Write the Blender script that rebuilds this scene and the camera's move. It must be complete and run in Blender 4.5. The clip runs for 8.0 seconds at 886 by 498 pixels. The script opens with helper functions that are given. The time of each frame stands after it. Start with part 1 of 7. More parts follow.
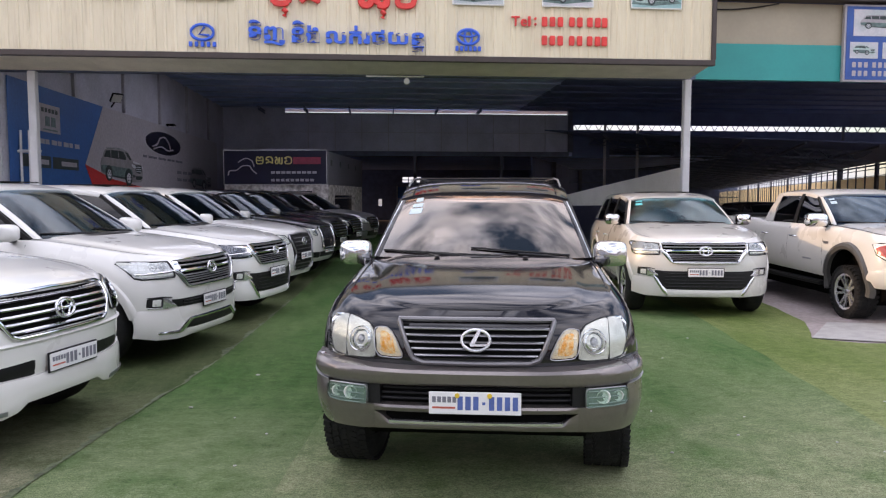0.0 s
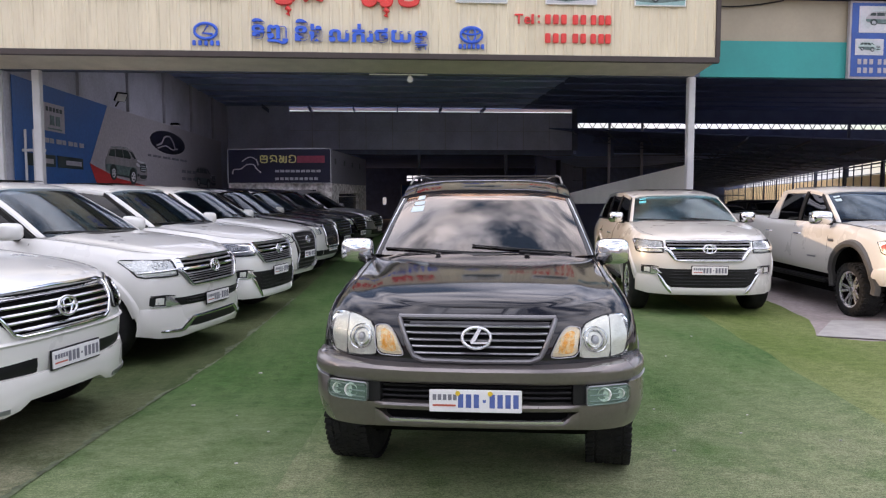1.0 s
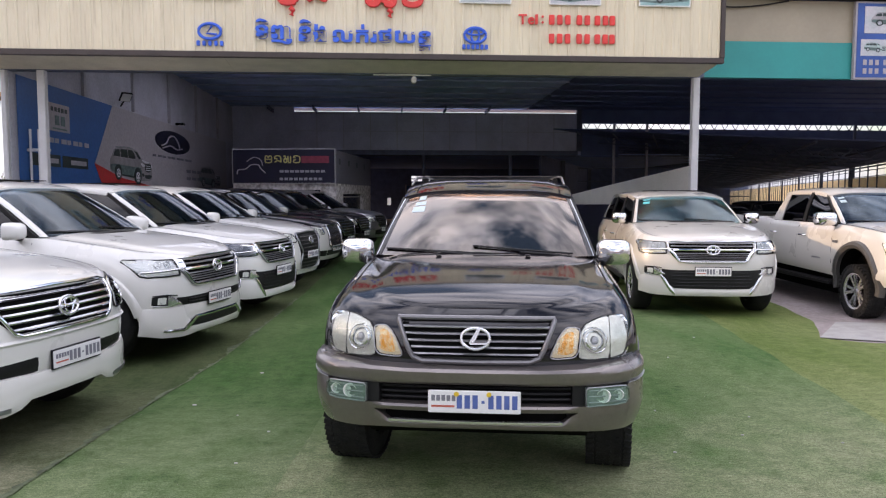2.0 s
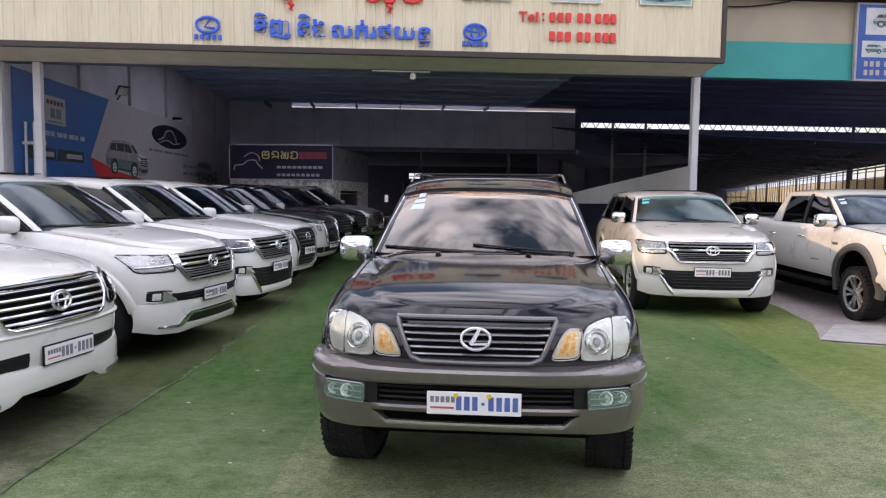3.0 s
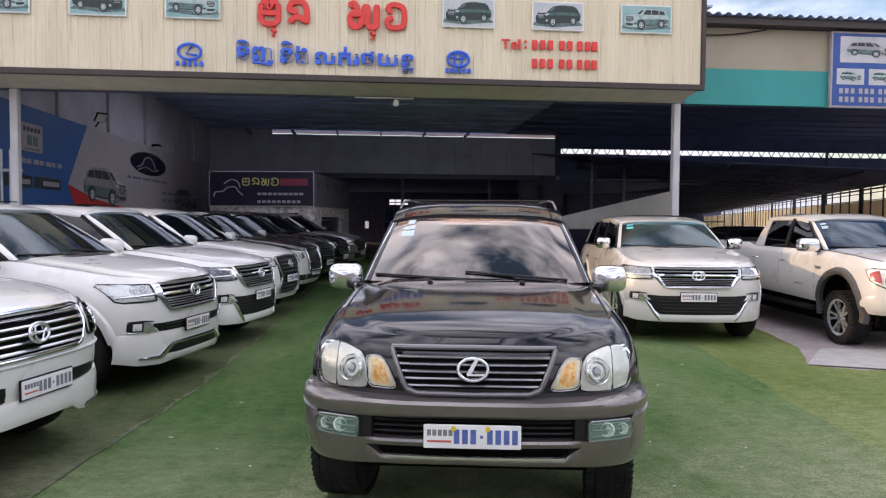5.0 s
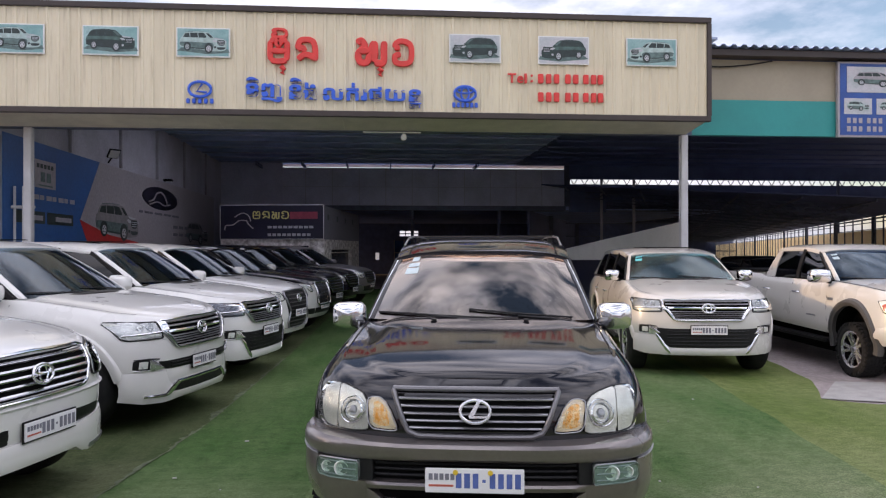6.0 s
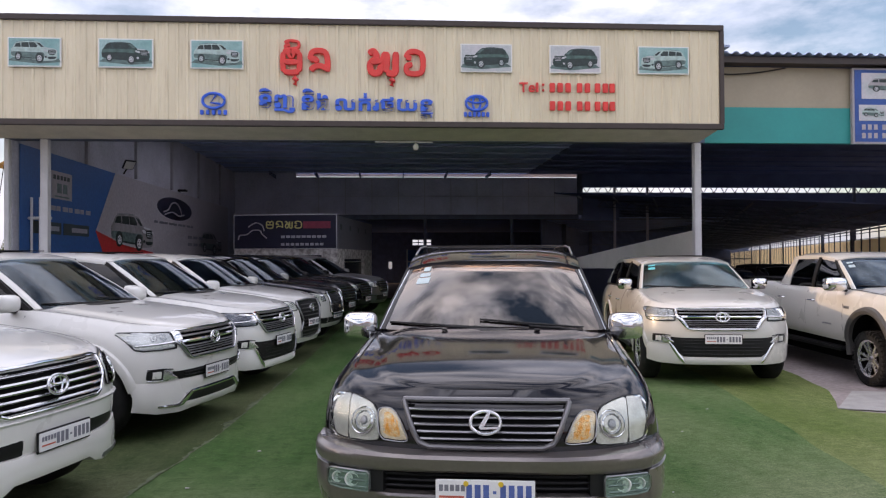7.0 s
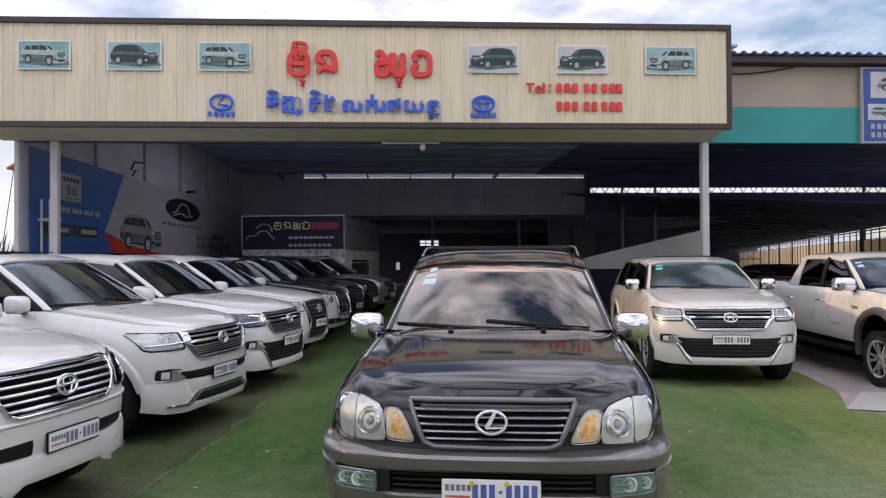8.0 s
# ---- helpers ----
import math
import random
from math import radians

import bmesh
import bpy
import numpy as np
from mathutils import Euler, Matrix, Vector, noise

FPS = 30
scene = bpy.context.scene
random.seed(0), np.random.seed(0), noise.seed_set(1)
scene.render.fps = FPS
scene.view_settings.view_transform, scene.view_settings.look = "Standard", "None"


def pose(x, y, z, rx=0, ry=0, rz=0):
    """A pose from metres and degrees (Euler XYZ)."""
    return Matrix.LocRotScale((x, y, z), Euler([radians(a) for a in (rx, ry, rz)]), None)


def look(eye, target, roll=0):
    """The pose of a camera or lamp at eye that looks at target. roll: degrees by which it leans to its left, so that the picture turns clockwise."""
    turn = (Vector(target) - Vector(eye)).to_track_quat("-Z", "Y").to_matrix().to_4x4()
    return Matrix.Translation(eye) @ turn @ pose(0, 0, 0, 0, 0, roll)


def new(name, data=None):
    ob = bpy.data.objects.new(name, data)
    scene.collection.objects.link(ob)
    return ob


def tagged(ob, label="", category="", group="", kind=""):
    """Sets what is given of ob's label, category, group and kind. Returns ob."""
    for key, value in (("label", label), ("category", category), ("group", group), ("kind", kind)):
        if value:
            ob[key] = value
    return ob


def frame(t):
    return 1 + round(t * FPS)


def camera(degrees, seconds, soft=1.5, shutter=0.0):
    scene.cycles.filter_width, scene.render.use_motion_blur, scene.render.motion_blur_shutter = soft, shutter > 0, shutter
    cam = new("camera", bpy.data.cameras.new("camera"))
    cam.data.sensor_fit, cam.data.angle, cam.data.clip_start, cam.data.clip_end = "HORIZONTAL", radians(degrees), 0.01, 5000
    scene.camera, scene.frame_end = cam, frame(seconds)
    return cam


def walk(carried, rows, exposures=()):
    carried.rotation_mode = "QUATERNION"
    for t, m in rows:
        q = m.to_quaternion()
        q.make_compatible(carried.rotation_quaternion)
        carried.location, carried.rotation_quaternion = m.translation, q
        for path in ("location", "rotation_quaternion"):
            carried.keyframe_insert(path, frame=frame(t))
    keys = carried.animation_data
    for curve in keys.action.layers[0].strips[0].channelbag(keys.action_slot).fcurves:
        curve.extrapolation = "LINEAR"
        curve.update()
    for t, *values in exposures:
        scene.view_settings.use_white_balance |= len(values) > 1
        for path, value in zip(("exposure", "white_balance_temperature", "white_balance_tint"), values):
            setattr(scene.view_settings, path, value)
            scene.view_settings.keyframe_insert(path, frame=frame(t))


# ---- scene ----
cam = camera(62.9, 8.0, soft=1.2)

PATH = [
    (0, (0.029, 0.816, 1.679), (0.193, 2.804, 1.534), -0.0),
    (0.5, (0.037, 0.821, 1.673), (0.197, 2.809, 1.524), -0.1),
    (1, (0.052, 0.821, 1.673), (0.203, 2.81, 1.524), -0.1),
    (1.5, (0.076, 0.814, 1.673), (0.217, 2.804, 1.529), -0.1),
    (1.7, (0.082, 0.815, 1.673), (0.221, 2.810, 1.528), -0.1),
    (2.8, (0.075, 0.884, 1.670), (0.219, 2.879, 1.514), 0.5),
    (3, (0.067, 0.901, 1.67), (0.214, 2.89, 1.516), 0.6),
    (3.5, (0.034, 0.953, 1.669), (0.203, 2.94, 1.52), 0.6),
    (4, (-0.007, 0.979, 1.662), (0.186, 2.965, 1.522), 0.4),
    (4.5, (-0.018, 0.988, 1.661), (0.185, 2.974, 1.54), 0.4),
    (4.7, (-0.017, 0.990, 1.664), (0.188, 2.979, 1.556), 0.4),
    (5.8, (0.040, 1.003, 1.717), (0.220, 2.995, 1.706), 0.0),
    (6, (0.046, 1.001, 1.726), (0.218, 2.994, 1.727), -0.1),
    (6.5, (0.057, 0.985, 1.74), (0.21, 2.979, 1.76), -0.3),
    (7, (0.062, 0.993, 1.736), (0.198, 2.988, 1.761), -0.3),
    (7.5, (0.071, 0.985, 1.735), (0.194, 2.981, 1.761), -0.2),
    (8, (0.071, 0.98, 1.735), (0.186, 2.977, 1.762), -0.4),
]
walk(cam, [(t, look(eye, target, roll)) for t, eye, target, roll in PATH], [(0, 0.90, 6540, 20.5), (4.5, 0.88, 6540, 20.5), (6, 0.61, 6540, 20.5), (8, 0.55, 6540, 20.5)])

# ---- world, sun ----
world = bpy.data.worlds.new("sky")
scene.world = world
world.use_nodes = True
wn, wl = world.node_tree.nodes, world.node_tree.links
wn.clear()
SUN_EL, SUN_AZ = radians(13), radians(271)   # azimuth: clockwise from +y
w_out = wn.new("ShaderNodeOutputWorld")
w_bg = wn.new("ShaderNodeBackground")
w_sky = wn.new("ShaderNodeTexSky")
w_sky.sky_type = 'NISHITA'
w_sky.sun_disc = False
w_sky.sun_elevation, w_sky.sun_rotation = SUN_EL, SUN_AZ
w_sky.air_density, w_sky.dust_density = 1.0, 1.5
w_co = wn.new("ShaderNodeTexCoord")
w_map = wn.new("ShaderNodeMapping")
w_map.inputs["Scale"].default_value = (1.0, 1.0, 2.6)
w_no = wn.new("ShaderNodeTexNoise")
w_no.inputs["Scale"].default_value, w_no.inputs["Detail"].default_value = 2.6, 7
w_no.inputs["Roughness"].default_value = 0.58
w_ra = wn.new("ShaderNodeValToRGB")
w_ra.color_ramp.elements[0].position, w_ra.color_ramp.elements[1].position = 0.38, 0.58
w_no2 = wn.new("ShaderNodeTexNoise")
w_no2.inputs["Scale"].default_value, w_no2.inputs["Detail"].default_value = 4.5, 6
w_cl = wn.new("ShaderNodeValToRGB")
w_cl.color_ramp.elements[0].position, w_cl.color_ramp.elements[1].position = 0.35, 0.68
w_cl.color_ramp.elements[0].color = (5.2, 5.7, 6.6, 1)
w_cl.color_ramp.elements[1].color = (9.0, 9.0, 9.15, 1)
w_mx = wn.new("ShaderNodeMix")
w_mx.data_type = 'RGBA'
wl.new(w_co.outputs["Generated"], w_map.inputs["Vector"])
wl.new(w_map.outputs[0], w_no.inputs["Vector"])
wl.new(w_map.outputs[0], w_no2.inputs["Vector"])
wl.new(w_no.outputs["Fac"], w_ra.inputs[0])
wl.new(w_no2.outputs["Fac"], w_cl.inputs[0])
wl.new(w_ra.outputs[0], w_mx.inputs[0])
wl.new(w_sky.outputs[0], w_mx.inputs[6])
# an overcast sky is brighter overhead than at the horizon
w_sep, w_mul = wn.new("ShaderNodeSeparateXYZ"), wn.new("ShaderNodeVectorMath")
w_grad = wn.new("ShaderNodeMapRange")
w_grad.inputs[3].default_value, w_grad.inputs[4].default_value = 0.58, 1.74
wl.new(w_co.outputs["Generated"], w_sep.inputs[0])
wl.new(w_sep.outputs[2], w_grad.inputs[0])
w_mul.operation = 'MULTIPLY'
wl.new(w_cl.outputs[0], w_mul.inputs[0])
wl.new(w_grad.outputs[0], w_mul.inputs[1])
wl.new(w_mul.outputs[0], w_mx.inputs[7])
wl.new(w_mx.outputs[2], w_bg.inputs["Color"])
w_bg.inputs["Strength"].default_value = 0.14
wl.new(w_bg.outputs[0], w_out.inputs["Surface"])
sun_data = bpy.data.lights.new("sun", 'SUN')
sun_data.energy, sun_data.angle, sun_data.color = 1.35, radians(0.8), (1.0, 0.70, 0.40)
sun = new("sun", sun_data)
sun_way = Vector((math.sin(SUN_AZ) * math.cos(SUN_EL), math.cos(SUN_AZ) * math.cos(SUN_EL), math.sin(SUN_EL)))
sun.matrix_world = look(sun_way * 60, (0, 0, 0))


# ---- materials ----
def mat(name, color, rough=0.5, metal=0.0, var=0.12, scale=6.0, bump=0.0, bscale=60.0, coat=0.0, color2=None, spec=0.5,
        stretch=(1, 1, 1), emit=0.0, fine=0.06, rvar=0.1):
    m = bpy.data.materials.new(name)
    m.use_nodes = True
    n, l = m.node_tree.nodes, m.node_tree.links
    b = n["Principled BSDF"]
    b.inputs["Roughness"].default_value, b.inputs["Metallic"].default_value = rough, metal
    b.inputs["Coat Weight"].default_value, b.inputs["Coat Roughness"].default_value = coat, 0.03
    b.inputs["Specular IOR Level"].default_value = spec
    co = n.new("ShaderNodeTexCoord")
    mp = n.new("ShaderNodeMapping")
    mp.inputs["Scale"].default_value = stretch
    l.new(co.outputs["Object"], mp.inputs["Vector"])
    big, small = n.new("ShaderNodeTexNoise"), n.new("ShaderNodeTexNoise")
    big.inputs["Scale"].default_value, big.inputs["Detail"].default_value = scale, 5
    small.inputs["Scale"].default_value, small.inputs["Detail"].default_value = scale * 14, 3
    for t in (big, small):
        l.new(mp.outputs[0], t.inputs["Vector"])
    c2 = color2 or tuple(max(0.0, c * (1 - var)) for c in color)
    ramp = n.new("ShaderNodeValToRGB")
    ramp.color_ramp.elements[0].position, ramp.color_ramp.elements[1].position = 0.36, 0.64
    ramp.color_ramp.elements[0].color, ramp.color_ramp.elements[1].color = (*c2, 1), (*color, 1)
    l.new(big.outputs["Fac"], ramp.inputs[0])
    ov = n.new("ShaderNodeMix")
    ov.data_type, ov.blend_type = 'RGBA', 'OVERLAY'
    ov.inputs[0].default_value = min(1.0, fine * 4)
    l.new(ramp.outputs[0], ov.inputs[6])
    l.new(small.outputs["Fac"], ov.inputs[7])
    l.new(ov.outputs[2], b.inputs["Base Color"])
    rr = n.new("ShaderNodeMapRange")
    rr.inputs[3].default_value, rr.inputs[4].default_value = max(0.0, rough - rvar * rough), min(1, rough + rvar * rough)
    l.new(big.outputs["Fac"], rr.inputs[0])
    l.new(rr.outputs[0], b.inputs["Roughness"])
    if bump:
        bn, bt = n.new("ShaderNodeBump"), n.new("ShaderNodeTexNoise")
        bt.inputs["Scale"].default_value, bt.inputs["Detail"].default_value = bscale, 4
        l.new(mp.outputs[0], bt.inputs["Vector"])
        bn.inputs["Strength"].default_value, bn.inputs["Distance"].default_value = bump, 0.02
        l.new(bt.outputs["Fac"], bn.inputs["Height"])
        l.new(bn.outputs[0], b.inputs["Normal"])
    if emit:
        b.inputs["Emission Color"].default_value = (*color, 1)
        b.inputs["Emission Strength"].default_value = emit
    return m


def glass_mat(name, tint, gloss=1.45, rough=0.0, base=0.0, sheen=(1, 1, 1)):
    m = bpy.data.materials.new(name)
    m.use_nodes = True
    n, l = m.node_tree.nodes, m.node_tree.links
    n.clear()
    out, mix = n.new("ShaderNodeOutputMaterial"), n.new("ShaderNodeMixShader")
    tr, gl, fr = n.new("ShaderNodeBsdfTransparent"), n.new("ShaderNodeBsdfGlossy"), n.new("ShaderNodeFresnel")
    tr.inputs[0].default_value = (*tint, 1)
    gl.inputs["Roughness"].default_value = rough
    gl.inputs["Color"].default_value = (*sheen, 1)
    fr.inputs[0].default_value = gloss
    ad = n.new("ShaderNodeMath")
    ad.operation, ad.use_clamp = 'ADD', True
    ad.inputs[1].default_value = base
    l.new(fr.outputs[0], ad.inputs[0])
    l.new(ad.outputs[0], mix.inputs[0])
    l.new(tr.outputs[0], mix.inputs[1])
    l.new(gl.outputs[0], mix.inputs[2])
    l.new(mix.outputs[0], out.inputs[0])
    return m


WHITE = mat("white_pearl_paint", (0.71, 0.70, 0.67), 0.28, 0, 0.03, 2, coat=0.9, fine=0.01)
# white paint with the low sun's warmth mixed into its colour
SUNWHITE = mat("sunwarmed_white_paint", (0.61, 0.595, 0.56), 0.28, 0, 0.03, 2, coat=0.9, fine=0.01)
BLACK = mat("black_paint", (0.010, 0.009, 0.012), 0.07, 0.0, 0.2, 3, coat=0.0, fine=0.01, spec=0.55)
TAUPE = mat("taupe_metallic_paint", (0.178, 0.157, 0.150), 0.28, 0.55, 0.10, 4, coat=0.9, fine=0.03)
CHROME = mat("chrome", (0.76, 0.77, 0.79), 0.09, 1.0, 0.03, 8, fine=0.01)
SATIN = mat("satin_grey_metal", (0.36, 0.36, 0.38), 0.32, 0.85, 0.08, 8, fine=0.03)
ALLOY = mat("alloy", (0.80, 0.80, 0.82), 0.24, 0.8, 0.1, 9, fine=0.03)
RUBBER = mat("tyre_rubber", (0.010, 0.010, 0.011), 0.82, 0, 0.3, 9, bump=0.3, bscale=90, color2=(0.016, 0.016, 0.0155), spec=0.3)
PLASTIC = mat("black_plastic", (0.012, 0.012, 0.013), 0.45, 0, 0.2, 10, bump=0.1, bscale=220, spec=0.28)
DARKGREY = mat("grey_flare_plastic", (0.075, 0.072, 0.070), 0.45, 0, 0.15, 8)
# near-black colour holds the shade of undersides, wheel wells and grille recesses
UNDER = mat("recess_shade_black", (0.006, 0.006, 0.006), 0.9, 0, 0.3, 6, bump=0.3, spec=0.04)
TRIM_IN = mat("grey_interior_cloth", (0.11, 0.105, 0.10), 0.85, 0, 0.2, 8, bump=0.2, bscale=150)
TAN_IN = mat("tan_leather", (0.30, 0.235, 0.17), 0.55, 0, 0.15, 7, bump=0.1, bscale=120)
# blue sheen puts the reflected sky's colour into the gloss
GLASS = glass_mat("tinted_glass", (0.30, 0.35, 0.36), 1.5, rough=0.07, sheen=(0.82, 0.92, 1.0))
DARKGLASS = glass_mat("privacy_glass", (0.035, 0.036, 0.04), 1.5)
LENS = glass_mat("clear_lamp_cover", (0.93, 0.94, 0.93), 1.14, rough=0.06)
FOGLENS = glass_mat("green_tinted_lamp_cover", (0.83, 0.90, 0.865), 1.2, rough=0.2)
REFLECT = mat("lamp_reflector", (0.90, 0.90, 0.87), 0.28, 0.28, 0.08, 26, bump=0.3, bscale=34, fine=0.02)
FACET = mat("faceted_lamp_bowl", (0.76, 0.75, 0.70), 0.20, 0.62, 0.15, 30, bump=0.25, bscale=75, fine=0.03)
DULLCHROME = mat("weathered_chrome", (0.50, 0.50, 0.53), 0.18, 1.0, 0.06, 8, fine=0.02)
GRILLEGREY = mat("dark_satin_metal", (0.20, 0.195, 0.20), 0.33, 0.8, 0.1, 8, fine=0.03)
SCARLET = mat("red_lacquered_wheel", (0.30, 0.04, 0.04), 0.3, 0, 0.2, 12)
FOGBOWL = mat("fog_lamp_bowl", (0.40, 0.46, 0.44), 0.2, 0.5, 0.2, 40, bump=0.3, bscale=60)
AMBER = mat("amber_reflector", (0.95, 0.86, 0.72), 0.22, 0.35, 0, 30, bump=0.4, bscale=110, color2=(0.95, 0.76, 0.52), fine=0.02)
ORANGE = mat("orange_reflector", (0.95, 0.40, 0.06), 0.2, 0.1, 0, 42, coat=0.5, bump=0.4, bscale=110, color2=(0.96, 0.74, 0.42))
REDLAMP = mat("red_lamp", (0.40, 0.05, 0.03), 0.2, 0.1, 0.3, 40, coat=0.6)
PLATE = mat("plate_white", (0.80, 0.79, 0.80), 0.4, 0, 0.05, 8)
PLATEINK = mat("plate_blue_ink", (0.09, 0.14, 0.40), 0.5, 0, 0.2, 20)
PLATERED = mat("plate_red_ink", (0.55, 0.12, 0.08), 0.5, 0, 0.2, 20)
GOLD = mat("plate_yellow_mark", (0.75, 0.52, 0.04), 0.45, 0, 0.2, 20)
STICKER = mat("pale_sticker", (0.42, 0.53, 0.58), 0.5, 0, 0.1, 20)
STICKER2 = mat("teal_sticker", (0.12, 0.52, 0.56), 0.5, 0, 0.1, 20)



def turf_mat(name, lush, worn, bias, dusty=(0.28, 0.32, 0.20)):
    """Artificial grass: short fibres, trodden patches, dust."""
    m = bpy.data.materials.new(name)
    m.use_nodes = True
    n, l = m.node_tree.nodes, m.node_tree.links
    b = n["Principled BSDF"]
    b.inputs["Roughness"].default_value = 0.95
    b.inputs["Specular IOR Level"].default_value = 0.15
    co = n.new("ShaderNodeTexCoord")

    def tex(scale, detail, stretch=(1, 1, 1), rough=0.55):
        mp, t = n.new("ShaderNodeMapping"), n.new("ShaderNodeTexNoise")
        mp.inputs["Scale"].default_value = stretch
        mp.inputs["Rotation"].default_value = (0, 0, 0.12)
        t.inputs["Scale"].default_value, t.inputs["Detail"].default_value, t.inputs["Roughness"].default_value = scale, detail, rough
        l.new(co.outputs["Object"], mp.inputs[0])
        l.new(mp.outputs[0], t.inputs["Vector"])
        return t.outputs["Fac"]

    def ramp(src, p0, p1, c0, c1):
        r = n.new("ShaderNodeValToRGB")
        r.color_ramp.elements[0].position, r.color_ramp.elements[1].position = p0, p1
        r.color_ramp.elements[0].color, r.color_ramp.elements[1].color = c0, c1
        l.new(src, r.inputs[0])
        return r.outputs[0]

    def mix(kind, fac, a, c):
        x = n.new("ShaderNodeMix")
        x.data_type, x.blend_type = 'RGBA', kind
        if isinstance(fac, float):
            x.inputs[0].default_value = fac
        else:
            l.new(fac, x.inputs[0])
        for sock, val in ((6, a), (7, c)):
            if isinstance(val, tuple):
                x.inputs[sock].default_value = val
            else:
                l.new(val, x.inputs[sock])
        return x.outputs[2]

    g0, g1 = (0, 0, 0, 1), (1, 1, 1, 1)
    patches = ramp(tex(0.42, 6, (1.4, 0.6, 1)), 0.40 + bias, 0.66 + bias, g0, g1)
    streak = ramp(tex(1.6, 7, (2.4, 0.5, 1), 0.7), 0.38, 0.66, g0, g1)
    # trodden and dusty towards the street entrance
    sx, mr = n.new("ShaderNodeSeparateXYZ"), n.new("ShaderNodeMapRange")
    l.new(co.outputs["Object"], sx.inputs[0])
    l.new(sx.outputs[1], mr.inputs[0])
    mr.inputs[1].default_value, mr.inputs[2].default_value = 7.4, 5.0
    mr.inputs[3].default_value, mr.inputs[4].default_value = 0.0, 0.8
    wear = mix('MULTIPLY', 1.0, mr.outputs[0], ramp(tex(1.1, 6, (1, 1, 1), 0.65), 0.34, 0.56, (0.15, 0.15, 0.15, 1), g1))
    base = mix('MIX', patches, (*lush, 1), (*worn, 1))
    base = mix('MIX', wear, base, (*dusty, 1))
    base = mix('MULTIPLY', 0.8, base, ramp(tex(6.5, 7, (1.0, 1.5, 1), 0.7), 0.34, 0.60, (0.56, 0.62, 0.52, 1), (1.08, 1.06, 1.05, 1)))
    base = mix('MIX', mix('MULTIPLY', 1.0, streak, (0.35, 0.35, 0.35, 1)), base, (*worn, 1))
    fibre = tex(110, 3, (1, 1, 1), 0.7)
    base = mix('MULTIPLY', 0.85, base, ramp(fibre, 0.32, 0.66, (0.42, 0.45, 0.40, 1), (1.35, 1.3, 1.3, 1)))
    base = mix('MULTIPLY', 0.6, base, ramp(tex(28, 4, (1, 2.2, 1), 0.7), 0.34, 0.60, (0.55, 0.6, 0.5, 1), (1.2, 1.2, 1.2, 1)))
    dust = ramp(tex(46, 2), 0.735, 0.76, g0, g1)
    base = mix('MIX', dust, base, (0.36, 0.34, 0.27, 1))
    l.new(base, b.inputs["Base Color"])
    bn = n.new("ShaderNodeBump")
    bn.inputs["Strength"].default_value, bn.inputs["Distance"].default_value = 0.9, 0.012
    l.new(fibre, bn.inputs["Height"])
    l.new(bn.outputs[0], b.inputs["Normal"])
    return m


CARPET = turf_mat("green_turf", (0.080, 0.163, 0.050), (0.208, 0.262, 0.128), 0.03, (0.31, 0.318, 0.21))
CARPET4 = turf_mat("deep_green_turf", (0.057, 0.128, 0.036), (0.130, 0.190, 0.078), 0.05, (0.27, 0.31, 0.185))
CARPET3 = turf_mat("sunburnt_turf", (0.135, 0.195, 0.052), (0.250, 0.280, 0.120), 0.0, (0.30, 0.33, 0.18))
# worn sheet, its colour also lowered for shade under the parked row
CARPET2 = turf_mat("worn_shaded_turf", (0.060, 0.092, 0.036), (0.135, 0.150, 0.080), 0.05, (0.31, 0.30, 0.215))
CONCRETE = mat("pinkish_concrete", (0.36, 0.305, 0.30), 0.85, 0, 0, 1.1, bump=0.25, bscale=40, color2=(0.26, 0.22, 0.21), fine=0.12)
GROUND = mat("grey_ground", (0.20, 0.18, 0.16), 0.9, 0, 0, 0.3, bump=0.3, bscale=20, color2=(0.14, 0.13, 0.11), fine=0.12)
MAT_RAG = mat("grey_sheet", (0.40, 0.38, 0.36), 0.8, 0, 0.2, 5, bump=0.3, bscale=30)
CREAMTIN = mat("cream_painted_sheet", (0.77, 0.685, 0.505), 0.5, 0, 0, 1.1, color2=(0.69, 0.61, 0.445), stretch=(3, 1, 0.35), fine=0.035)
# drip stains down the cream sheet
c_n, c_l = CREAMTIN.node_tree.nodes, CREAMTIN.node_tree.links
c_b = c_n["Principled BSDF"]
c_src = c_b.inputs["Base Color"].links[0].from_socket
c_co, c_mp, c_no, c_ra, c_mx = c_n.new("ShaderNodeTexCoord"), c_n.new("ShaderNodeMapping"), c_n.new("ShaderNodeTexNoise"), c_n.new("ShaderNodeValToRGB"), c_n.new("ShaderNodeMix")
c_mp.inputs["Scale"].default_value = (16, 1, 0.9)
c_no.inputs["Scale"].default_value, c_no.inputs["Detail"].default_value, c_no.inputs["Roughness"].default_value = 1.0, 5, 0.6
c_ra.color_ramp.elements[0].position, c_ra.color_ramp.elements[1].position = 0.56, 0.78
c_ra.color_ramp.elements[1].color = (0.62, 0.62, 0.62, 1)
c_mx.data_type = 'RGBA'
c_mx.inputs[7].default_value = (0.40, 0.315, 0.19, 1)
c_l.new(c_co.outputs["Object"], c_mp.inputs[0])
c_l.new(c_mp.outputs[0], c_no.inputs["Vector"])
c_l.new(c_no.outputs["Fac"], c_ra.inputs[0])
c_l.new(c_ra.outputs[0], c_mx.inputs[0])
c_l.new(c_src, c_mx.inputs[6])
c_l.new(c_mx.outputs[2], c_b.inputs["Base Color"])
BROWN = mat("dark_brown_trim", (0.055, 0.04, 0.036), 0.5, 0, 0.2, 4)
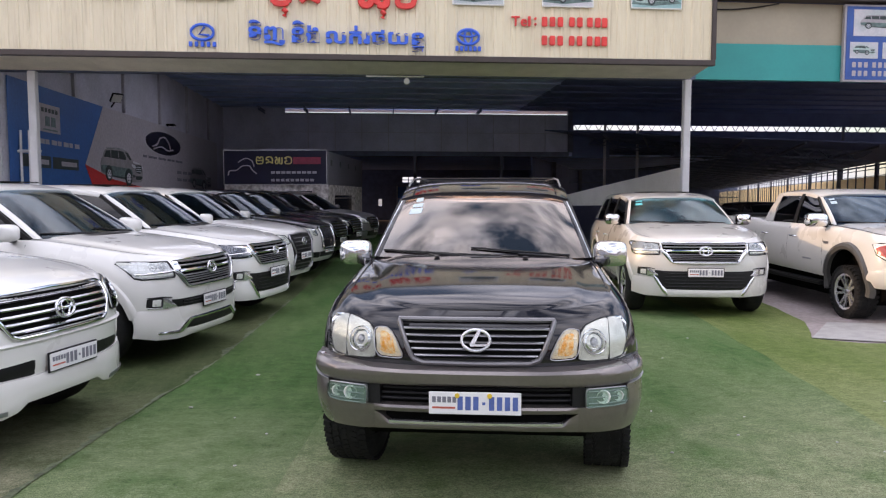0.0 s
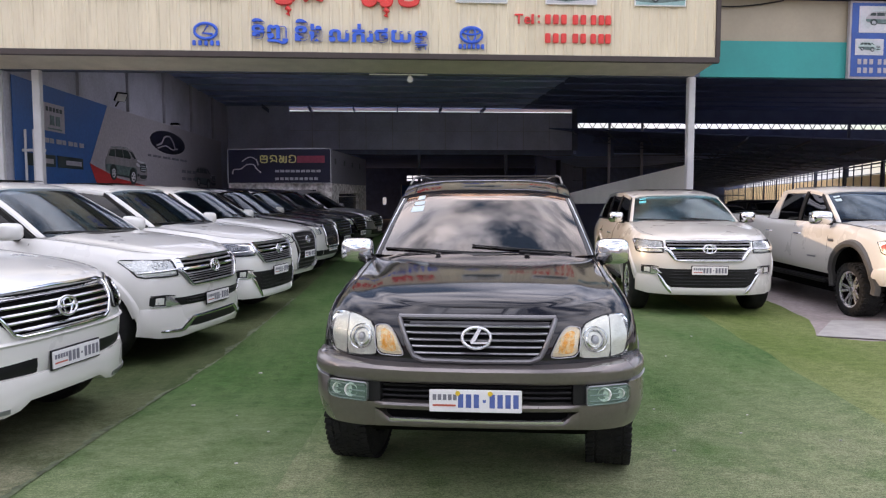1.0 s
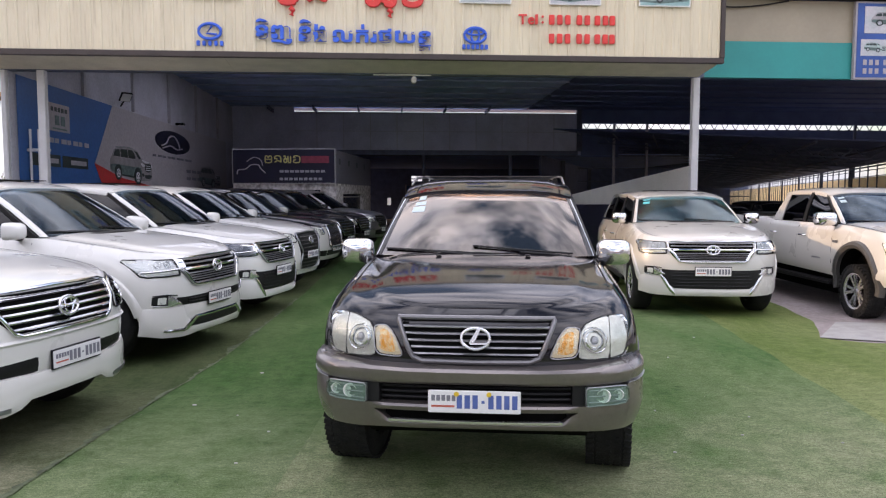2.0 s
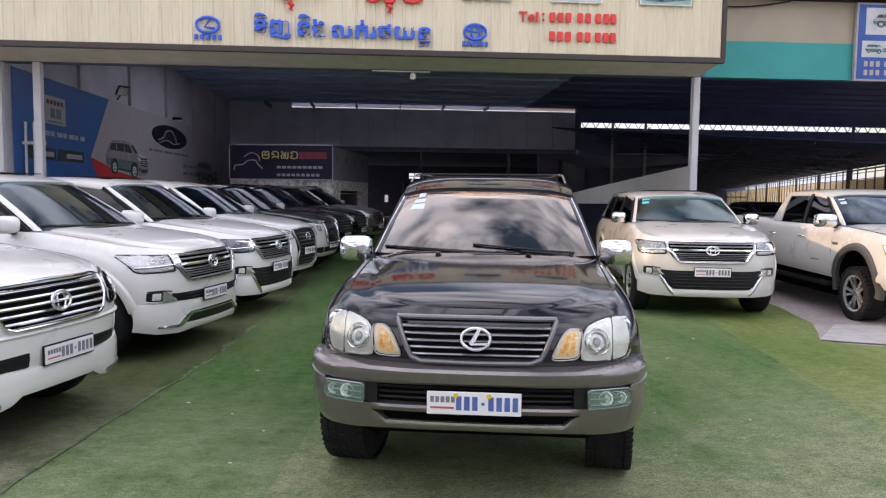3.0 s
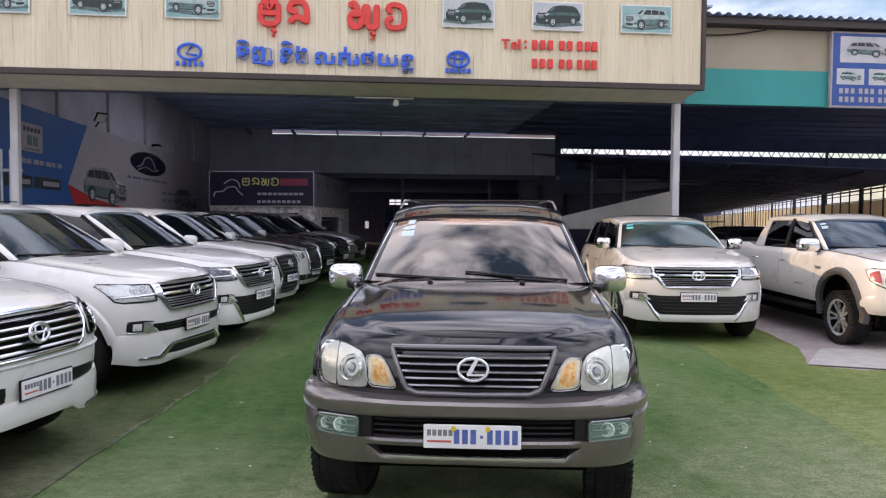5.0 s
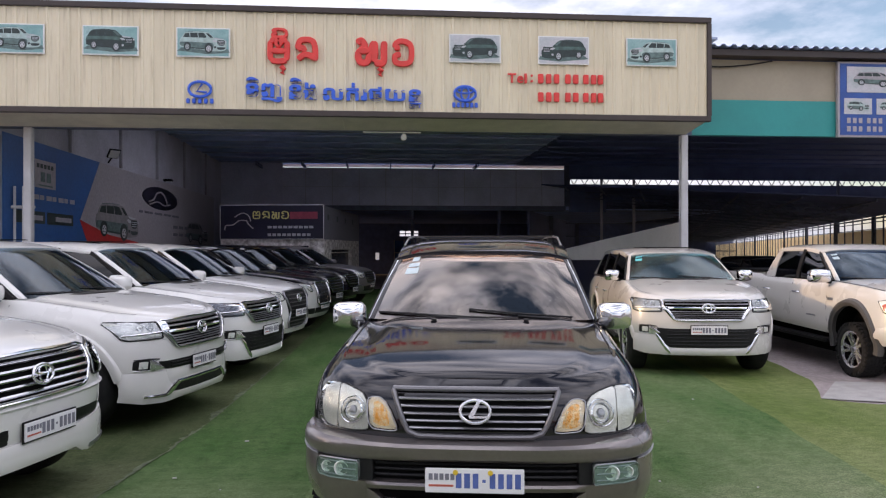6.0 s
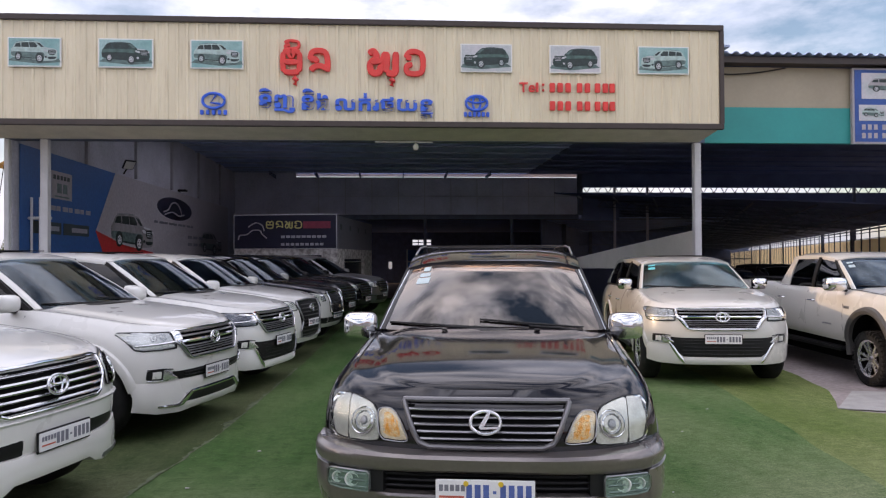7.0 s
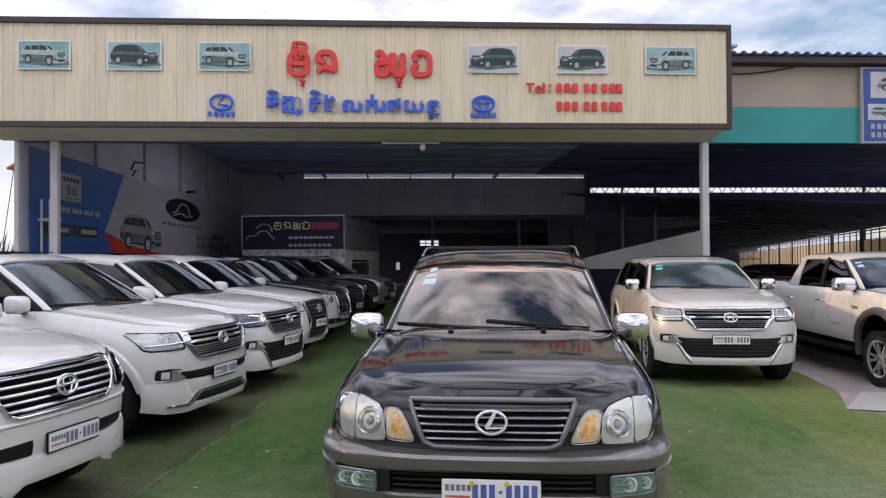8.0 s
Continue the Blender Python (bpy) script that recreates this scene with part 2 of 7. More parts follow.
SOFFIT = mat("soffit_sheet", (0.58, 0.54, 0.43), 0.5, 0, 0.15, 3)
STEELW = mat("white_painted_steel", (0.58, 0.58, 0.59), 0.45, 0, 0.12, 3, fine=0.02)
STEELD = mat("dark_steel", (0.12, 0.14, 0.20), 0.6, 0.3, 0.25, 4)
# raised blue colour stands in for cool daylight under the hall roof
ROOFTIN = mat("blue_raised_roof_sheet", (0.44, 0.54, 0.80), 0.75, 0.0, 0.2, 1.5)
WALLTIN = mat("grey_sheet_wall", (0.50, 0.50, 0.57), 0.75, 0.0, 0.2, 1.2)
TEAL = mat("teal_paint", (0.026, 0.315, 0.30), 0.55, 0, 0.1, 1.2, fine=0.015)
BEIGE = mat("beige_paint", (0.41, 0.355, 0.265), 0.6, 0, 0.12, 1.2, fine=0.015)
# lighter copy of WALLTIN, extra light put into the back panels' colour
BACKTIN = mat("brightened_sheet_wall", (0.60, 0.615, 0.75), 0.7, 0, 0.18, 1.2)
WALLRIB = mat("wall_rib_steel", (0.41, 0.40, 0.44), 0.6, 0.1, 0.2, 3)
TANWALL = mat("tan_sheet_wall", (0.62, 0.52, 0.38), 0.7, 0, 0.15, 1.5)
n_t, l_t = TANWALL.node_tree.nodes, TANWALL.node_tree.links
t_mix, t_tr = n_t.new("ShaderNodeMixShader"), n_t.new("ShaderNodeBsdfTranslucent")
t_tr.inputs[0].default_value = (0.98, 0.84, 0.62, 1)
t_mix.inputs[0].default_value = 0.9
l_t.new(n_t["Principled BSDF"].outputs[0], t_mix.inputs[1])
l_t.new(t_tr.outputs[0], t_mix.inputs[2])
l_t.new(t_mix.outputs[0], n_t["Material Output"].inputs[0])
BANBLUE = mat("banner_blue", (0.026, 0.125, 0.38), 0.5, 0, 0.12, 1)
BANWHITE = mat("banner_white", (0.40, 0.375, 0.40), 0.5, 0, 0.06, 1)
BANRED = mat("banner_red", (0.58, 0.03, 0.03), 0.5, 0, 0.1, 1)
BANNAVY = mat("banner_navy", (0.009, 0.010, 0.034), 0.45, 0, 0.2, 2)
BANGREY = mat("banner_grey_ink", (0.20, 0.20, 0.24), 0.5, 0, 0.2, 9)
BANGREY2 = mat("banner_pale_ink", (0.42, 0.42, 0.46), 0.5, 0, 0.15, 9)
BANYEL = mat("banner_yellow_ink", (0.62, 0.57, 0.22), 0.5, 0, 0.1, 9)
BANPINK = mat("banner_red_ink", (0.26, 0.04, 0.075), 0.5, 0, 0.2, 9)
REDLETTER = mat("red_sign_letter", (0.80, 0.06, 0.05), 0.45, 0, 0.15, 5)
SIGNBLUE = mat("sign_board_blue", (0.03, 0.095, 0.36), 0.45, 0, 0.15, 3)
BLUELETTER = mat("blue_sign_letter", (0.04, 0.14, 0.72), 0.45, 0, 0.15, 5)
PIC_SKY = mat("print_teal_sky", (0.33, 0.50, 0.50), 0.45, 0, 0, 2.5, color2=(0.20, 0.38, 0.38))
PIC_PALE = mat("print_pale_sky", (0.58, 0.56, 0.60), 0.45, 0, 0, 2.5, color2=(0.45, 0.50, 0.52))
PIC_GREEN = mat("print_car_green", (0.035, 0.07, 0.065), 0.45, 0, 0.4, 12)
PIC_MID = mat("print_car_midtone", (0.085, 0.16, 0.145), 0.45, 0, 0.4, 12)
PIC_PALECAR = mat("print_car_pale", (0.48, 0.62, 0.60), 0.45, 0, 0.3, 12)
PIC_DARK = mat("print_dark", (0.03, 0.05, 0.05), 0.45, 0, 0.3, 12)
PLASTER = mat("stained_plaster", (0.86, 0.84, 0.82), 0.85, 0, 0, 6.5, color2=(0.36, 0.33, 0.32), bump=0.2, bscale=20, fine=0.1)
# gloom of the hall's deep end put into the wall colour
SHADEWALL = mat("shaded_end_wall", (0.15, 0.19, 0.35), 0.8, 0, 0.3, 3)
SCRAP = mat("dusty_paper", (0.50, 0.49, 0.46), 0.8, 0, 0.3, 30)
# darker copy of ROOFTIN, with the unlit hall's shade put into its colour
SHADETIN = mat("shaded_roof_sheet", (0.125, 0.16, 0.30), 0.75, 0, 0.25, 1.5)
PURLIN = mat("blue_grey_steel", (0.36, 0.42, 0.58), 0.7, 0.0, 0.2, 2)
GALV = mat("galvanised_lattice", (0.15, 0.18, 0.26), 0.55, 0.3, 0.25, 5)
HOLLOW = mat("dark_shop_glass", (0.05, 0.055, 0.07), 0.25, 0, 0.3, 3)
LAMPWHITE = mat("lamp_white", (0.8, 0.8, 0.78), 0.4, 0, 0.05, 5)
LEAF = mat("leaf", (0.10, 0.13, 0.03), 0.7, 0, 0.5, 9)
YELTIN = mat("yellow_sheet", (0.50, 0.30, 0.08), 0.6, 0, 0.2, 3)
HOUSE = mat("pale_render", (0.46, 0.40, 0.32), 0.8, 0, 0.2, 0.5)
TILE = mat("red_roof_tile", (0.30, 0.09, 0.06), 0.7, 0, 0.3, 2)


# ---- geometry helpers ----
class Geo:
    """Vertices and faces gathered for one mesh."""

    def __init__(self):
        self.v, self.f = [], []

    def grid(self, rows, close_u=False, close_v=False):
        base, nu, nv = len(self.v), len(rows), len(rows[0])
        for r in rows:
            self.v += [tuple(p) for p in r]
        for i in range(nu if close_u else nu - 1):
            for j in range(nv if close_v else nv - 1):
                a, b = base + i * nv + j, base + i * nv + (j + 1) % nv
                c, d = base + ((i + 1) % nu) * nv + (j + 1) % nv, base + ((i + 1) % nu) * nv + j
                self.f.append((a, b, c, d))
        return self

    def slab(self, front, back):
        """A closed sheet between two equal grids of points."""
        nu, nv = len(front), len(front[0])
        base = len(self.v)
        for r in front:
            self.v += [tuple(p) for p in r]
        off = len(self.v) - base
        for r in back:
            self.v += [tuple(p) for p in r]
        ix = lambda i, j: base + i * nv + j
        for i in range(nu - 1):
            for j in range(nv - 1):
                q = (ix(i, j), ix(i, j + 1), ix(i + 1, j + 1), ix(i + 1, j))
                self.f.append(q)
                self.f.append(tuple(k + off for k in reversed(q)))
        rim = [ix(i, 0) for i in range(nu)] + [ix(nu - 1, j) for j in range(1, nv)]
        rim += [ix(i, nv - 1) for i in range(nu - 2, -1, -1)] + [ix(0, j) for j in range(nv - 2, 0, -1)]
        for a, b in zip(rim, rim[1:] + rim[:1]):
            self.f.append((a, b, b + off, a + off))
        return self

    def box(self, x0, x1, y0, y1, z0, z1, m=None):
        base = len(self.v)
        for z in (z0, z1):
            for x, y in ((x0, y0), (x1, y0), (x1, y1), (x0, y1)):
                p = Vector((x, y, z))
                self.v.append(tuple(m @ p if m else p))
        for q in ((3, 2, 1, 0), (4, 5, 6, 7), (0, 1, 5, 4), (1, 2, 6, 5), (2, 3, 7, 6), (3, 0, 4, 7)):
            self.f.append(tuple(base + k for k in q))
        return self

    def bar(self, p, q, w, h, up=(0, 0, 1)):
        """A box beam from p to q, w wide and h high."""
        p, q = Vector(p), Vector(q)
        d = (q - p).normalized()
        s = d.cross(Vector(up))
        s = s.normalized() if s.length > 1e-5 else Vector((1, 0, 0))
        t = s.cross(d)
        base = len(self.v)
        for e in (p, q):
            for a, b in ((-1, -1), (1, -1), (1, 1), (-1, 1)):
                self.v.append(tuple(e + s * a * w / 2 + t * b * h / 2))
        for f in ((0, 1, 2, 3), (7, 6, 5, 4), (0, 4, 5, 1), (1, 5, 6, 2), (2, 6, 7, 3), (3, 7, 4, 0)):
            self.f.append(tuple(base + k for k in f))
        return self

    def tube(self, pts, r, n=8, close=False):
        pts = [Vector(p) for p in pts]
        rows = []
        for i, p in enumerate(pts):
            a = pts[i - 1] if i or close else p
            b = pts[(i + 1) % len(pts)] if i < len(pts) - 1 or close else p
            d = (b - a).normalized()
            s = d.cross(Vector((0, 0, 1)))
            s = s.normalized() if s.length > 1e-3 else Vector((1, 0, 0))
            t = s.cross(d)
            rad = r[i] if isinstance(r, (list, tuple)) else r
            rows.append([p + (s * math.cos(k * math.tau / n) + t * math.sin(k * math.tau / n)) * rad for k in range(n)])
        self.grid(rows, close_u=close, close_v=True)
        if not close:
            base = len(self.v) - len(rows) * n
            self.f.append(tuple(range(base + n - 1, base - 1, -1)))
            self.f.append(tuple(range(len(self.v) - n, len(self.v))))
        return self

    def lathe(self, profile, n=32, m=None, axis="y"):
        """profile: (radius, along) pairs turned about an axis through the origin; then moved by m."""
        rows = []
        for k in range(n):
            c, s = math.cos(k * math.tau / n), math.sin(k * math.tau / n)
            row = []
            for r, a in profile:
                p = {"y": (r * c, a, r * s), "x": (a, r * c, r * s), "z": (r * c, r * s, a)}[axis]
                row.append(m @ Vector(p) if m else Vector(p))
            rows.append(row)
        self.grid(rows, close_u=True)
        return self

    def poly(self, pts, depth, axis=1, m=None):
        """A flat outline of (a, b) points in the plane across axis, made depth thick."""
        base, n = len(self.v), len(pts)
        for d in (0, depth):
            for a, b in pts:
                p = Vector({0: (d, a, b), 1: (a, d, b), 2: (a, b, d)}[axis])
                self.v.append(tuple(m @ p if m else p))
        self.f.append(tuple(range(base, base + n)))
        self.f.append(tuple(range(base + 2 * n - 1, base + n - 1, -1)))
        for i in range(n):
            j = (i + 1) % n
            self.f.append((base + i, base + j, base + n + j, base + n + i))
        return self

    def mesh(self, name, bevel=0.0, smooth=35, weld=True):
        me = bpy.data.meshes.new(name)
        me.from_pydata(self.v, [], self.f)
        bm = bmesh.new()
        bm.from_mesh(me)
        if weld:
            bmesh.ops.remove_doubles(bm, verts=bm.verts, dist=0.0004)
        if bevel:
            edges = [e for e in bm.edges if len(e.link_faces) == 2 and e.calc_face_angle(0) > 0.6]
            bmesh.ops.bevel(bm, geom=edges, offset=bevel, segments=2, affect='EDGES', clamp_overlap=True)
        bmesh.ops.recalc_face_normals(bm, faces=bm.faces)
        bm.to_mesh(me)
        bm.free()
        if smooth:
            me.shade_smooth()
            me.set_sharp_from_angle(angle=radians(smooth))
        return me


def put(name, geo, material, parent=None, label="", m=None, bevel=0.0, smooth=35, **tags):
    """Links geo as one mesh object, under parent when there is one."""
    me = geo if isinstance(geo, bpy.types.Mesh) else geo.mesh(name, bevel, smooth)
    if not me.materials:
        me.materials.append(material)
    ob = new(name, me)
    if parent:
        ob.parent = parent
    if m:
        ob.matrix_basis = m
    return tagged(ob, label, **tags)


def thing(name, label, category, group="", m=None):
    ob = new(name)
    ob.empty_display_size = 0.2
    if m:
        ob.matrix_basis = m
    return tagged(ob, label, category, group)


def structure(name, geo, material, label="", m=None, bevel=0.0, smooth=35):
    return put(name, geo, material, None, label, m, bevel, smooth, kind="structure")


def lerp(a, b, t):
    return a + (b - a) * t


def smooth_line(pts, n=5):
    """Points on a smooth curve through pts."""
    out = []
    for i in range(len(pts) - 1):
        p0, p1, p2, p3 = pts[max(i - 1, 0)], pts[i], pts[i + 1], pts[min(i + 2, len(pts) - 1)]
        for k in range(n):
            t = k / n
            out.append(.5 * ((2 * p1) + (p2 - p0) * t + (2 * p0 - 5 * p1 + 4 * p2 - p3) * t * t + (3 * p1 - p0 - 3 * p2 + p3) * t ** 3))
    return out + [pts[-1]]


def text_mesh(body, size, depth, bold=0.0):
    """Raised letters of the built-in font, as a mesh in the x-z plane, facing -y, centred."""
    cu = bpy.data.curves.new("lettering", 'FONT')
    cu.body, cu.size, cu.extrude, cu.offset, cu.align_x, cu.align_y = body, size, depth / 2, size * bold, 'CENTER', 'CENTER'
    ob = new("lettering", cu)
    dg = bpy.context.evaluated_depsgraph_get()
    me = bpy.data.meshes.new_from_object(ob.evaluated_get(dg))
    bpy.data.objects.remove(ob)
    me.transform(pose(0, 0, 0, 90, 0, 0))
    return me


# ---- vehicles: x ahead, y to the driver's left, z up, origin on the ground under the front axle ----
class Hull:
    """The lower body of a vehicle as plan outlines stacked from sill to shoulder."""

    def __init__(self, nose, tail, hw, a, b, zb, zt, lev, n=3.0, crown=0.05, crease=0.014):
        self.nose, self.tail, self.hw, self.a, self.b, self.n, self.crown = nose, tail, hw, a, b, n, crown
        self.zb, self.zt, self.lev, self.crease = zb, zt, lev, crease

    def at(self, table, x):
        return float(np.interp(x, [p[0] for p in table], [p[1] for p in table]))

    def plan(self, v):
        vs = [p[0] for p in self.lev]
        return self.hw - np.interp(v, vs, [p[1] for p in self.lev]), self.nose + np.interp(v, vs, [p[2] for p in self.lev])

    def level(self, x, z):
        z0, z1 = self.at(self.zb, x), self.at(self.zt, x)
        return min(1.0, max(0.0, (z - z0) / (z1 - z0)))

    def front(self, y, z):
        x = self.nose
        for _ in range(3):
            w, xf = self.plan(self.level(x, z))
            t = min(0.9995, abs(y) / w)
            x = xf - self.a + self.a * (1 - t ** self.n) ** (1 / self.n)
        return x

    def side(self, x, z):
        w, xf = self.plan(self.level(x, z))
        k = (x - (xf - self.a)) / self.a
        return w if k <= 0 else w * max(0.0, 1 - min(1, k) ** self.n) ** (1 / self.n)

    def geo(self):
        g, rows = Geo(), []
        n = self.n
        steps = [("f", k / 30 * math.pi / 2) for k in range(31)] + [("s", k / 22) for k in range(1, 22)]
        steps += [("r", k / 8 * math.pi / 2) for k in range(8, -1, -1)]
        vs = [0, .06, .12, .22, .35, .5, .65, .78, .88, .95, 1]
        for kind, q in steps:
            left = []
            for v in vs:
                w, xf = self.plan(v)
                if kind == "s":
                    x, y = lerp(xf - self.a, self.tail + self.b, q), w
                else:
                    c, s = math.cos(q) ** (2 / n), math.sin(q) ** (2 / n)
                    y = w * s
                    x = xf - self.a + self.a * c if kind == "f" else self.tail + self.b - self.b * c
                left.append(Vector((x, y, lerp(self.at(self.zb, x), self.at(self.zt, x), v))))
            top = left[-1]
            mid = []
            for t in (.96, .91, .86, .81, .76, .70, .62, .45, .22, 0, -.22, -.45, -.62, -.70, -.76, -.81, -.86, -.91, -.96):
                k = min(1.0, max(0.0, (.86 - abs(t)) / .13))
                rise = (self.crown * (1 - t * t) * .75 + self.crease * k * k * (3 - 2 * k)) * min(1.0, top.y / self.hw * 1.2)
                mid.append(Vector((top.x, top.y * t, top.z + rise)))
            rows.append(left + mid + [Vector((p.x, -p.y, p.z)) for p in reversed(left)])
        g.grid(rows, close_v=True)
        return g


def patch(h, stations, off, depth, mirror=False, nz=3, edge=0.004, sub=0.06):
    """A slab on a vehicle's front. stations: (y, low z, high z) in rising y; it stands off metres proud and is depth thick."""
    ys = []
    for (a, _, _), (b, _, _) in zip(stations, stations[1:]):
        ta, tb = (math.copysign(math.asin(min(1, abs(q) / h.hw) ** (h.n / 2)), q) for q in (a, b))
        k = max(1, int(math.ceil(max(abs(b - a) / sub, abs(tb - ta) / .055))))
        for i in range(k):
            th = lerp(ta, tb, i / k)
            ys.append(math.copysign(h.hw * abs(math.sin(th)) ** (2 / h.n), th) if i else a)
    ys.append(stations[-1][0])
    sy = [s[0] for s in stations]
    front, back = [], []
    for i, y in enumerate(ys):
        lo, hi = (float(np.interp(y, sy, [s[k] for s in stations])) for k in (1, 2))
        fr, bk = [], []
        for j in range(nz + 1):
            z = lerp(lo, hi, j / nz)
            rim = i in (0, len(ys) - 1) or j in (0, nz)
            x = h.front(y, z)
            d = (h.front(y + 0.004, z) - h.front(y - 0.004, z)) / 0.008
            nrm = Vector((1, -d, 0)).normalized()
            p = Vector((x, y, z)) + nrm * (off - (edge if rim else 0))
            q = Vector((x, y, z)) + nrm * (off - depth)
            if mirror:
                p.y, q.y = -p.y, -q.y
            fr.append(p), bk.append(q)
        front.append(fr), back.append(bk)
    return Geo().slab(front, back)


def both(name, h, stations, off, depth, material, parent, label="", **kw):
    obs = []
    for mi in (False, True):
        obs.append(put(name, patch(h, stations, off, depth, mi, **kw), material, parent, label))
    return obs


def wide(stations):
    """Stations for the whole width from those of the driver's half."""
    return [(-y, a, b) for y, a, b in reversed(stations) if y > 0] + list(stations)


def cut_wells(geo, material, h, wheels, r, name="body"):
    """The hull's mesh with its wheel wells taken out."""
    ob = new("hull", geo.mesh("hull"))
    ob.data.materials.append(material)
    tools = []
    for x, z in wheels:
        for s in (1, -1):
            g = Geo().lathe([(0, -0.2), (r, -0.2), (r, 0.2), (0, 0.2)], 40, pose(x, s * (h.hw - 0.10), z))
            t = new("well", g.mesh("well"))
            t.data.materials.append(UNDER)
            md = ob.modifiers.new("well", 'BOOLEAN')
            md.operation, md.object, md.solver, md.material_mode = 'DIFFERENCE', t, 'EXACT', 'TRANSFER'
            tools.append(t)
    me = bpy.data.meshes.new_from_object(ob.evaluated_get(bpy.context.evaluated_depsgraph_get()))
    me.name = name
    for o in tools + [ob]:
        bpy.data.objects.remove(o)
    me.shade_smooth()
    me.set_sharp_from_angle(angle=radians(32))
    return me


def wheel(parent, x, y, r, w, steer=0.0, rim=0.6, spokes=6, tread=0, rim_mat=None, twin=False):
    """A wheel as a part of a vehicle: tyre, rim, hub cap. Outer face away from the vehicle's middle."""
    s = 1 if y > 0 else -1
    hub = new("wheel")
    hub.parent = parent
    hub.matrix_basis = pose(x, y, r, 0, 0, steer + (0 if s > 0 else 180))
    tagged(hub)
    ri = r * rim
    prof = [(ri, -w / 2 + .02), (ri + .02, -w / 2), (r - .05, -w / 2 + .004), (r - .015, -w / 2 + .03), (r - .005 * (tread > 0), -w / 2 + .06), (r - .004 * (tread > 0), 0),
            (r - .005 * (tread > 0), w / 2 - .06), (r - .015, w / 2 - .03), (r - .05, w / 2 - .004), (ri + .02, w / 2), (ri, w / 2 - .02)]
    g = Geo().lathe(prof, 48)
    if tread:
        for k in range(tread):
            for j, (c, l, tw) in enumerate(((-.40, .16, 14), (-.2, .13, -18), (0, .10, 14), (.2, .13, 18), (.40, .16, -14))):
                m = pose(0, 0, 0, 0, (k + .5 * (j % 2)) * 360 / tread, 0) @ pose(0, c * w, r - .004, 0, 0, tw)
                e = math.pi * r / tread * (.64 if tread < 40 else .78)
                g.box(-e, e, -l * w / 2, l * w / 2, -.008, .008 if tread < 40 else .0045, m)
            for c in (-.5, .5) if tread < 40 else ():
                m = pose(0, 0, 0, 0, k * 360 / tread, 0) @ pose(0, c * w, r - .028, 0, 0, 0)
                e = math.pi * r / tread * .5
                g.box(-e, e, -.004, .004, -.022, .020, m)
    put("tyre", g, RUBBER, hub, "black rubber tyre")
    rm = rim_mat or ALLOY
    g = Geo().lathe([(ri + .004, -w / 2 + .03), (ri - .02, -w / 2 + .03), (ri - .03, w / 2 - .09), (ri - .026, w / 2 - .04), (ri + .002, w / 2 - .03)], 40)
    put("barrel", g, UNDER, hub, "dark rim barrel")
    g = Geo().lathe([(ri - .024, w / 2 - .045), (ri - .022, w / 2 - .028), (ri + .006, w / 2 - .012), (ri + .004, w / 2 - .03)], 40)
    g.lathe([(0, w / 2 - .05), (.075, w / 2 - .05), (.085, w / 2 - .08), (.06, w / 2 - .12), (0, w / 2 - .12)], 20)
    for k in range(spokes):
        for tw in ((-13, 13) if twin else (0,)):
            m = pose(0, 0, 0, 0, k * 360 / spokes + tw, 0)
            p0, p1 = Vector((.05, w / 2 - .065, 0)), Vector((ri - .012, w / 2 - .035, 0))
            g.bar(m @ p0, m @ p1, .040 if twin else .06, .03, up=(0, 1, 0))
    put("rim", g, rm, hub, "silver alloy rim")
    g = Geo().lathe([(0, -.02), (ri * .8, -.02), (ri * .8, .0), (0, .0)], 28)
    put("brake_disc", g, UNDER, hub)
    g = Geo().lathe([(0, w / 2 - .035), (.03, w / 2 - .035), (.034, w / 2 - .05), (0, w / 2 - .05)], 16)
    put("hub_cap", g, SATIN, hub)
    return hub


def arch(parent, h, x, z, r, width, out, material, label="", lo=-12, hi=192):
    """The two lips round a pair of wheel wells."""
    for s in (1, -1):
        front, back = [], []
        for k in range(25):
            a = radians(lerp(lo, hi, k / 24))
            fr, bk = [], []
            for rr, o in ((r - .012, out * .55), (r + width * .35, out), (r + width * .8, out * .8), (r + width, 0.0)):
                px, pz = x + rr * math.cos(a), z + rr * math.sin(a)
                yy = h.side(px, pz)
                fr.append((px, s * (yy + o), pz))
                bk.append((px, s * (yy - .03), pz))
            front.append(fr), back.append(bk)
        put("wheel_arch", Geo().slab(front, back), material, parent, label)


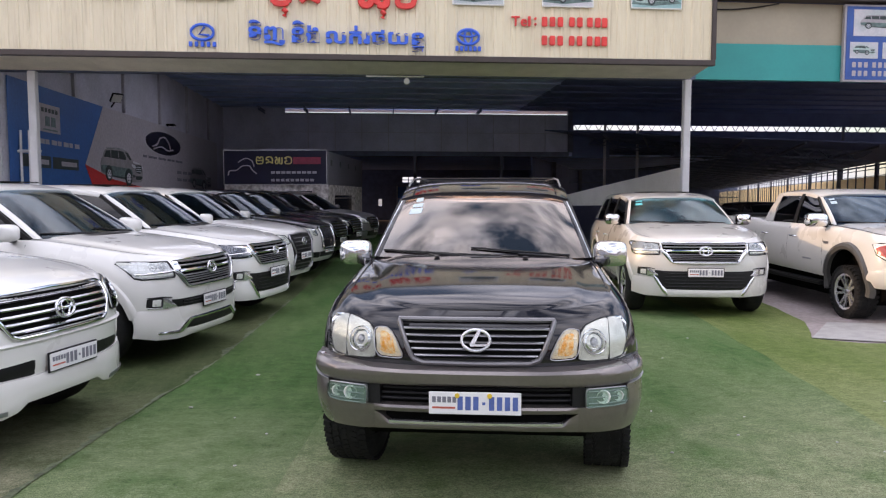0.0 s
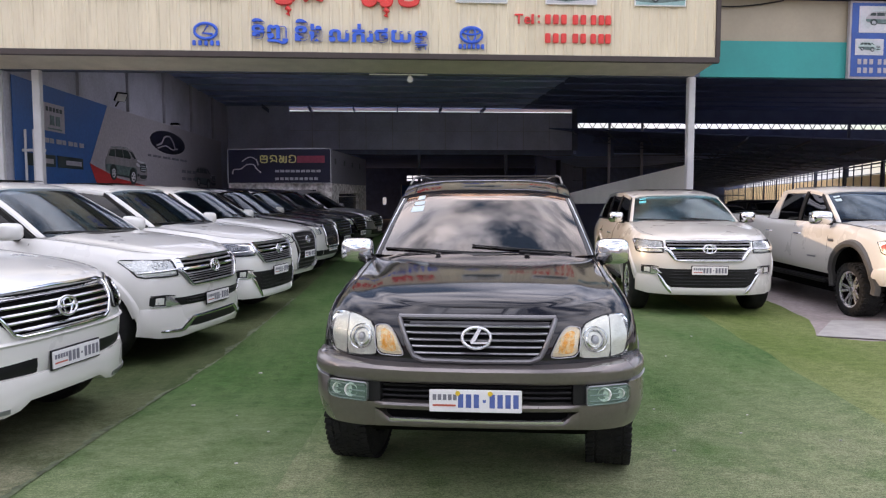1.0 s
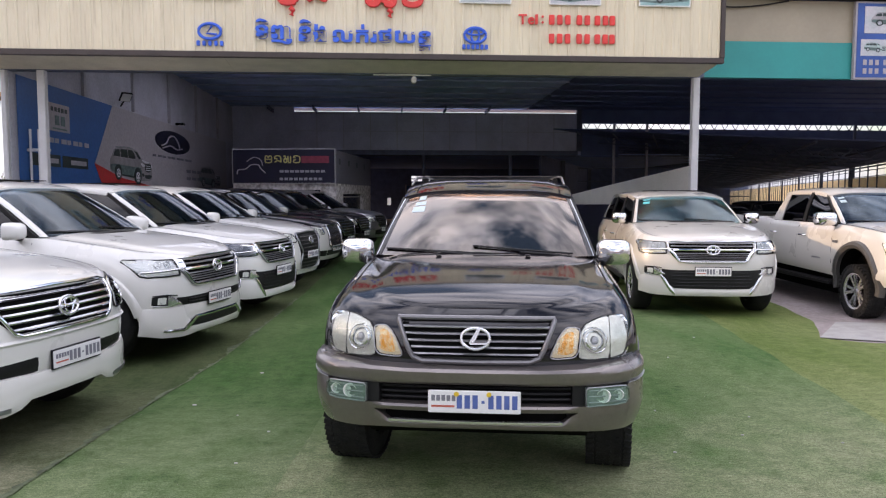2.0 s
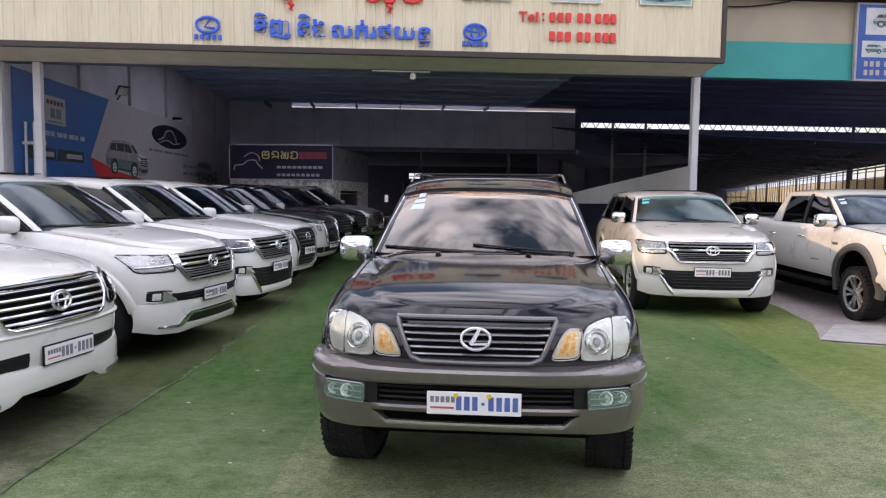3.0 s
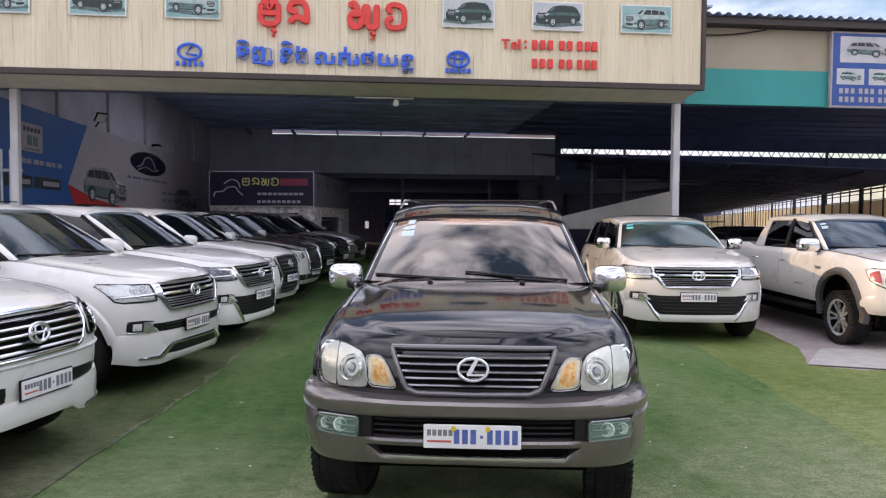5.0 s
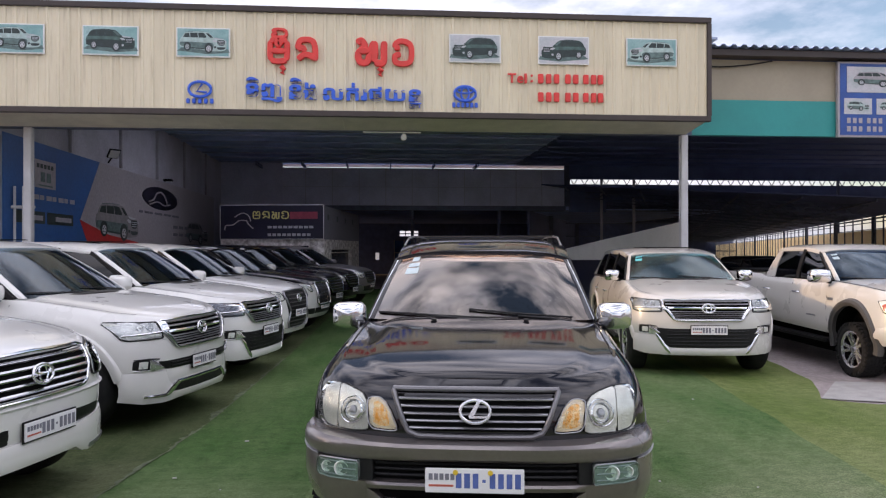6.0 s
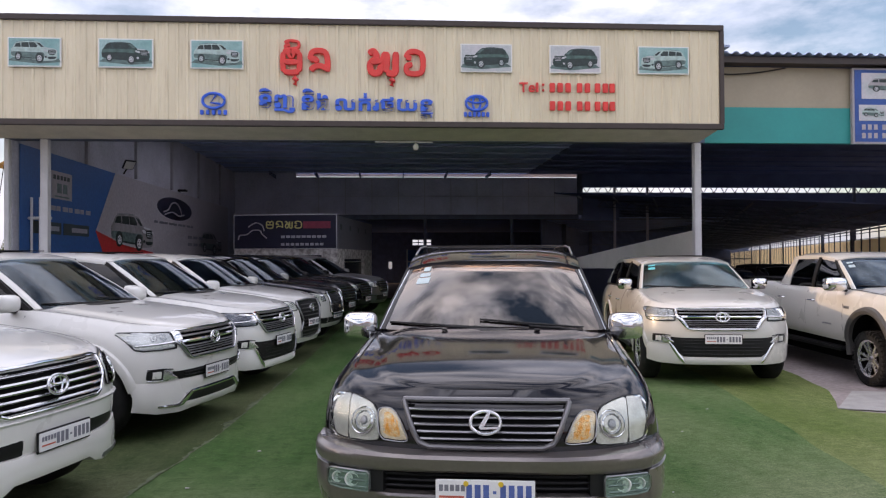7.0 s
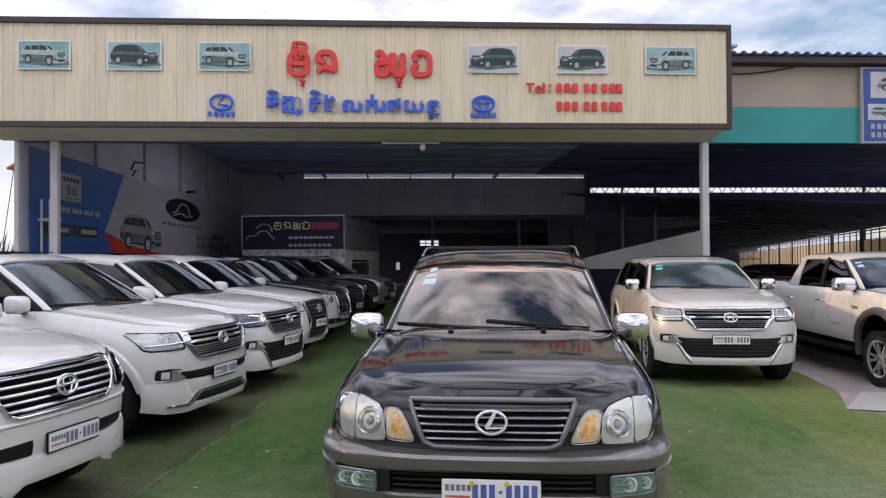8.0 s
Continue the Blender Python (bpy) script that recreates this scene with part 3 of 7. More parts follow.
def glasshouse(parent, h, paint, c, glass_side=None, glass_front=None, seats=None, crown_paint=None):
    """Roof, pillars, panes and seats. c: xc, xt, zr, xr, xd, hb, ht, zb (screen foot, screen head, roof height, roof's end, tail's foot, half widths, belt)."""
    paint = crown_paint or paint
    gs, gf = glass_side or DARKGLASS, glass_front or GLASS
    xc, xt, zr, xr, xd, hb, ht, zb = (c[k] for k in ("xc", "xt", "zr", "xr", "xd", "hb", "ht", "zb"))
    bow, drop = c.get("bow", .13), .055

    def roof(u, t, d=0.0):
        # u: 0 front to 1 rear; t: -1 to 1 across
        x = lerp(xt + bow * c.get("head_bow", .55) * (1 - t * t), xr, u)
        ww = ht * (1 + .025 * math.sin(u * math.pi))
        z = zr - drop * abs(t) ** 4.5 - c.get("fall", .075) * max(0, 1 - u * 3.2) ** 2 - .03 * max(0, u * 4 - 3) ** 2 - d
        return Vector((x, t * ww, z))

    ts = [-1, -.97, -.9, -.75, -.5, -.25, 0, .25, .5, .75, .9, .97, 1]
    us = [0, .03, .08, .16, .3, .5, .7, .84, .93, 1]
    put("roof", Geo().slab([[roof(u, t) for t in ts] for u in us], [[roof(u, t, .05) for t in ts] for u in us]), crown_paint or paint, parent)

    def screen(s, t, off=0.0):
        foot = Vector((xc + bow * (1 - t * t), t * hb * .985, zb + .015))
        head = roof(0, t * .985, .02)
        p = foot.lerp(head, s)
        p += Vector((.014 * math.sin(s * math.pi), 0, .006 * math.sin(s * math.pi)))
        return p + Vector((off, 0, 0))

    tt = [k / 10 - 1 for k in range(21)]
    ss = [0, .15, .3, .5, .7, .85, 1]
    w = put("windshield", Geo().slab([[screen(s, t * .962) for t in tt] for s in ss], [[screen(s, t * .962, -.006) for t in tt] for s in ss]), gf, parent, "tinted windshield glass")
    w.visible_shadow = False
    # dark band round the screen, behind the glass
    g = Geo()
    for s0, s1 in ((0, .022), (.955, 1)):
        g.slab([[screen(s, t * .962, -.010) for t in tt] for s in (s0, s1)], [[screen(s, t * .962, -.014) for t in tt] for s in (s0, s1)])
    put("screen_band", g, PLASTIC, parent)
    for sg in (1, -1):
        g = Geo()
        cols = []
        for s in ss:
            p, q = screen(s, sg * .957), screen(s, sg * 1.0)
            cols.append([p + Vector((.004, 0, 0)), p.lerp(q, .5) + Vector((.010, 0, .003)), q, q + Vector((-.05, sg * .004, 0)), q + Vector((-.075, -sg * .03, 0)), p + Vector((-.03, 0, -.01))])
        g.grid(cols, close_v=True)
        put("pillar", g, paint, parent)
    # side frames
    foot = lambda x: Vector((x, hb, zb))
    uu = lambda x: min(1, max(0, (x - xt) / (xr - xt)))
    head = lambda x: roof(uu(x), 1, .035)
    xs = c["pillars"]          # door pillars, front to rear
    edges = [xc - .10] + list(xs) + [xd + c.get("quarter", .35)]
    top_x = [xt - .06] + list(xs) + [xr + c.get("quarter", .35) * .55]
    for sg in (1, -1):
        mir = lambda p: Vector((p.x, sg * p.y, p.z))
        for i in range(len(edges) - 1):
            b0, b1, t0, t1 = foot(edges[i] - .03), foot(edges[i + 1] + .03), head(top_x[i] - .03), head(top_x[i + 1] + .03)
            rows, rows2 = [], []
            for a in (0, .25, .5, .75, 1):
                p0, p1 = b0.lerp(t0, a), b1.lerp(t1, a)
                bulge = Vector((0, .018 * math.sin(a * math.pi), 0))
                rows.append([mir(p0.lerp(p1, k / 4) + bulge) for k in range(5)])
                rows2.append([mir(p0.lerp(p1, k / 4) + bulge - Vector((0, .005, 0))) for k in range(5)])
            put("side_window", Geo().slab(rows, rows2), gs, parent, "dark tinted side window")
        for x, xtop in zip(edges[1:-1], top_x[1:-1]):
            pts = [foot(x).lerp(head(xtop), a) + Vector((0, .006 + .018 * math.sin(a * math.pi), 0)) for a in (0, .25, .5, .75, 1)]
            g = Geo()
            for p, q in zip(pts, pts[1:]):
                g.bar(mir(p), mir(q), .09, .02, up=(0, 1, 0))
            put("door_pillar", g, PLASTIC, parent)
        # rear quarter, in body paint
        q = [foot(edges[-1]), foot(xd), head(xr + .02), head(top_x[-1])]
        rows = [[q[0], q[1]], [q[0].lerp(q[3], .5) + Vector((0, .02, 0)), q[1].lerp(q[2], .5) + Vector((0, .01, 0))], [q[3], q[2]]]
        put("rear_pillar", Geo().slab([[mir(p + Vector((0, .008, 0))) for p in r] for r in rows], [[mir(p - Vector((0, .05, 0))) for p in r] for r in rows]), paint, parent)
        g = Geo()
        hs = [head(lerp(xt - .02, xr, k / 10)) for k in range(11)]
        rows = [[mir(p + Vector((0, dy, dz))) for dy, dz in ((.012, -.03), (.016, 0), (.002, .03), (-.03, .02), (-.03, -.03))] for p in hs]
        g.grid(rows, close_v=True)
        put("roof_rail", g, paint, parent)
        g = Geo()
        a1 = head(xt - .05)
        # door frame leaning with the screen
        g.bar(mir(foot(xc - .09)), mir(a1), .05, .03, up=(0, 1, 0))
        put("door_frame", g, PLASTIC, parent)
        g = Geo()
        for k in range(12):
            x0, x1 = lerp(xc - .05, xd + .1, k / 12), lerp(xc - .05, xd + .1, (k + 1) / 12)
            g.bar(mir(foot(x0) + Vector((0, .012, -.005))), mir(foot(x1) + Vector((0, .012, -.005))), .022, .02)
        put("belt_moulding", g, c.get("belt", CHROME), parent)
    rw = [[roof(1, t * .95, .03), Vector((xd, t * hb * .95, zb))] for t in tt]
    put("rear_window", Geo().slab(rw, [[p + Vector((.006, 0, 0)) for p in r] for r in rw]), gs, parent)
    # inside: floor of the cabin at the belt, dashboard, seats, steering wheel
    sm = seats or TRIM_IN
    put("cabin_floor", Geo().box(xd + .03, xc - .24, -hb * .96, hb * .96, zb + .055, zb + .068), UNDER, parent)
    rows, rows2 = [], []
    for k in range(9):
        t = k / 4 - 1
        xb = xc + bow * (1 - t * t) - .05
        rows.append([Vector((xb, t * hb * .93, zb + .03)), Vector((xb - .22, t * hb * .93, zb + .085)), Vector((xb - .52, t * hb * .9, zb + .10)), Vector((xb - .60, t * hb * .9, zb + .02))])
        rows2.append([p - Vector((0, 0, .05)) for p in rows[-1]])
    put("dashboard", Geo().slab(rows, rows2), PLASTIC if sm is TRIM_IN else TAN_IN, parent)
    rise = zr - zb
    for row_x in c.get("seat_rows", (xc - 1.15, xc - 2.1)):
        for sy in (.37, -.37):
            m = pose(row_x, sy, zb, 0, -12, 0)
            put("seat_back", Geo().box(-.06, .06, -.25, .25, .03, rise * .52, m), sm, parent, bevel=.05)
            put("headrest", Geo().box(-.05, .05, -.13, .13, rise * .56, rise * .86, m), sm, parent, bevel=.045)
    ring = [pose(xc - .50, .38, zb + .10, 0, -62, 0) @ Vector((.19 * math.cos(k * math.tau / 28), .19 * math.sin(k * math.tau / 28), 0)) for k in range(28)]
    put("steering_wheel", Geo().tube(ring, .016, 8, close=True), SCARLET if glass_front is WSGLASS else PLASTIC, parent)
    return screen, roof, foot, head


def number_plate(parent, h, z, off, w=.47, hgt=.115, pale=False, y=0.0):
    x = h.front(y, z) + off
    put("number_plate", Geo().box(x, x + .012, y - w / 2, y + w / 2, z - hgt / 2, z + hgt / 2), PLATE, parent, "white number plate with plain bars", bevel=.003)
    nm = [o for o in parent.children if o.name.startswith("number_plate")][-1]
    f = x + .0135
    if pale:
        put("plate_frame", Geo().box(x - .008, x + .004, y - w / 2 - .010, y + w / 2 + .010, z - hgt / 2 - .010, z + hgt / 2 + .010), PLASTIC, nm, "black plate holder", bevel=.003)
    # the characters stand as plain bars
    for k, wd in enumerate((.027, .028, .027, .016, .027, .027, .027, .027)):
        yy = y - .075 + .040 * k
        put("plate_bar", Geo().box(f - .003, f, yy - wd / 2, yy + wd / 2, z - (.034 if k != 3 else .006), z + (.036 if k != 3 else .008)), PLATEINK if not pale else BANGREY, nm, smooth=0)
    for k in range(5):
        yy = y - .218 + .026 * k
        put("plate_small_bar", Geo().box(f - .003, f, yy, yy + .019, z + .004, z + .034), BANGREY, nm, smooth=0)
    put("plate_line", Geo().box(f - .003, f, y - .218, y - .10, z - .028, z - .018), PLATERED, nm, "red bar")
    if not pale:
        for yy in (-.09, .075):
            put("plate_stud", Geo().lathe([(0, 0), (.013, 0), (.012, .006), (0, .008)], 14, pose(f - .002, y + yy, z + .040), axis="x"), GOLD, nm, "yellow stud")


def oval_emblem(parent, x, z, ry, rz, slash=True, tilt=-14):
    ring = [Vector((0, ry * math.cos(k * math.tau / 36), rz * math.sin(k * math.tau / 36))) for k in range(36)]
    m = pose(x, 0, z, 0, tilt, 0)
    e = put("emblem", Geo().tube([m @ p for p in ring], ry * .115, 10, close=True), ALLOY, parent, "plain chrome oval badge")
    if slash:
        put("badge_bar", Geo().poly([(.10 * ry, rz * .86), (.34 * ry, rz * .80), (-.08 * ry, -rz * .36), (-.44 * ry, -rz * .40)], .012, 0, m), ALLOY, e)
        put("badge_bar", Geo().poly([(-.44 * ry, -rz * .40), (.86 * ry, -rz * .36), (.74 * ry, -rz * .56), (-.36 * ry, -rz * .60)], .0115, 0, m), ALLOY, e)
    else:
        ring2 = [Vector((0, ry * .42 * math.cos(k * math.tau / 28), rz * .92 * math.sin(k * math.tau / 28))) for k in range(28)]
        put("badge_bar", Geo().tube([m @ p for p in ring2], ry * .09, 6, close=True), CHROME, e)
        ring3 = [Vector((0, ry * .75 * math.cos(k * math.tau / 28), rz * (.42 + .40 * math.sin(k * math.tau / 28)))) for k in range(28)]
        put("badge_bar", Geo().tube([m @ p for p in ring3], ry * .09, 6, close=True), CHROME, e)
    return e


def mirror(parent, h, x, y, z, paint, chrome_back=False, big=False):
    for s in (1, -1):
        w, hh, d = (.34, .215, .16) if big else ((.225, .175, .11) if chrome_back else (.24, .175, .14))
        rows = []
        for k in range(7):
            a = k / 6
            sc = (1 - (1 - max(a, .02)) ** 3.2) ** .42
            ring = []
            for q in range(20):
                th = q * math.tau / 20
                c, sn = math.cos(th), math.sin(th)
                ring.append(Vector((x + d * (1 - a) - .02, s * (y + w / 2 + sc * w / 2 * math.copysign(abs(c) ** .5, c)), z + sc * hh / 2 * math.copysign(abs(sn) ** .5, sn))))
            rows.append(ring)
        g = Geo().grid(rows, close_v=True)
        g.f.append(tuple(range(0, 20)))
        mo = put("mirror_shell", g, CHROME if chrome_back else paint, parent, "chrome door mirror" if chrome_back else "")
        put("mirror_glass", Geo().slab([[Vector((x - .024, s * (y + .02 + .02), z - hh * .4)), Vector((x - .024, s * (y + w - .02), z - hh * .4))], [Vector((x - .024, s * (y + .02), z + hh * .4)), Vector((x - .024, s * (y + w - .02), z + hh * .4))]],
            [[Vector((x - .015, s * (y + .02 + .02), z - hh * .4)), Vector((x - .015, s * (y + w - .02), z - hh * .4))], [Vector((x - .015, s * (y + .02), z + hh * .4)), Vector((x - .015, s * (y + w - .02), z + hh * .4))]]), CHROME, mo)
        put("mirror_arm", Geo().bar((x - .04, s * (y - .05), z - hh * .50), (x + .01, s * (y + .08), z - hh * .40), .07, .035), PLASTIC if not chrome_back else BLACK, mo, bevel=.01)


def wipers(parent, screen, zoff=0.0):
    for t0, t1, s1 in ((-.93, .16, .075), (-.10, .86, .125)):
        g = Geo()
        mid = screen(.07, lerp(t0, t1, .45), .03)
        # arm from the outer foot to the middle of the blade
        p0 = screen(-.03, t1, .05)
        g.tube([p0, lerp(p0, mid, .5) + Vector((.01, 0, .012)), mid], .008, 6)
        wp = put("wiper", g, PLASTIC, parent, "black wiper arm")
        pts = [screen(lerp(s1 + .03, .045, k / 8), lerp(t0, t1 - .05, k / 8), .018) for k in range(9)]
        put("blade", Geo().tube(pts, .0075, 6), PLASTIC, wp)


def seams(parent, h, lines, mirror_too=True):
    """Dark shut lines on a vehicle's flanks. lines: lists of (x, z)."""
    for s in ((1, -1) if mirror_too else (1,)):
        for line in lines:
            g = Geo()
            pts = []
            for (x0, z0), (x1, z1) in zip(line, line[1:]):
                for k in range(4):
                    x, z = lerp(x0, x1, k / 4), lerp(z0, z1, k / 4)
                    pts.append(Vector((x, s * (h.side(x, z) + .0005), z)))
            x, z = line[-1]
            pts.append(Vector((x, s * (h.side(x, z) + .0005), z)))
            g.tube(pts, .003, 4)
            put("shut_line", g, PLASTIC, parent)


def handles(parent, h, xs, z, material):
    for s in (1, -1):
        for x in xs:
            y = h.side(x, z)
            g = Geo().tube([(x - .10, s * (y + .004), z), (x - .07, s * (y + .035), z + .003), (x + .07, s * (y + .035), z + .003), (x + .10, s * (y + .004), z)], .013, 8)
            put("door_handle", g, material, parent)


def underside(parent, h, z0, x0, x1):
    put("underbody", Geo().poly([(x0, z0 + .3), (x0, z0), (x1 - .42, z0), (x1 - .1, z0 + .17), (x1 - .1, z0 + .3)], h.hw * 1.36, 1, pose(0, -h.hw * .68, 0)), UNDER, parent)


def headlamp(name, h, st, parent, off=.004, lens_y=None, lens_z=None, lens_r=.06, cover=None, bowl=None, rim=.009):
    """A pair of lamps: reflector bowl, projector, clear cover."""
    for mi in (False, True):
        s = -1 if mi else 1
        lamp = put(name, patch(h, st, off + .002, .03, mi, nz=9, edge=0), bowl or REFLECT, parent, "clear headlamp")
        o = put("lamp_cover", patch(h, st, off + .022, .004, mi, nz=9, edge=.010), cover or LENS, lamp, "clear cover")
        o.visible_shadow = False
        # rim round the cover
        mid = [(y, a, b) for y, a, b in st]
        loop = [(y, a) for y, a, b in mid] + [(y, b) for y, a, b in reversed(mid)]
        pts = [Vector((h.front(y, z) + off + .006, s * y, z)) for y, z in loop]
        put("lamp_rim", Geo().tube(pts, rim, 6, close=True), PLASTIC, lamp)
        if lens_y:
            for ly, lr in zip(lens_y, lens_r if isinstance(lens_r, tuple) else (lens_r,) * 9):
                e = .01
                dy = (h.front(ly + e, lens_z) - h.front(ly - e, lens_z)) / (2 * e)
                dz = (h.front(ly, lens_z + e) - h.front(ly, lens_z - e)) / (2 * e)
                lm = pose(h.front(ly, lens_z) + off + .008, s * ly, lens_z, 0, math.degrees(math.atan(dz)), s * math.degrees(math.atan(-dy)))
                g = Geo().lathe([(lr * .55, -.02), (lr, -.03), (lr * 1.05, -.005), (lr * .92, 0), (lr * .75, -.012), (lr * .6, -.012)], 28, lm, axis="x")
                put("projector_ring", g, CHROME, lamp)
                g = Geo().lathe([(0, .006), (lr * .35, .002), (lr * .62, -.016), (0, -.03)], 24, lm, axis="x")
                put("bowl_ring", Geo().lathe([(lr * 1.25, 0), (lr * 1.33, .006), (lr * 1.40, 0)], 28, lm, axis="x"), CHROME, lamp)
                put("projector_lens", g, SATIN, lamp)


def black_suv(m):
    c = thing("black_suv", "black estate off-roader with taupe grey bumper and chrome mirrors", "car", m=m)
    zt = [(-4.0, 1.20), (-.6, 1.235), (-.35, 1.225), (.2, 1.15), (.55, 1.09), (.85, 1.03)]
    zb = [(-4.0, .55), (-3.0, .42), (-.6, .42), (.3, .52), (.9, .56)]
    lev = [(0, .06, -.10), (.1, .03, -.04), (.25, .015, -.01), (.5, 0, 0), (.72, .01, -.01), (.86, .04, -.035), (.95, .085, -.075), (1, .13, -.12)]
    h = Hull(.80, -3.97, .912, .60, .35, zb, zt, lev, 3.2, .045)
    R = .385
    put("body", cut_wells(h.geo(), BLACK, h, ((0, R + .02), (-2.85, R + .02)), .46), BLACK, c)
    underside(c, h, .30, -3.7, .84)
    for x in (0, -2.85):
        arch(c, h, x, R + .02, .46, .07, .022, BLACK, lo=16)
        for y in (.795, -.758):
            wheel(c, x, y, R, .265, -6 if x == 0 else 0, .57, 5, 58 if x == 0 else 0)
    screen, roof, foot, head = glasshouse(c, h, BLACK, dict(xc=-.58, xt=-1.28, fall=.105, zr=1.818, xr=-3.55, xd=-3.85, hb=.775, ht=.665, zb=1.235, pillars=(-1.72, -2.62), bow=.15), glass_side=DARKGLASS, glass_front=WSGLASS, seats=TAN_IN)
    # bonnet gaps and washer nozzles
    for s in (1, -1):
        pts = [Vector((x, s * (h.side(x, h.at(zt, x)) * .965), h.at(zt, x) + .006)) for x in (-.5, -.3, -.1, .1, .26)]
        put("bonnet_gap", Geo().tube(pts, .003, 4), PLASTIC, c)
        put("washer_nozzle", Geo().box(-.36, -.31, s * .30 - .02, s * .30 + .02, 1.266, 1.276), PLASTIC, c, bevel=.005)
    # cowl under the screen
    rows = [[Vector((-.58 + .15 * (1 - (t * .80) ** 2) + dx, t * .64, 1.222 + dz + .04 * (1 - t * t))) for dx, dz in ((.13, .0), (.04, .012), (-.03, .01))] for t in [k / 10 - 1 for k in range(21)]]
    put("cowl_grille", Geo().slab(rows, [[p - Vector((0, 0, .03)) for p in r] for r in rows]), PLASTIC, c)
    wipers(c, screen)
    for s in (1, -1):
        put("screen_moulding", Geo().tube([screen(k / 8, s * 1.0, .012) for k in range(9)], .0045, 6), CHROME, c, "bright screen moulding")
    # tan trim inside the pillars and under the roof
    for s in (1, -1):
        cols = []
        for k in range(7):
            p, q = screen(k / 6, s * .93, -.03), screen(k / 6, s * .80, -.06)
            cols.append([p, p.lerp(q, .5) + Vector((.008, 0, 0)), q, q + Vector((-.03, 0, 0)), p + Vector((-.04, 0, 0))])
        put("pillar_trim", Geo().grid(cols, close_v=True), TAN_IN, c, "tan pillar trim")
        put("grab_handle", Geo().tube([screen(.80, s * .83, -.09), screen(.76, s * .78, -.10), screen(.62, s * .80, -.12), screen(.58, s * .85, -.11)], .011, 6), TAN_IN, c)
    put("roof_lining", Geo().box(-3.5, -1.40, -.60, .60, 1.715, 1.725), TAN_IN, c)
    put("rear_view_mirror", Geo().box(-1.33, -1.30, -.12, .12, 1.60, 1.66), PLASTIC, c, bevel=.012)
    # grille
    gr = put("grille", patch(h, wide([(0, .828, 1.005), (.315, .828, 1.005), (.385, .92, 1.005), (.39, .99, 1.005)]), .004, .03), UNDER, c, "dark grille with grey bars")
    fr = Geo()
    outer = [(.415, 1.025), (.405, 1.0), (.355, .870), (.33, .828), (.28, .809), (0, .805), (-.28, .809), (-.33, .828), (-.355, .870), (-.405, 1.0), (-.415, 1.025), (0, 1.027)]
    pts = []
    for (y0, z0), (y1, z1) in zip(outer, outer[1:] + outer[:1]):
        for k in range(4):
            y, z = lerp(y0, y1, k / 4), lerp(z0, z1, k / 4)
            pts.append(Vector((h.front(y, z) + .016, y, z)))
    fr.tube(pts, .014, 8, close=True)
    put("grille_frame", fr, GRILLEGREY, gr, "satin grey surround")
    for k in range(5):
        z = .983 - k * .0345
        wd = np.interp(z, [.845, 1.0], [.325, .392])
        put("grille_bar", patch(h, wide([(0, z - .0055, z + .0055), (wd, z - .0055, z + .0055)]), .022, .03, nz=2, edge=.006), SATIN, gr)
    oval_emblem(gr, h.front(0, .93) + .035, .93, .074, .054, True, -10)
    # lamps
    headlamp("headlamp", h, [(.535, .832, .89), (.55, .822, .965), (.575, .818, .998), (.62, .816, 1.016), (.66, .817, 1.026), (.701, .819, 1.030)], c, lens_y=(.622,), lens_z=.917, lens_r=.05, bowl=FACET, rim=.004)
    headlamp("corner_lamp", h, [(.706, .820, 1.031), (.74, .822, 1.031), (.775, .828, 1.026), (.79, .84, 1.012), (.80, .868, .975)], c, bowl=FACET, rim=.004)
    ind = [(.388, .838, .846), (.40, .832, .872), (.425, .830, .925), (.45, .831, .960), (.475, .833, .978), (.505, .836, .980), (.525, .850, .976), (.54, .890, .962)]
    both("indicator_lamp", h, ind, .008, .03, AMBER, c, "amber indicator lamp")
    both("indicator_core", h, [(.425, .850, .885), (.44, .845, .92), (.47, .845, .955), (.495, .850, .962), (.512, .865, .955)], .011, .02, ORANGE, c, "orange reflector")
    for mi in (False, True):
        o = put("indicator_cover", patch(h, [(y, p - .004, q + .004) for y, p, q in ind], .017, .003, mi), LENS, c, "clear cover")
        o.visible_shadow = False
    loop = [(y, p - .004) for y, p, q in ind] + [(y + .003, q + .004) for y, p, q in reversed(ind)]
    for s in (1, -1):
        put("indicator_rim", Geo().tube(smooth_line([Vector((h.front(y, z) + .018, s * y, z)) for y, z in loop + loop[:1]], 4), .003, 6), SATIN, c, "bright lamp rim")
    # bumper: upper roll, recess, lower bar, lip
    bs = Hull(.93, -3.97, .918, .56, .35, [(-4, .4), (.95, .4)], [(-4, 1.0), (.95, 1.0)], [(0, .030, -.09), (.2, .010, -.04), (.33, .0, -.015), (.48, .0, -.02), (.57, 0, -.008), (.62, .0, .0), (.70, .012, -.02), (.74, .03, -.05), (1, .05, -.09)], 3.4)
    bump = put("bumper", patch(bs, wide([(0, .706, .787), (.35, .706, .789), (.6, .706, .796), (.78, .709, .806), (.86, .716, .814), (.905, .735, .816)]), 0, .16, nz=6, edge=.012), TAUPE, c, "taupe grey metallic bumper")
    both("bumper_corner", bs, [(.53, .458, .600), (.60, .452, .600), (.79, .445, .600), (.795, .445, .704), (.86, .450, .712), (.905, .470, .73)], 0, .16, TAUPE, bump, nz=6, edge=.008)
    put("bumper_valance", patch(bs, wide([(0, .564, .602), (.53, .566, .602)]), .004, .16, nz=3, edge=.01), TAUPE, bump)
    put("lower_bar", patch(bs, wide([(0, .462, .500), (.45, .460, .501), (.49, .458, .54), (.54, .456, .57)]), 0, .16, nz=4, edge=.01), TAUPE, bump)
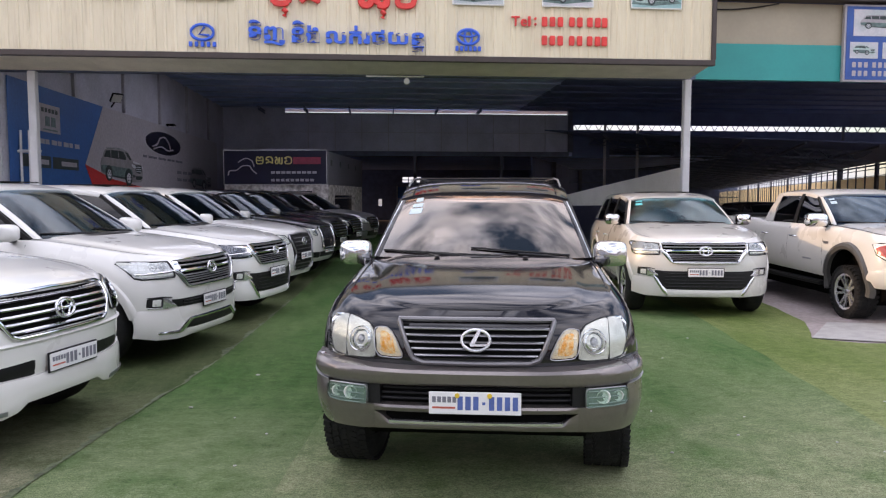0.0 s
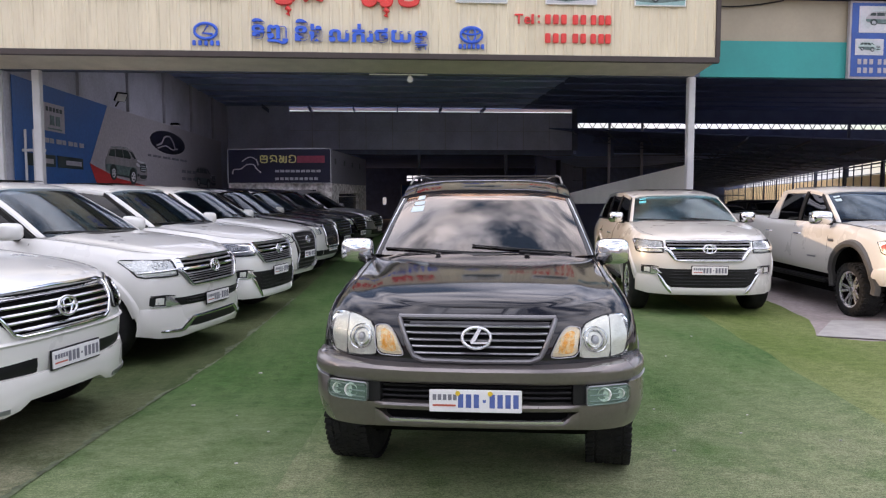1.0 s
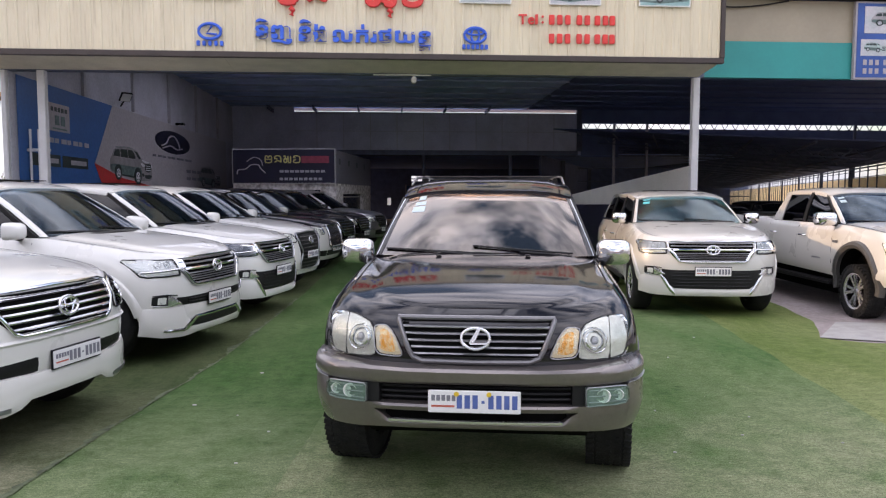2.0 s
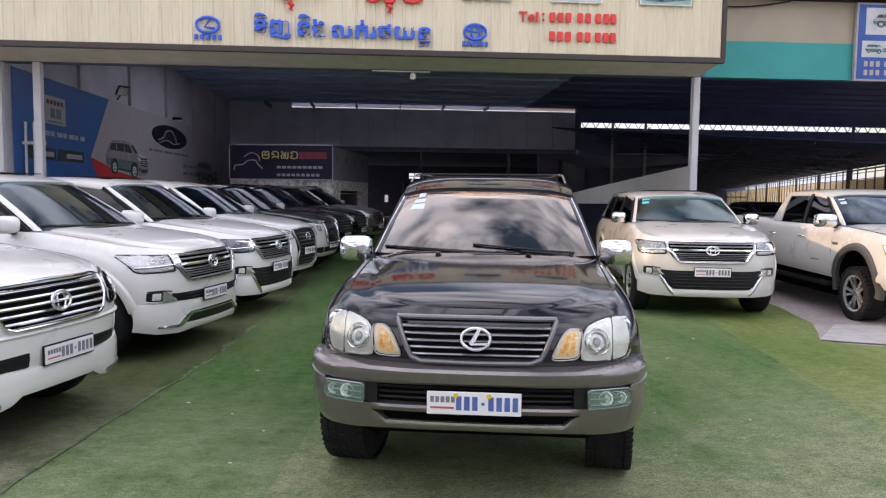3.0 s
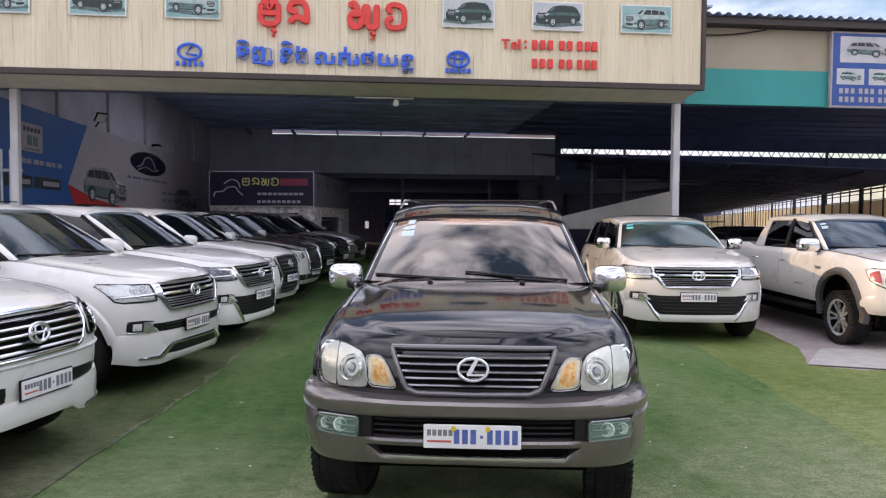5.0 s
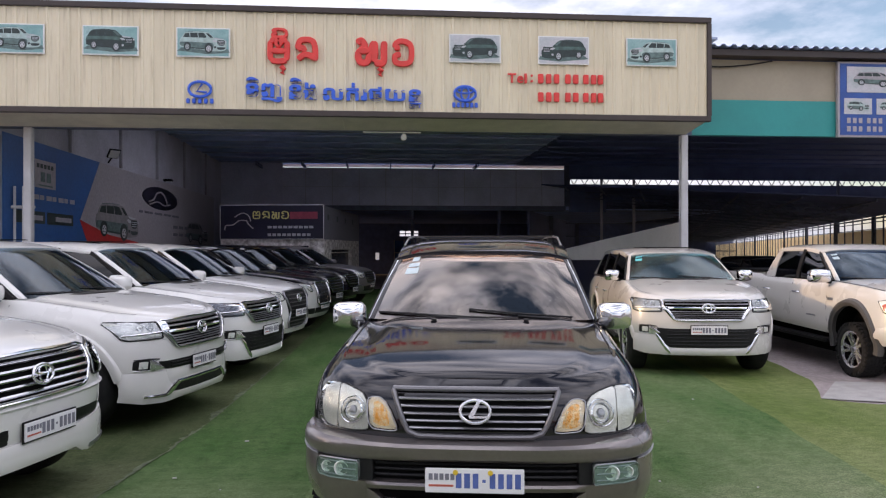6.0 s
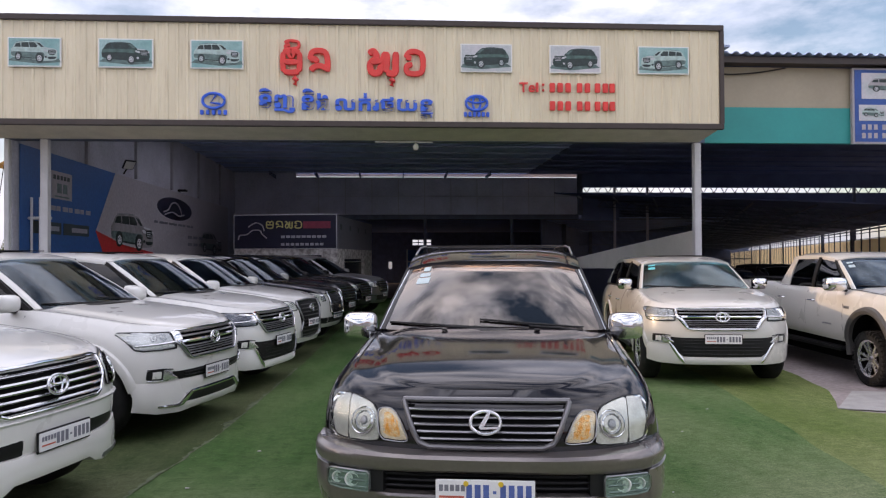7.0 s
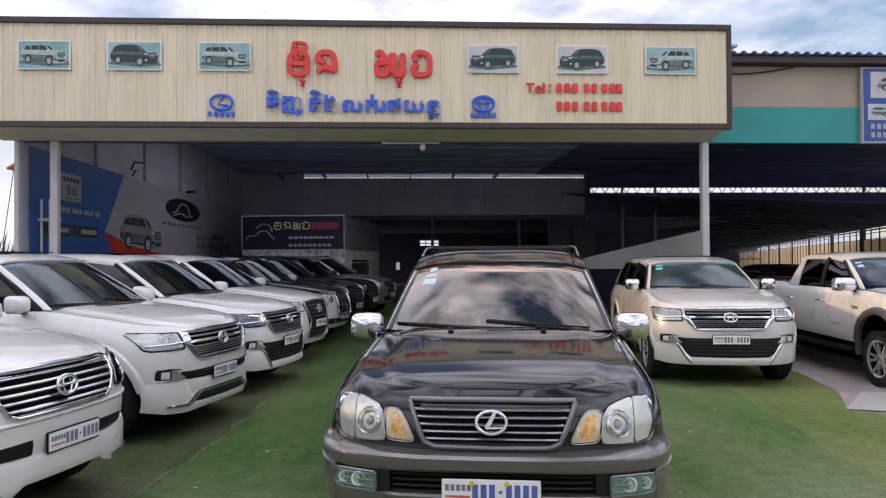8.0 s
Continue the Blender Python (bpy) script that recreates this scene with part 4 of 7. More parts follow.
    put("lower_lip", patch(bs, wide([(0, .496, .511), (.45, .498, .513)]), .005, .03, nz=2, edge=.002), ALLOY, bump, "bright lip")
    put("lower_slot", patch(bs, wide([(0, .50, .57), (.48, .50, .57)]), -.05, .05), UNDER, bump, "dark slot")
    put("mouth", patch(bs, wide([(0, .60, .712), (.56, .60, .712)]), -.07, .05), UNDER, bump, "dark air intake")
    for z in (.627, .655, .683):
        put("intake_bar", patch(bs, wide([(0, z - .006, z + .006), (.51, z - .006, z + .006)]), -.045, .03, nz=2), PLASTIC, bump)
    both("intake_cheek", bs, [(.50, .603, .707), (.565, .603, .707)], -.012, .09, PLASTIC, bump)
    both("bright_line", bs, [(.795, .703, .709), (.86, .711, .717), (.91, .727, .733)], .003, .03, SATIN, bump)
    for mi in (False, True):
        s = -1 if mi else 1
        fst = [(.565, .610, .688), (.575, .604, .700), (.72, .606, .702), (.775, .611, .698), (.79, .630, .682)]
        fl = put("fog_lamp", patch(bs, fst, .002, .03, mi, nz=3, edge=0), FOGBOWL, c, "green-tinted fog lamp")
        o = put("fog_cover", patch(bs, fst, .018, .004, mi, nz=3), FOGLENS, fl)
        o.visible_shadow = False
        loop = [(y, a) for y, a, b in fst] + [(y, b) for y, a, b in reversed(fst)]
        put("fog_rim", Geo().tube([Vector((bs.front(y, z) + .010, s * y, z)) for y, z in loop], .004, 6, close=True), SATIN, fl)
        for ly, lr in ((.655, .034), (.735, .026)):
            g = Geo().lathe([(0, -.008), (lr * .6, -.012), (lr, .0), (lr * 1.1, -.006), (lr * 1.05, -.02)], 20, pose(bs.front(ly, .655) + .013, s * ly, .655), axis="x")
            put("fog_bulb", g, REFLECT, fl)
        for k in range(3):
            z = .622 + k * .031
            put("fog_rib", Geo().tube([Vector((bs.front(y, z) + .004, s * y, z)) for y in (.58, .63, .68, .73, .775)], .004, 6), SATIN, fl)
    number_plate(c, bs, .628, .012)
    mirror(c, h, -.50, .775, 1.285, BLACK, chrome_back=True)
    put("wing_stalk", Geo().tube([(-.40, -.80, 1.15), (-.40, -.805, 1.25)], .007, 6), CHROME, c, "thin chrome stalk")
    # roof rack
    for s in (1, -1):
        pts = [(-1.36, s * .615, 1.755), (-1.48, s * .612, 1.787), (-1.68, s * .618, 1.820), (-1.95, s * .605, 1.836), (-3.1, s * .60, 1.836), (-3.3, s * .60, 1.815), (-3.42, s * .60, 1.78)]
        put("rack_rail", Geo().tube(pts, .0085, 8), SATIN, c, "grey roof rail")
        for x in (-2.3, -2.9):
            put("rack_foot", Geo().box(x - .05, x + .05, s * .60 - .02, s * .60 + .02, 1.765, 1.83), PLASTIC, c, bevel=.006)
    for x in (-1.97, -2.95):
        put("rack_bar", Geo().bar((x, -.60, 1.838), (x, .60, 1.838), .035, .010), DARKGREY, c, bevel=.006)
    # stickers on the screen
    for k, (s, t, wd, hh) in enumerate(((.90, -.80, .055, .05), (.80, -.82, .085, .045), (.68, -.83, .10, .07))):
        p = [[screen(s + ds, (t + dt), .003) for dt in (0, wd / .7)] for ds in (0, hh / .7)]
        put("sticker", Geo().slab(p, [[q + Vector((.0015, 0, 0)) for q in r] for r in p]), STICKER, c, "pale paper sticker")
    seams(c, h, [[(-.62, .48), (-.60, 1.2)], [(-1.72, .46), (-1.72, 1.2)], [(-.60, .5), (-2.4, .5)]])
    handles(c, h, (-1.55, -2.4), 1.05, BLACK)
    for s in (1, -1):
        put("running_board", Geo().box(-2.35, -.5, s * .78, s * .93, .38, .43) if s > 0 else Geo().box(-2.35, -.5, -.93, -.78, .38, .43), TAUPE, c, bevel=.012)
    return c


LC_LEV = [(0, .05, -.10), (.08, .025, -.05), (.2, .01, -.015), (.45, 0, 0), (.62, .004, -.01), (.80, .022, -.03), (.92, .065, -.07), (1, .115, -.12)]


def lc_base(name, label, m, paint, belt=None, glass_front=None, z_drop=.36, group="white off-roaders", r=.40, spokes=5, chrome_mirror=False, roof_z=1.845, seats=None, rim_mat=None, steer=0, crown_paint=None, xt=-1.265):
    """The body of a large rounded off-roader."""
    c = thing(name, label, "car", group, m)
    zt = [(-4.1, 1.20), (-.6, 1.245), (-.4, 1.235), (.2, 1.165), (.6, 1.10), (.9, 1.03)]
    zb = [(-4.1, .52), (-3.2, .40), (-.6, .40), (.35, z_drop + .04), (.9, z_drop)]
    h = Hull(.90, -4.07, .985, .66, .40, zb, zt, LC_LEV, 2.9, .05)
    put("body", cut_wells(h.geo(), paint, h, ((.07, r + .02), (-2.85, r + .02)), .475), paint, c)
    underside(c, h, .23, -3.8, .70)
    for x in (.07, -2.85):
        arch(c, h, x, r + .02, .475, .07, .024, paint, lo=8)
        for y in (.83, -.83):
            wheel(c, x, y, r, .28, steer if x > 0 else 0, .60, spokes, 0, rim_mat, twin=True)
    ghs = glasshouse(c, h, paint, dict(xc=-.52, xt=xt, head_bow=.85, zr=roof_z, xr=-3.60, xd=-3.98, hb=.835, ht=.69, zb=1.24, pillars=(-1.80, -2.75), bow=.17, quarter=.30), glass_front=glass_front, seats=seats, crown_paint=crown_paint)
    screen = ghs[0]
    wipers(c, screen)
    rows = [[Vector((-.52 + .17 * (1 - (t * .82) ** 2) + dx, t * .70, 1.230 + dz + .045 * (1 - t * t))) for dx, dz in ((.11, .0), (.04, .012), (-.03, .01))] for t in [k / 10 - 1 for k in range(21)]]
    put("cowl_grille", Geo().slab(rows, [[p - Vector((0, 0, .03)) for p in q] for q in rows]), PLASTIC, c)
    mirror(c, h, -.72, .90, 1.32, paint, chrome_back=chrome_mirror)
    for s in (1, -1):
        pts = [Vector((x, s * (h.side(x, h.at(zt, x)) * .95), h.at(zt, x) + .004)) for x in (-.52, -.3, 0, .25, .45, .60)]
        put("bonnet_gap", Geo().tube(pts, .0025, 4), DARKGREY, c)
    seams(c, h, [[(-.62, .45), (-.60, 1.2)], [(-1.80, .43), (-1.80, 1.2)], [(-2.75, .75), (-2.72, 1.2)], [(-.60, .47), (-2.35, .47)]])
    handles(c, h, (-1.62, -2.55), 1.03, CHROME)
    for s in (1, -1):
        b0, b1 = (.82, .995) if s > 0 else (-.995, -.82)
        put("running_board", Geo().box(-2.3, -.52, b0, b1, .36, .41), PLASTIC, c, bevel=.015)
    return c, h, ghs


def rails(c, z=1.845):
    for s in (1, -1):
        pts = [(-1.55, s * .62, z - .02), (-1.68, s * .62, z + .035), (-1.9, s * .62, z + .05), (-3.2, s * .62, z + .05), (-3.42, s * .62, z + .03), (-3.5, s * .62, z - .03)]
        put("roof_bar", Geo().tube(pts, .02, 8), SATIN, c, "silver roof rail")


def grille_frame(parent, h, outline, r, off, material, label=""):
    pts = []
    for (y0, z0), (y1, z1) in zip(outline, outline[1:] + outline[:1]):
        for k in range(5):
            y, z = lerp(y0, y1, k / 5), lerp(z0, z1, k / 5)
            pts.append(Vector((h.front(y, z) + off, y, z)))
    return put("grille_frame", Geo().tube(pts, r, 8, close=True), material, parent, label)


def mirrored(points):
    return points + [(-y, z) for y, z in reversed(points) if y > 0]


def skin(h):
    """The front surface carried straight down to a low lip."""
    return Hull(.902, -4.07, .988, .66, .40, [(-5, .26), (2, .26)], h.zt, [(0, .012, -.012), (.1, .0, .0), (.6, .0, .0), (.8, .022, -.03), (1, .115, -.12)], 2.9)


def white_suv_2012(m):
    c, h, gh = lc_base("white_suv", "white off-roader with slatted chrome grille and body-coloured lip", m, WHITE, z_drop=.42)
    rails(c)
    sk = skin(h)
    g = put("grille", patch(h, wide([(0, .80, 1.045), (.44, .80, 1.045), (.52, .88, 1.045), (.54, .98, 1.03)]), .006, .03), UNDER, c, "chrome slatted grille")
    grille_frame(g, h, mirrored([(0, .785), (.40, .788), (.455, .81), (.53, .93), (.56, 1.045), (.50, 1.06), (0, 1.07)]), .012, .018, CHROME)
    for k in range(5):
        z = 1.02 - k * .048
        wd = np.interp(z, [.80, 1.0], [.46, .535])
        put("grille_bar", patch(h, wide([(0, z - .010, z + .010), (wd, z - .010, z + .010)]), .026, .03, nz=2, edge=.008), DULLCHROME, g)
    oval_emblem(g, h.front(0, .93) + .045, .93, .088, .062, False, -10)
    headlamp("headlamp", h, [(.57, .84, .93), (.60, .83, 1.03), (.68, .83, 1.05), (.80, .85, 1.06), (.88, .88, 1.07), (.915, .93, 1.06)], c, lens_y=(.68, .80), lens_z=.945, lens_r=.05)
    put("bumper_crease", patch(h, wide([(0, .735, .765), (.7, .735, .765), (.93, .75, .77)]), .016, .03, nz=2, edge=.012), WHITE, c)
    for mi in (False, True):
        put("lower_intake", patch(h, [(.27, .535, .625), (.30, .53, .63), (.66, .545, .62), (.68, .555, .61)], .004, .03, mi), PLASTIC, c, "dark intake slot")
    lip = put("lip", patch(sk, wide([(0, .365, .525), (.34, .365, .525), (.42, .32, .53), (.52, .30, .53), (.72, .31, .555), (.88, .325, .565), (.94, .35, .57)]), .002, .12, nz=5, edge=.012), WHITE, c, "white lip spoiler")
    for mi in (False, True):
        put("lip_strip", patch(sk, [(.50, .322, .352), (.84, .336, .362)], .009, .02, mi, nz=2), SATIN, lip, "silver strip lamp")
    number_plate(c, h, .585, .02, pale=True, y=.06)
    return c


def white_suv_2016(m, lip=1, paint=None, label="", dark_lamps=False, seats=None, stickers=False, steer=0):
    paint = paint or WHITE
    c, h, gh = lc_base("white_suv", label, m, paint, z_drop=.36, glass_front=PALEGLASS if stickers else None, seats=seats, steer=steer, chrome_mirror=stickers, xt=-1.13 if stickers else -1.265, roof_z=1.755 if stickers else 1.845)
    sk = skin(h)
    g = put("grille", patch(h, wide([(0, .775, 1.03), (.43, .775, 1.03), (.53, .90, 1.03), (.56, .97, 1.01)]), .006, .03), UNDER, c, "dark grille with chrome bands")
    for z, t in ((1.026, .011), (.932, .014), (.885, .006), (.862, .006), (.838, .006), (.814, .006), (.982, .008)):
        wd = np.interp(z, [.775, 1.0], [.43, .55])
        put("grille_bar", patch(h, wide([(0, z - t, z + t), (wd, z - t, z + t)]), .026, .03, nz=2, edge=.008), CHROME if t > .012 else SATIN, g)
    put("grille_base", patch(h, wide([(0, .772, .79), (.42, .772, .79)]), .02, .03, nz=2), SATIN, g)
    both("grille_cheek", h, [(.425, .770, .785), (.455, .775, .835), (.50, .820, .905), (.55, .885, .938), (.59, .926, .940)], .028, .04, CHROME if stickers else SATIN, g, "dark chrome cheek", edge=.008)
    grille_frame(g, h, mirrored([(0, .768), (.42, .771), (.455, .79), (.515, .875), (.575, .945), (.585, 1.03), (.55, 1.042), (0, 1.046)]), .009, .026, CHROME, "thin chrome surround")
    if not stickers:
        both("grille_block", h, [(.505, .955, 1.028), (.55, .953, 1.032), (.598, .953, 1.034)], .034, .04, CHROME, g, "polished block beside the grille", edge=.006)
    oval_emblem(g, h.front(0, .93) + .045, .93, .085, .060, False, -8)
    headlamp("headlamp", h, [(.60, .885, .94), (.605, .88, 1.03), (.75, .875, 1.035), (.88, .875, 1.045), (.915, .89, 1.045), (.925, .93, 1.03)], c, lens_y=(.695, .775), lens_z=.988, lens_r=.028, cover=SMOKE if dark_lamps else None, bowl=BRIGHT if stickers or dark_lamps else CLEARBOWL)
    both("lamp_step", h, [(.608, .895, .925), (.80, .892, .918), (.89, .896, .915)], .009, .014, REFLECT, c, "lower lamp chamber")
    both("lamp_strip", h, [(.52, .938, .950), (.61, .934, .947), (.80, .926, .938), (.905, .920, .931)], .030, .03, ALLOY, c, "light strip", edge=.003)
    # mouth, fog lamps, chrome blades
    if lip == 1:
        put("mouth", patch(sk, wide([(0, .40, .655), (.50, .405, .655), (.60, .48, .66), (.66, .58, .665)]), .004, .05), PLASTIC, c, "dark air intake")
    else:
        put("mouth", patch(h, wide([(0, .565, .655), (.58, .575, .655), (.66, .61, .66)]), .004, .03), PLASTIC, c, "dark air intake")
    for z in (.44, .485, .53, .575, .62) if lip == 1 else (.60, .63):
        put("intake_bar", patch(sk, wide([(0, z - .007, z + .007), (.53, z - .007, z + .007)]), .014, .02, nz=2), PLASTIC, c)
    both("fog_surround", h, [(.735, .592, .680), (.76, .590, .690), (.85, .596, .686), (.868, .606, .680)], .008, .02, PLASTIC, c, "fog lamp housing")
    both("fog_lamp", h, [(.765, .606, .672), (.79, .606, .674), (.83, .608, .672)], .013, .012, REFLECT, c, "small clear fog lamp")
    both("fog_brow", h, [(.66, .678, .688), (.75, .690, .700), (.865, .688, .697)], .012, .02, PLASTIC, c)
    both("chrome_blade", h, [(.615, .592, .600), (.66, .590, .635), (.70, .588, .668), (.735, .587, .688), (.752, .588, .690)], .022, .03, ALLOY, c, "bright blade beside the fog lamp", edge=.005)
    both("fog_sill", h, [(.70, .578, .588), (.86, .586, .594)], .014, .02, ALLOY, c)
    if lip == 1:
        both("chrome_leg", sk, [(.490, .318, .330), (.51, .322, .385), (.56, .372, .450), (.62, .468, .545), (.672, .560, .598)], .020, .04, CHROME, c, "chrome blade", edge=.008)
        put("lip", patch(sk, wide([(0, .30, .405), (.50, .30, .405), (.56, .30, .46), (.64, .305, .56), (.80, .31, .565), (.94, .34, .57)]), .002, .12, nz=4, edge=.012), paint, c, "body-coloured lip")
    else:
        put("lip", patch(sk, wide([(0, .27, .35), (.40, .27, .36), (.50, .26, .42), (.58, .255, .56), (.80, .27, .565), (.94, .31, .57)]), .002, .14, nz=4, edge=.012), paint, c, "body-coloured lip")
        put("lip_band", patch(sk, wide([(0, .44, .56), (.45, .44, .565), (.58, .40, .57)]), .003, .10, nz=3, edge=.01), paint, c)
        put("lip_trim", patch(sk, wide([(0, .425, .455), (.40, .425, .455), (.44, .40, .45), (.54, .325, .39), (.60, .315, .345), (.80, .33, .352)]), .014, .03, nz=2, edge=.006), CHROME, c, "silver lip trim")
        put("lower_mesh", patch(sk, wide([(0, .345, .43), (.40, .345, .43), (.50, .35, .37)]), .006, .03), PLASTIC, c, "black mesh")
    number_plate(c, h, .64 if lip == 1 else .60, .03, pale=True)
    if stickers:
        screen = gh[0]
        for s0, hh in ((.86, .05), (.72, .09)):
            p = [[screen(s0 + ds, t, .004) for t in (-.86, -.72)] for ds in (0, hh)]
            put("sticker", Geo().slab(p, [[q + Vector((.0015, 0, 0)) for q in r] for r in p]), STICKER2, c, "teal sticker")
    top = 1.755 if stickers else 1.845
    put("sunroof", Geo().box(-2.1, -1.5, -.42, .42, top - .007, top + .003), PLASTIC, c, bevel=.003)
    return c


# warm cloud reflection put into the sheen, strengthened by the flat base
WSGLASS = glass_mat("warm_gloss_windshield", (0.70, 0.64, 0.60), 1.55, base=0.12, sheen=(0.95, 0.87, 0.80))
CLEARBOWL = mat("clear_lamp_bowl", (0.68, 0.69, 0.71), 0.24, 0.6, 0.2, 30, bump=0.4, bscale=40, fine=0.03)
BRIGHT = mat("bright_lamp_bowl", (0.46, 0.48, 0.50), 0.26, 0.6, 0.2, 30, bump=0.4, bscale=40, fine=0.03)
PALEGLASS = glass_mat("pale_green_windshield", (0.50, 0.60, 0.60), 1.5, rough=0.12, base=0.06, sheen=(0.80, 0.92, 0.95))
SMOKE = glass_mat("smoked_lamp_cover", (0.62, 0.63, 0.66), 1.35)


def spindle_suv(m):
    c, h, gh = lc_base("white_suv", "white luxury off-roader with tall black spindle grille", m, WHITE, z_drop=.36, crown_paint=None)
    g = put("grille", patch(h, wide([(0, .42, 1.03), (.30, .42, 1.03), (.36, .50, 1.03), (.40, .62, 1.02), (.46, .90, 1.01), (.47, .95, 1.0)]), .008, .03, nz=6), PLASTIC, c, "black spindle grille")
    grille_frame(g, h, mirrored([(0, .40), (.34, .40), (.44, .52), (.37, .72), (.47, .95), (.45, 1.03), (0, 1.045)]), .014, .022, SATIN)
    for k in range(9):
        z = .46 + k * .063
        put("grille_bar", patch(h, wide([(0, z - .008, z + .008), (.35, z - .008, z + .008)]), .02, .02, nz=2), DARKGREY, g)
    oval_emblem(g, h.front(0, .93) + .045, .90, .085, .062, True, -8)
    headlamp("headlamp", h, [(.50, .90, .96), (.55, .88, 1.02), (.75, .89, 1.045), (.88, .93, 1.055), (.915, .97, 1.05)], c, lens_y=(.62, .72, .82), lens_z=.965, lens_r=.036)
    both("fog_slot", h, [(.58, .50, .56), (.60, .48, .62), (.85, .52, .66), (.90, .56, .63)], .006, .03, PLASTIC, c, "dark side intake")
    put("lip", patch(h, wide([(0, .33, .40), (.5, .33, .42), (.8, .35, .46), (.95, .40, .48)]), .045, .14, nz=4, edge=.012), WHITE, c, "white lip")
    number_plate(c, h, .66, .035, pale=True)
    return c


def two_tone(c, z, material):
    """Paints a vehicle's bonnet and shoulders above z in a second colour."""
    me = [o for o in c.children if o.name.startswith("body")][0].data
    me.materials.append(material)
    k = len(me.materials) - 1
    for p in me.polygons:
        if p.center.z > z and p.normal.z > .35:
            p.material_index = k


def square_suv(m, paint, label, name="white_suv", group="white off-roaders"):
    """An upright luxury car with a square chrome grille."""
    c, h, gh = lc_base(name, label, m, paint, z_drop=.34, group=group, crown_paint=BLACK)
    two_tone(c, 1.03, BLACK)
    g = put("grille", patch(h, wide([(0, .62, 1.03), (.30, .62, 1.03), (.33, .66, 1.02)]), .03, .05, nz=4), PLASTIC, c, "square chrome grille")
    grille_frame(g, h, mirrored([(0, .61), (.33, .61), (.35, .65), (.35, 1.03), (.32, 1.055), (0, 1.06)]), .018, .04, CHROME)
    for k in range(-6, 7):
        y = k * .05
        put("grille_bar", patch(h, [(y - .008, .63, 1.03), (y + .008, .63, 1.03)], .045, .02, nz=3), CHROME, g)
    headlamp("headlamp", h, [(.48, .90, 1.0), (.50, .885, 1.02), (.80, .885, 1.02), (.86, .90, 1.0)], c, lens_y=(.58, .74), lens_z=.955, lens_r=.045)
    both("lower_intake", h, [(.42, .44, .54), (.45, .43, .55), (.82, .45, .55), (.86, .47, .53)], .006, .03, PLASTIC, c, "dark intake slot")
    put("mouth", patch(h, wide([(0, .44, .55), (.40, .44, .55)]), .006, .03), PLASTIC, c)
    number_plate(c, h, .58, .03, pale=True)
    return c


def dark_suv(m, label, paint=None, name="black_suv", group="black cars in the hall"):
    c, h, gh = lc_base(name, label, m, paint or BLACK, z_drop=.36, group=group)
    g = put("grille", patch(h, wide([(0, .72, 1.02), (.40, .72, 1.02), (.50, .90, 1.02)]), .008, .03, nz=3), PLASTIC, c, "dark grille")
    grille_frame(g, h, mirrored([(0, .71), (.40, .71), (.52, .92), (.54, 1.03), (0, 1.04)]), .014, .018, CHROME)
    for k in range(4):
        z = .98 - k * .065
        put("grille_bar", patch(h, wide([(0, z - .012, z + .012), (.42, z - .012, z + .012)]), .022, .02, nz=2), CHROME, g)
    headlamp("headlamp", h, [(.56, .88, .96), (.60, .86, 1.02), (.80, .87, 1.04), (.90, .92, 1.05)], c, lens_y=(.68, .80), lens_z=.95, lens_r=.045)
    put("mouth", patch(h, wide([(0, .45, .62), (.60, .47, .62)]), .006, .03), PLASTIC, c, "dark air intake")
    both("chrome_strip", h, [(.55, .60, .625), (.90, .62, .645)], .01, .02, CHROME, c)
    number_plate(c, h, .62, .03, pale=True)
    return c


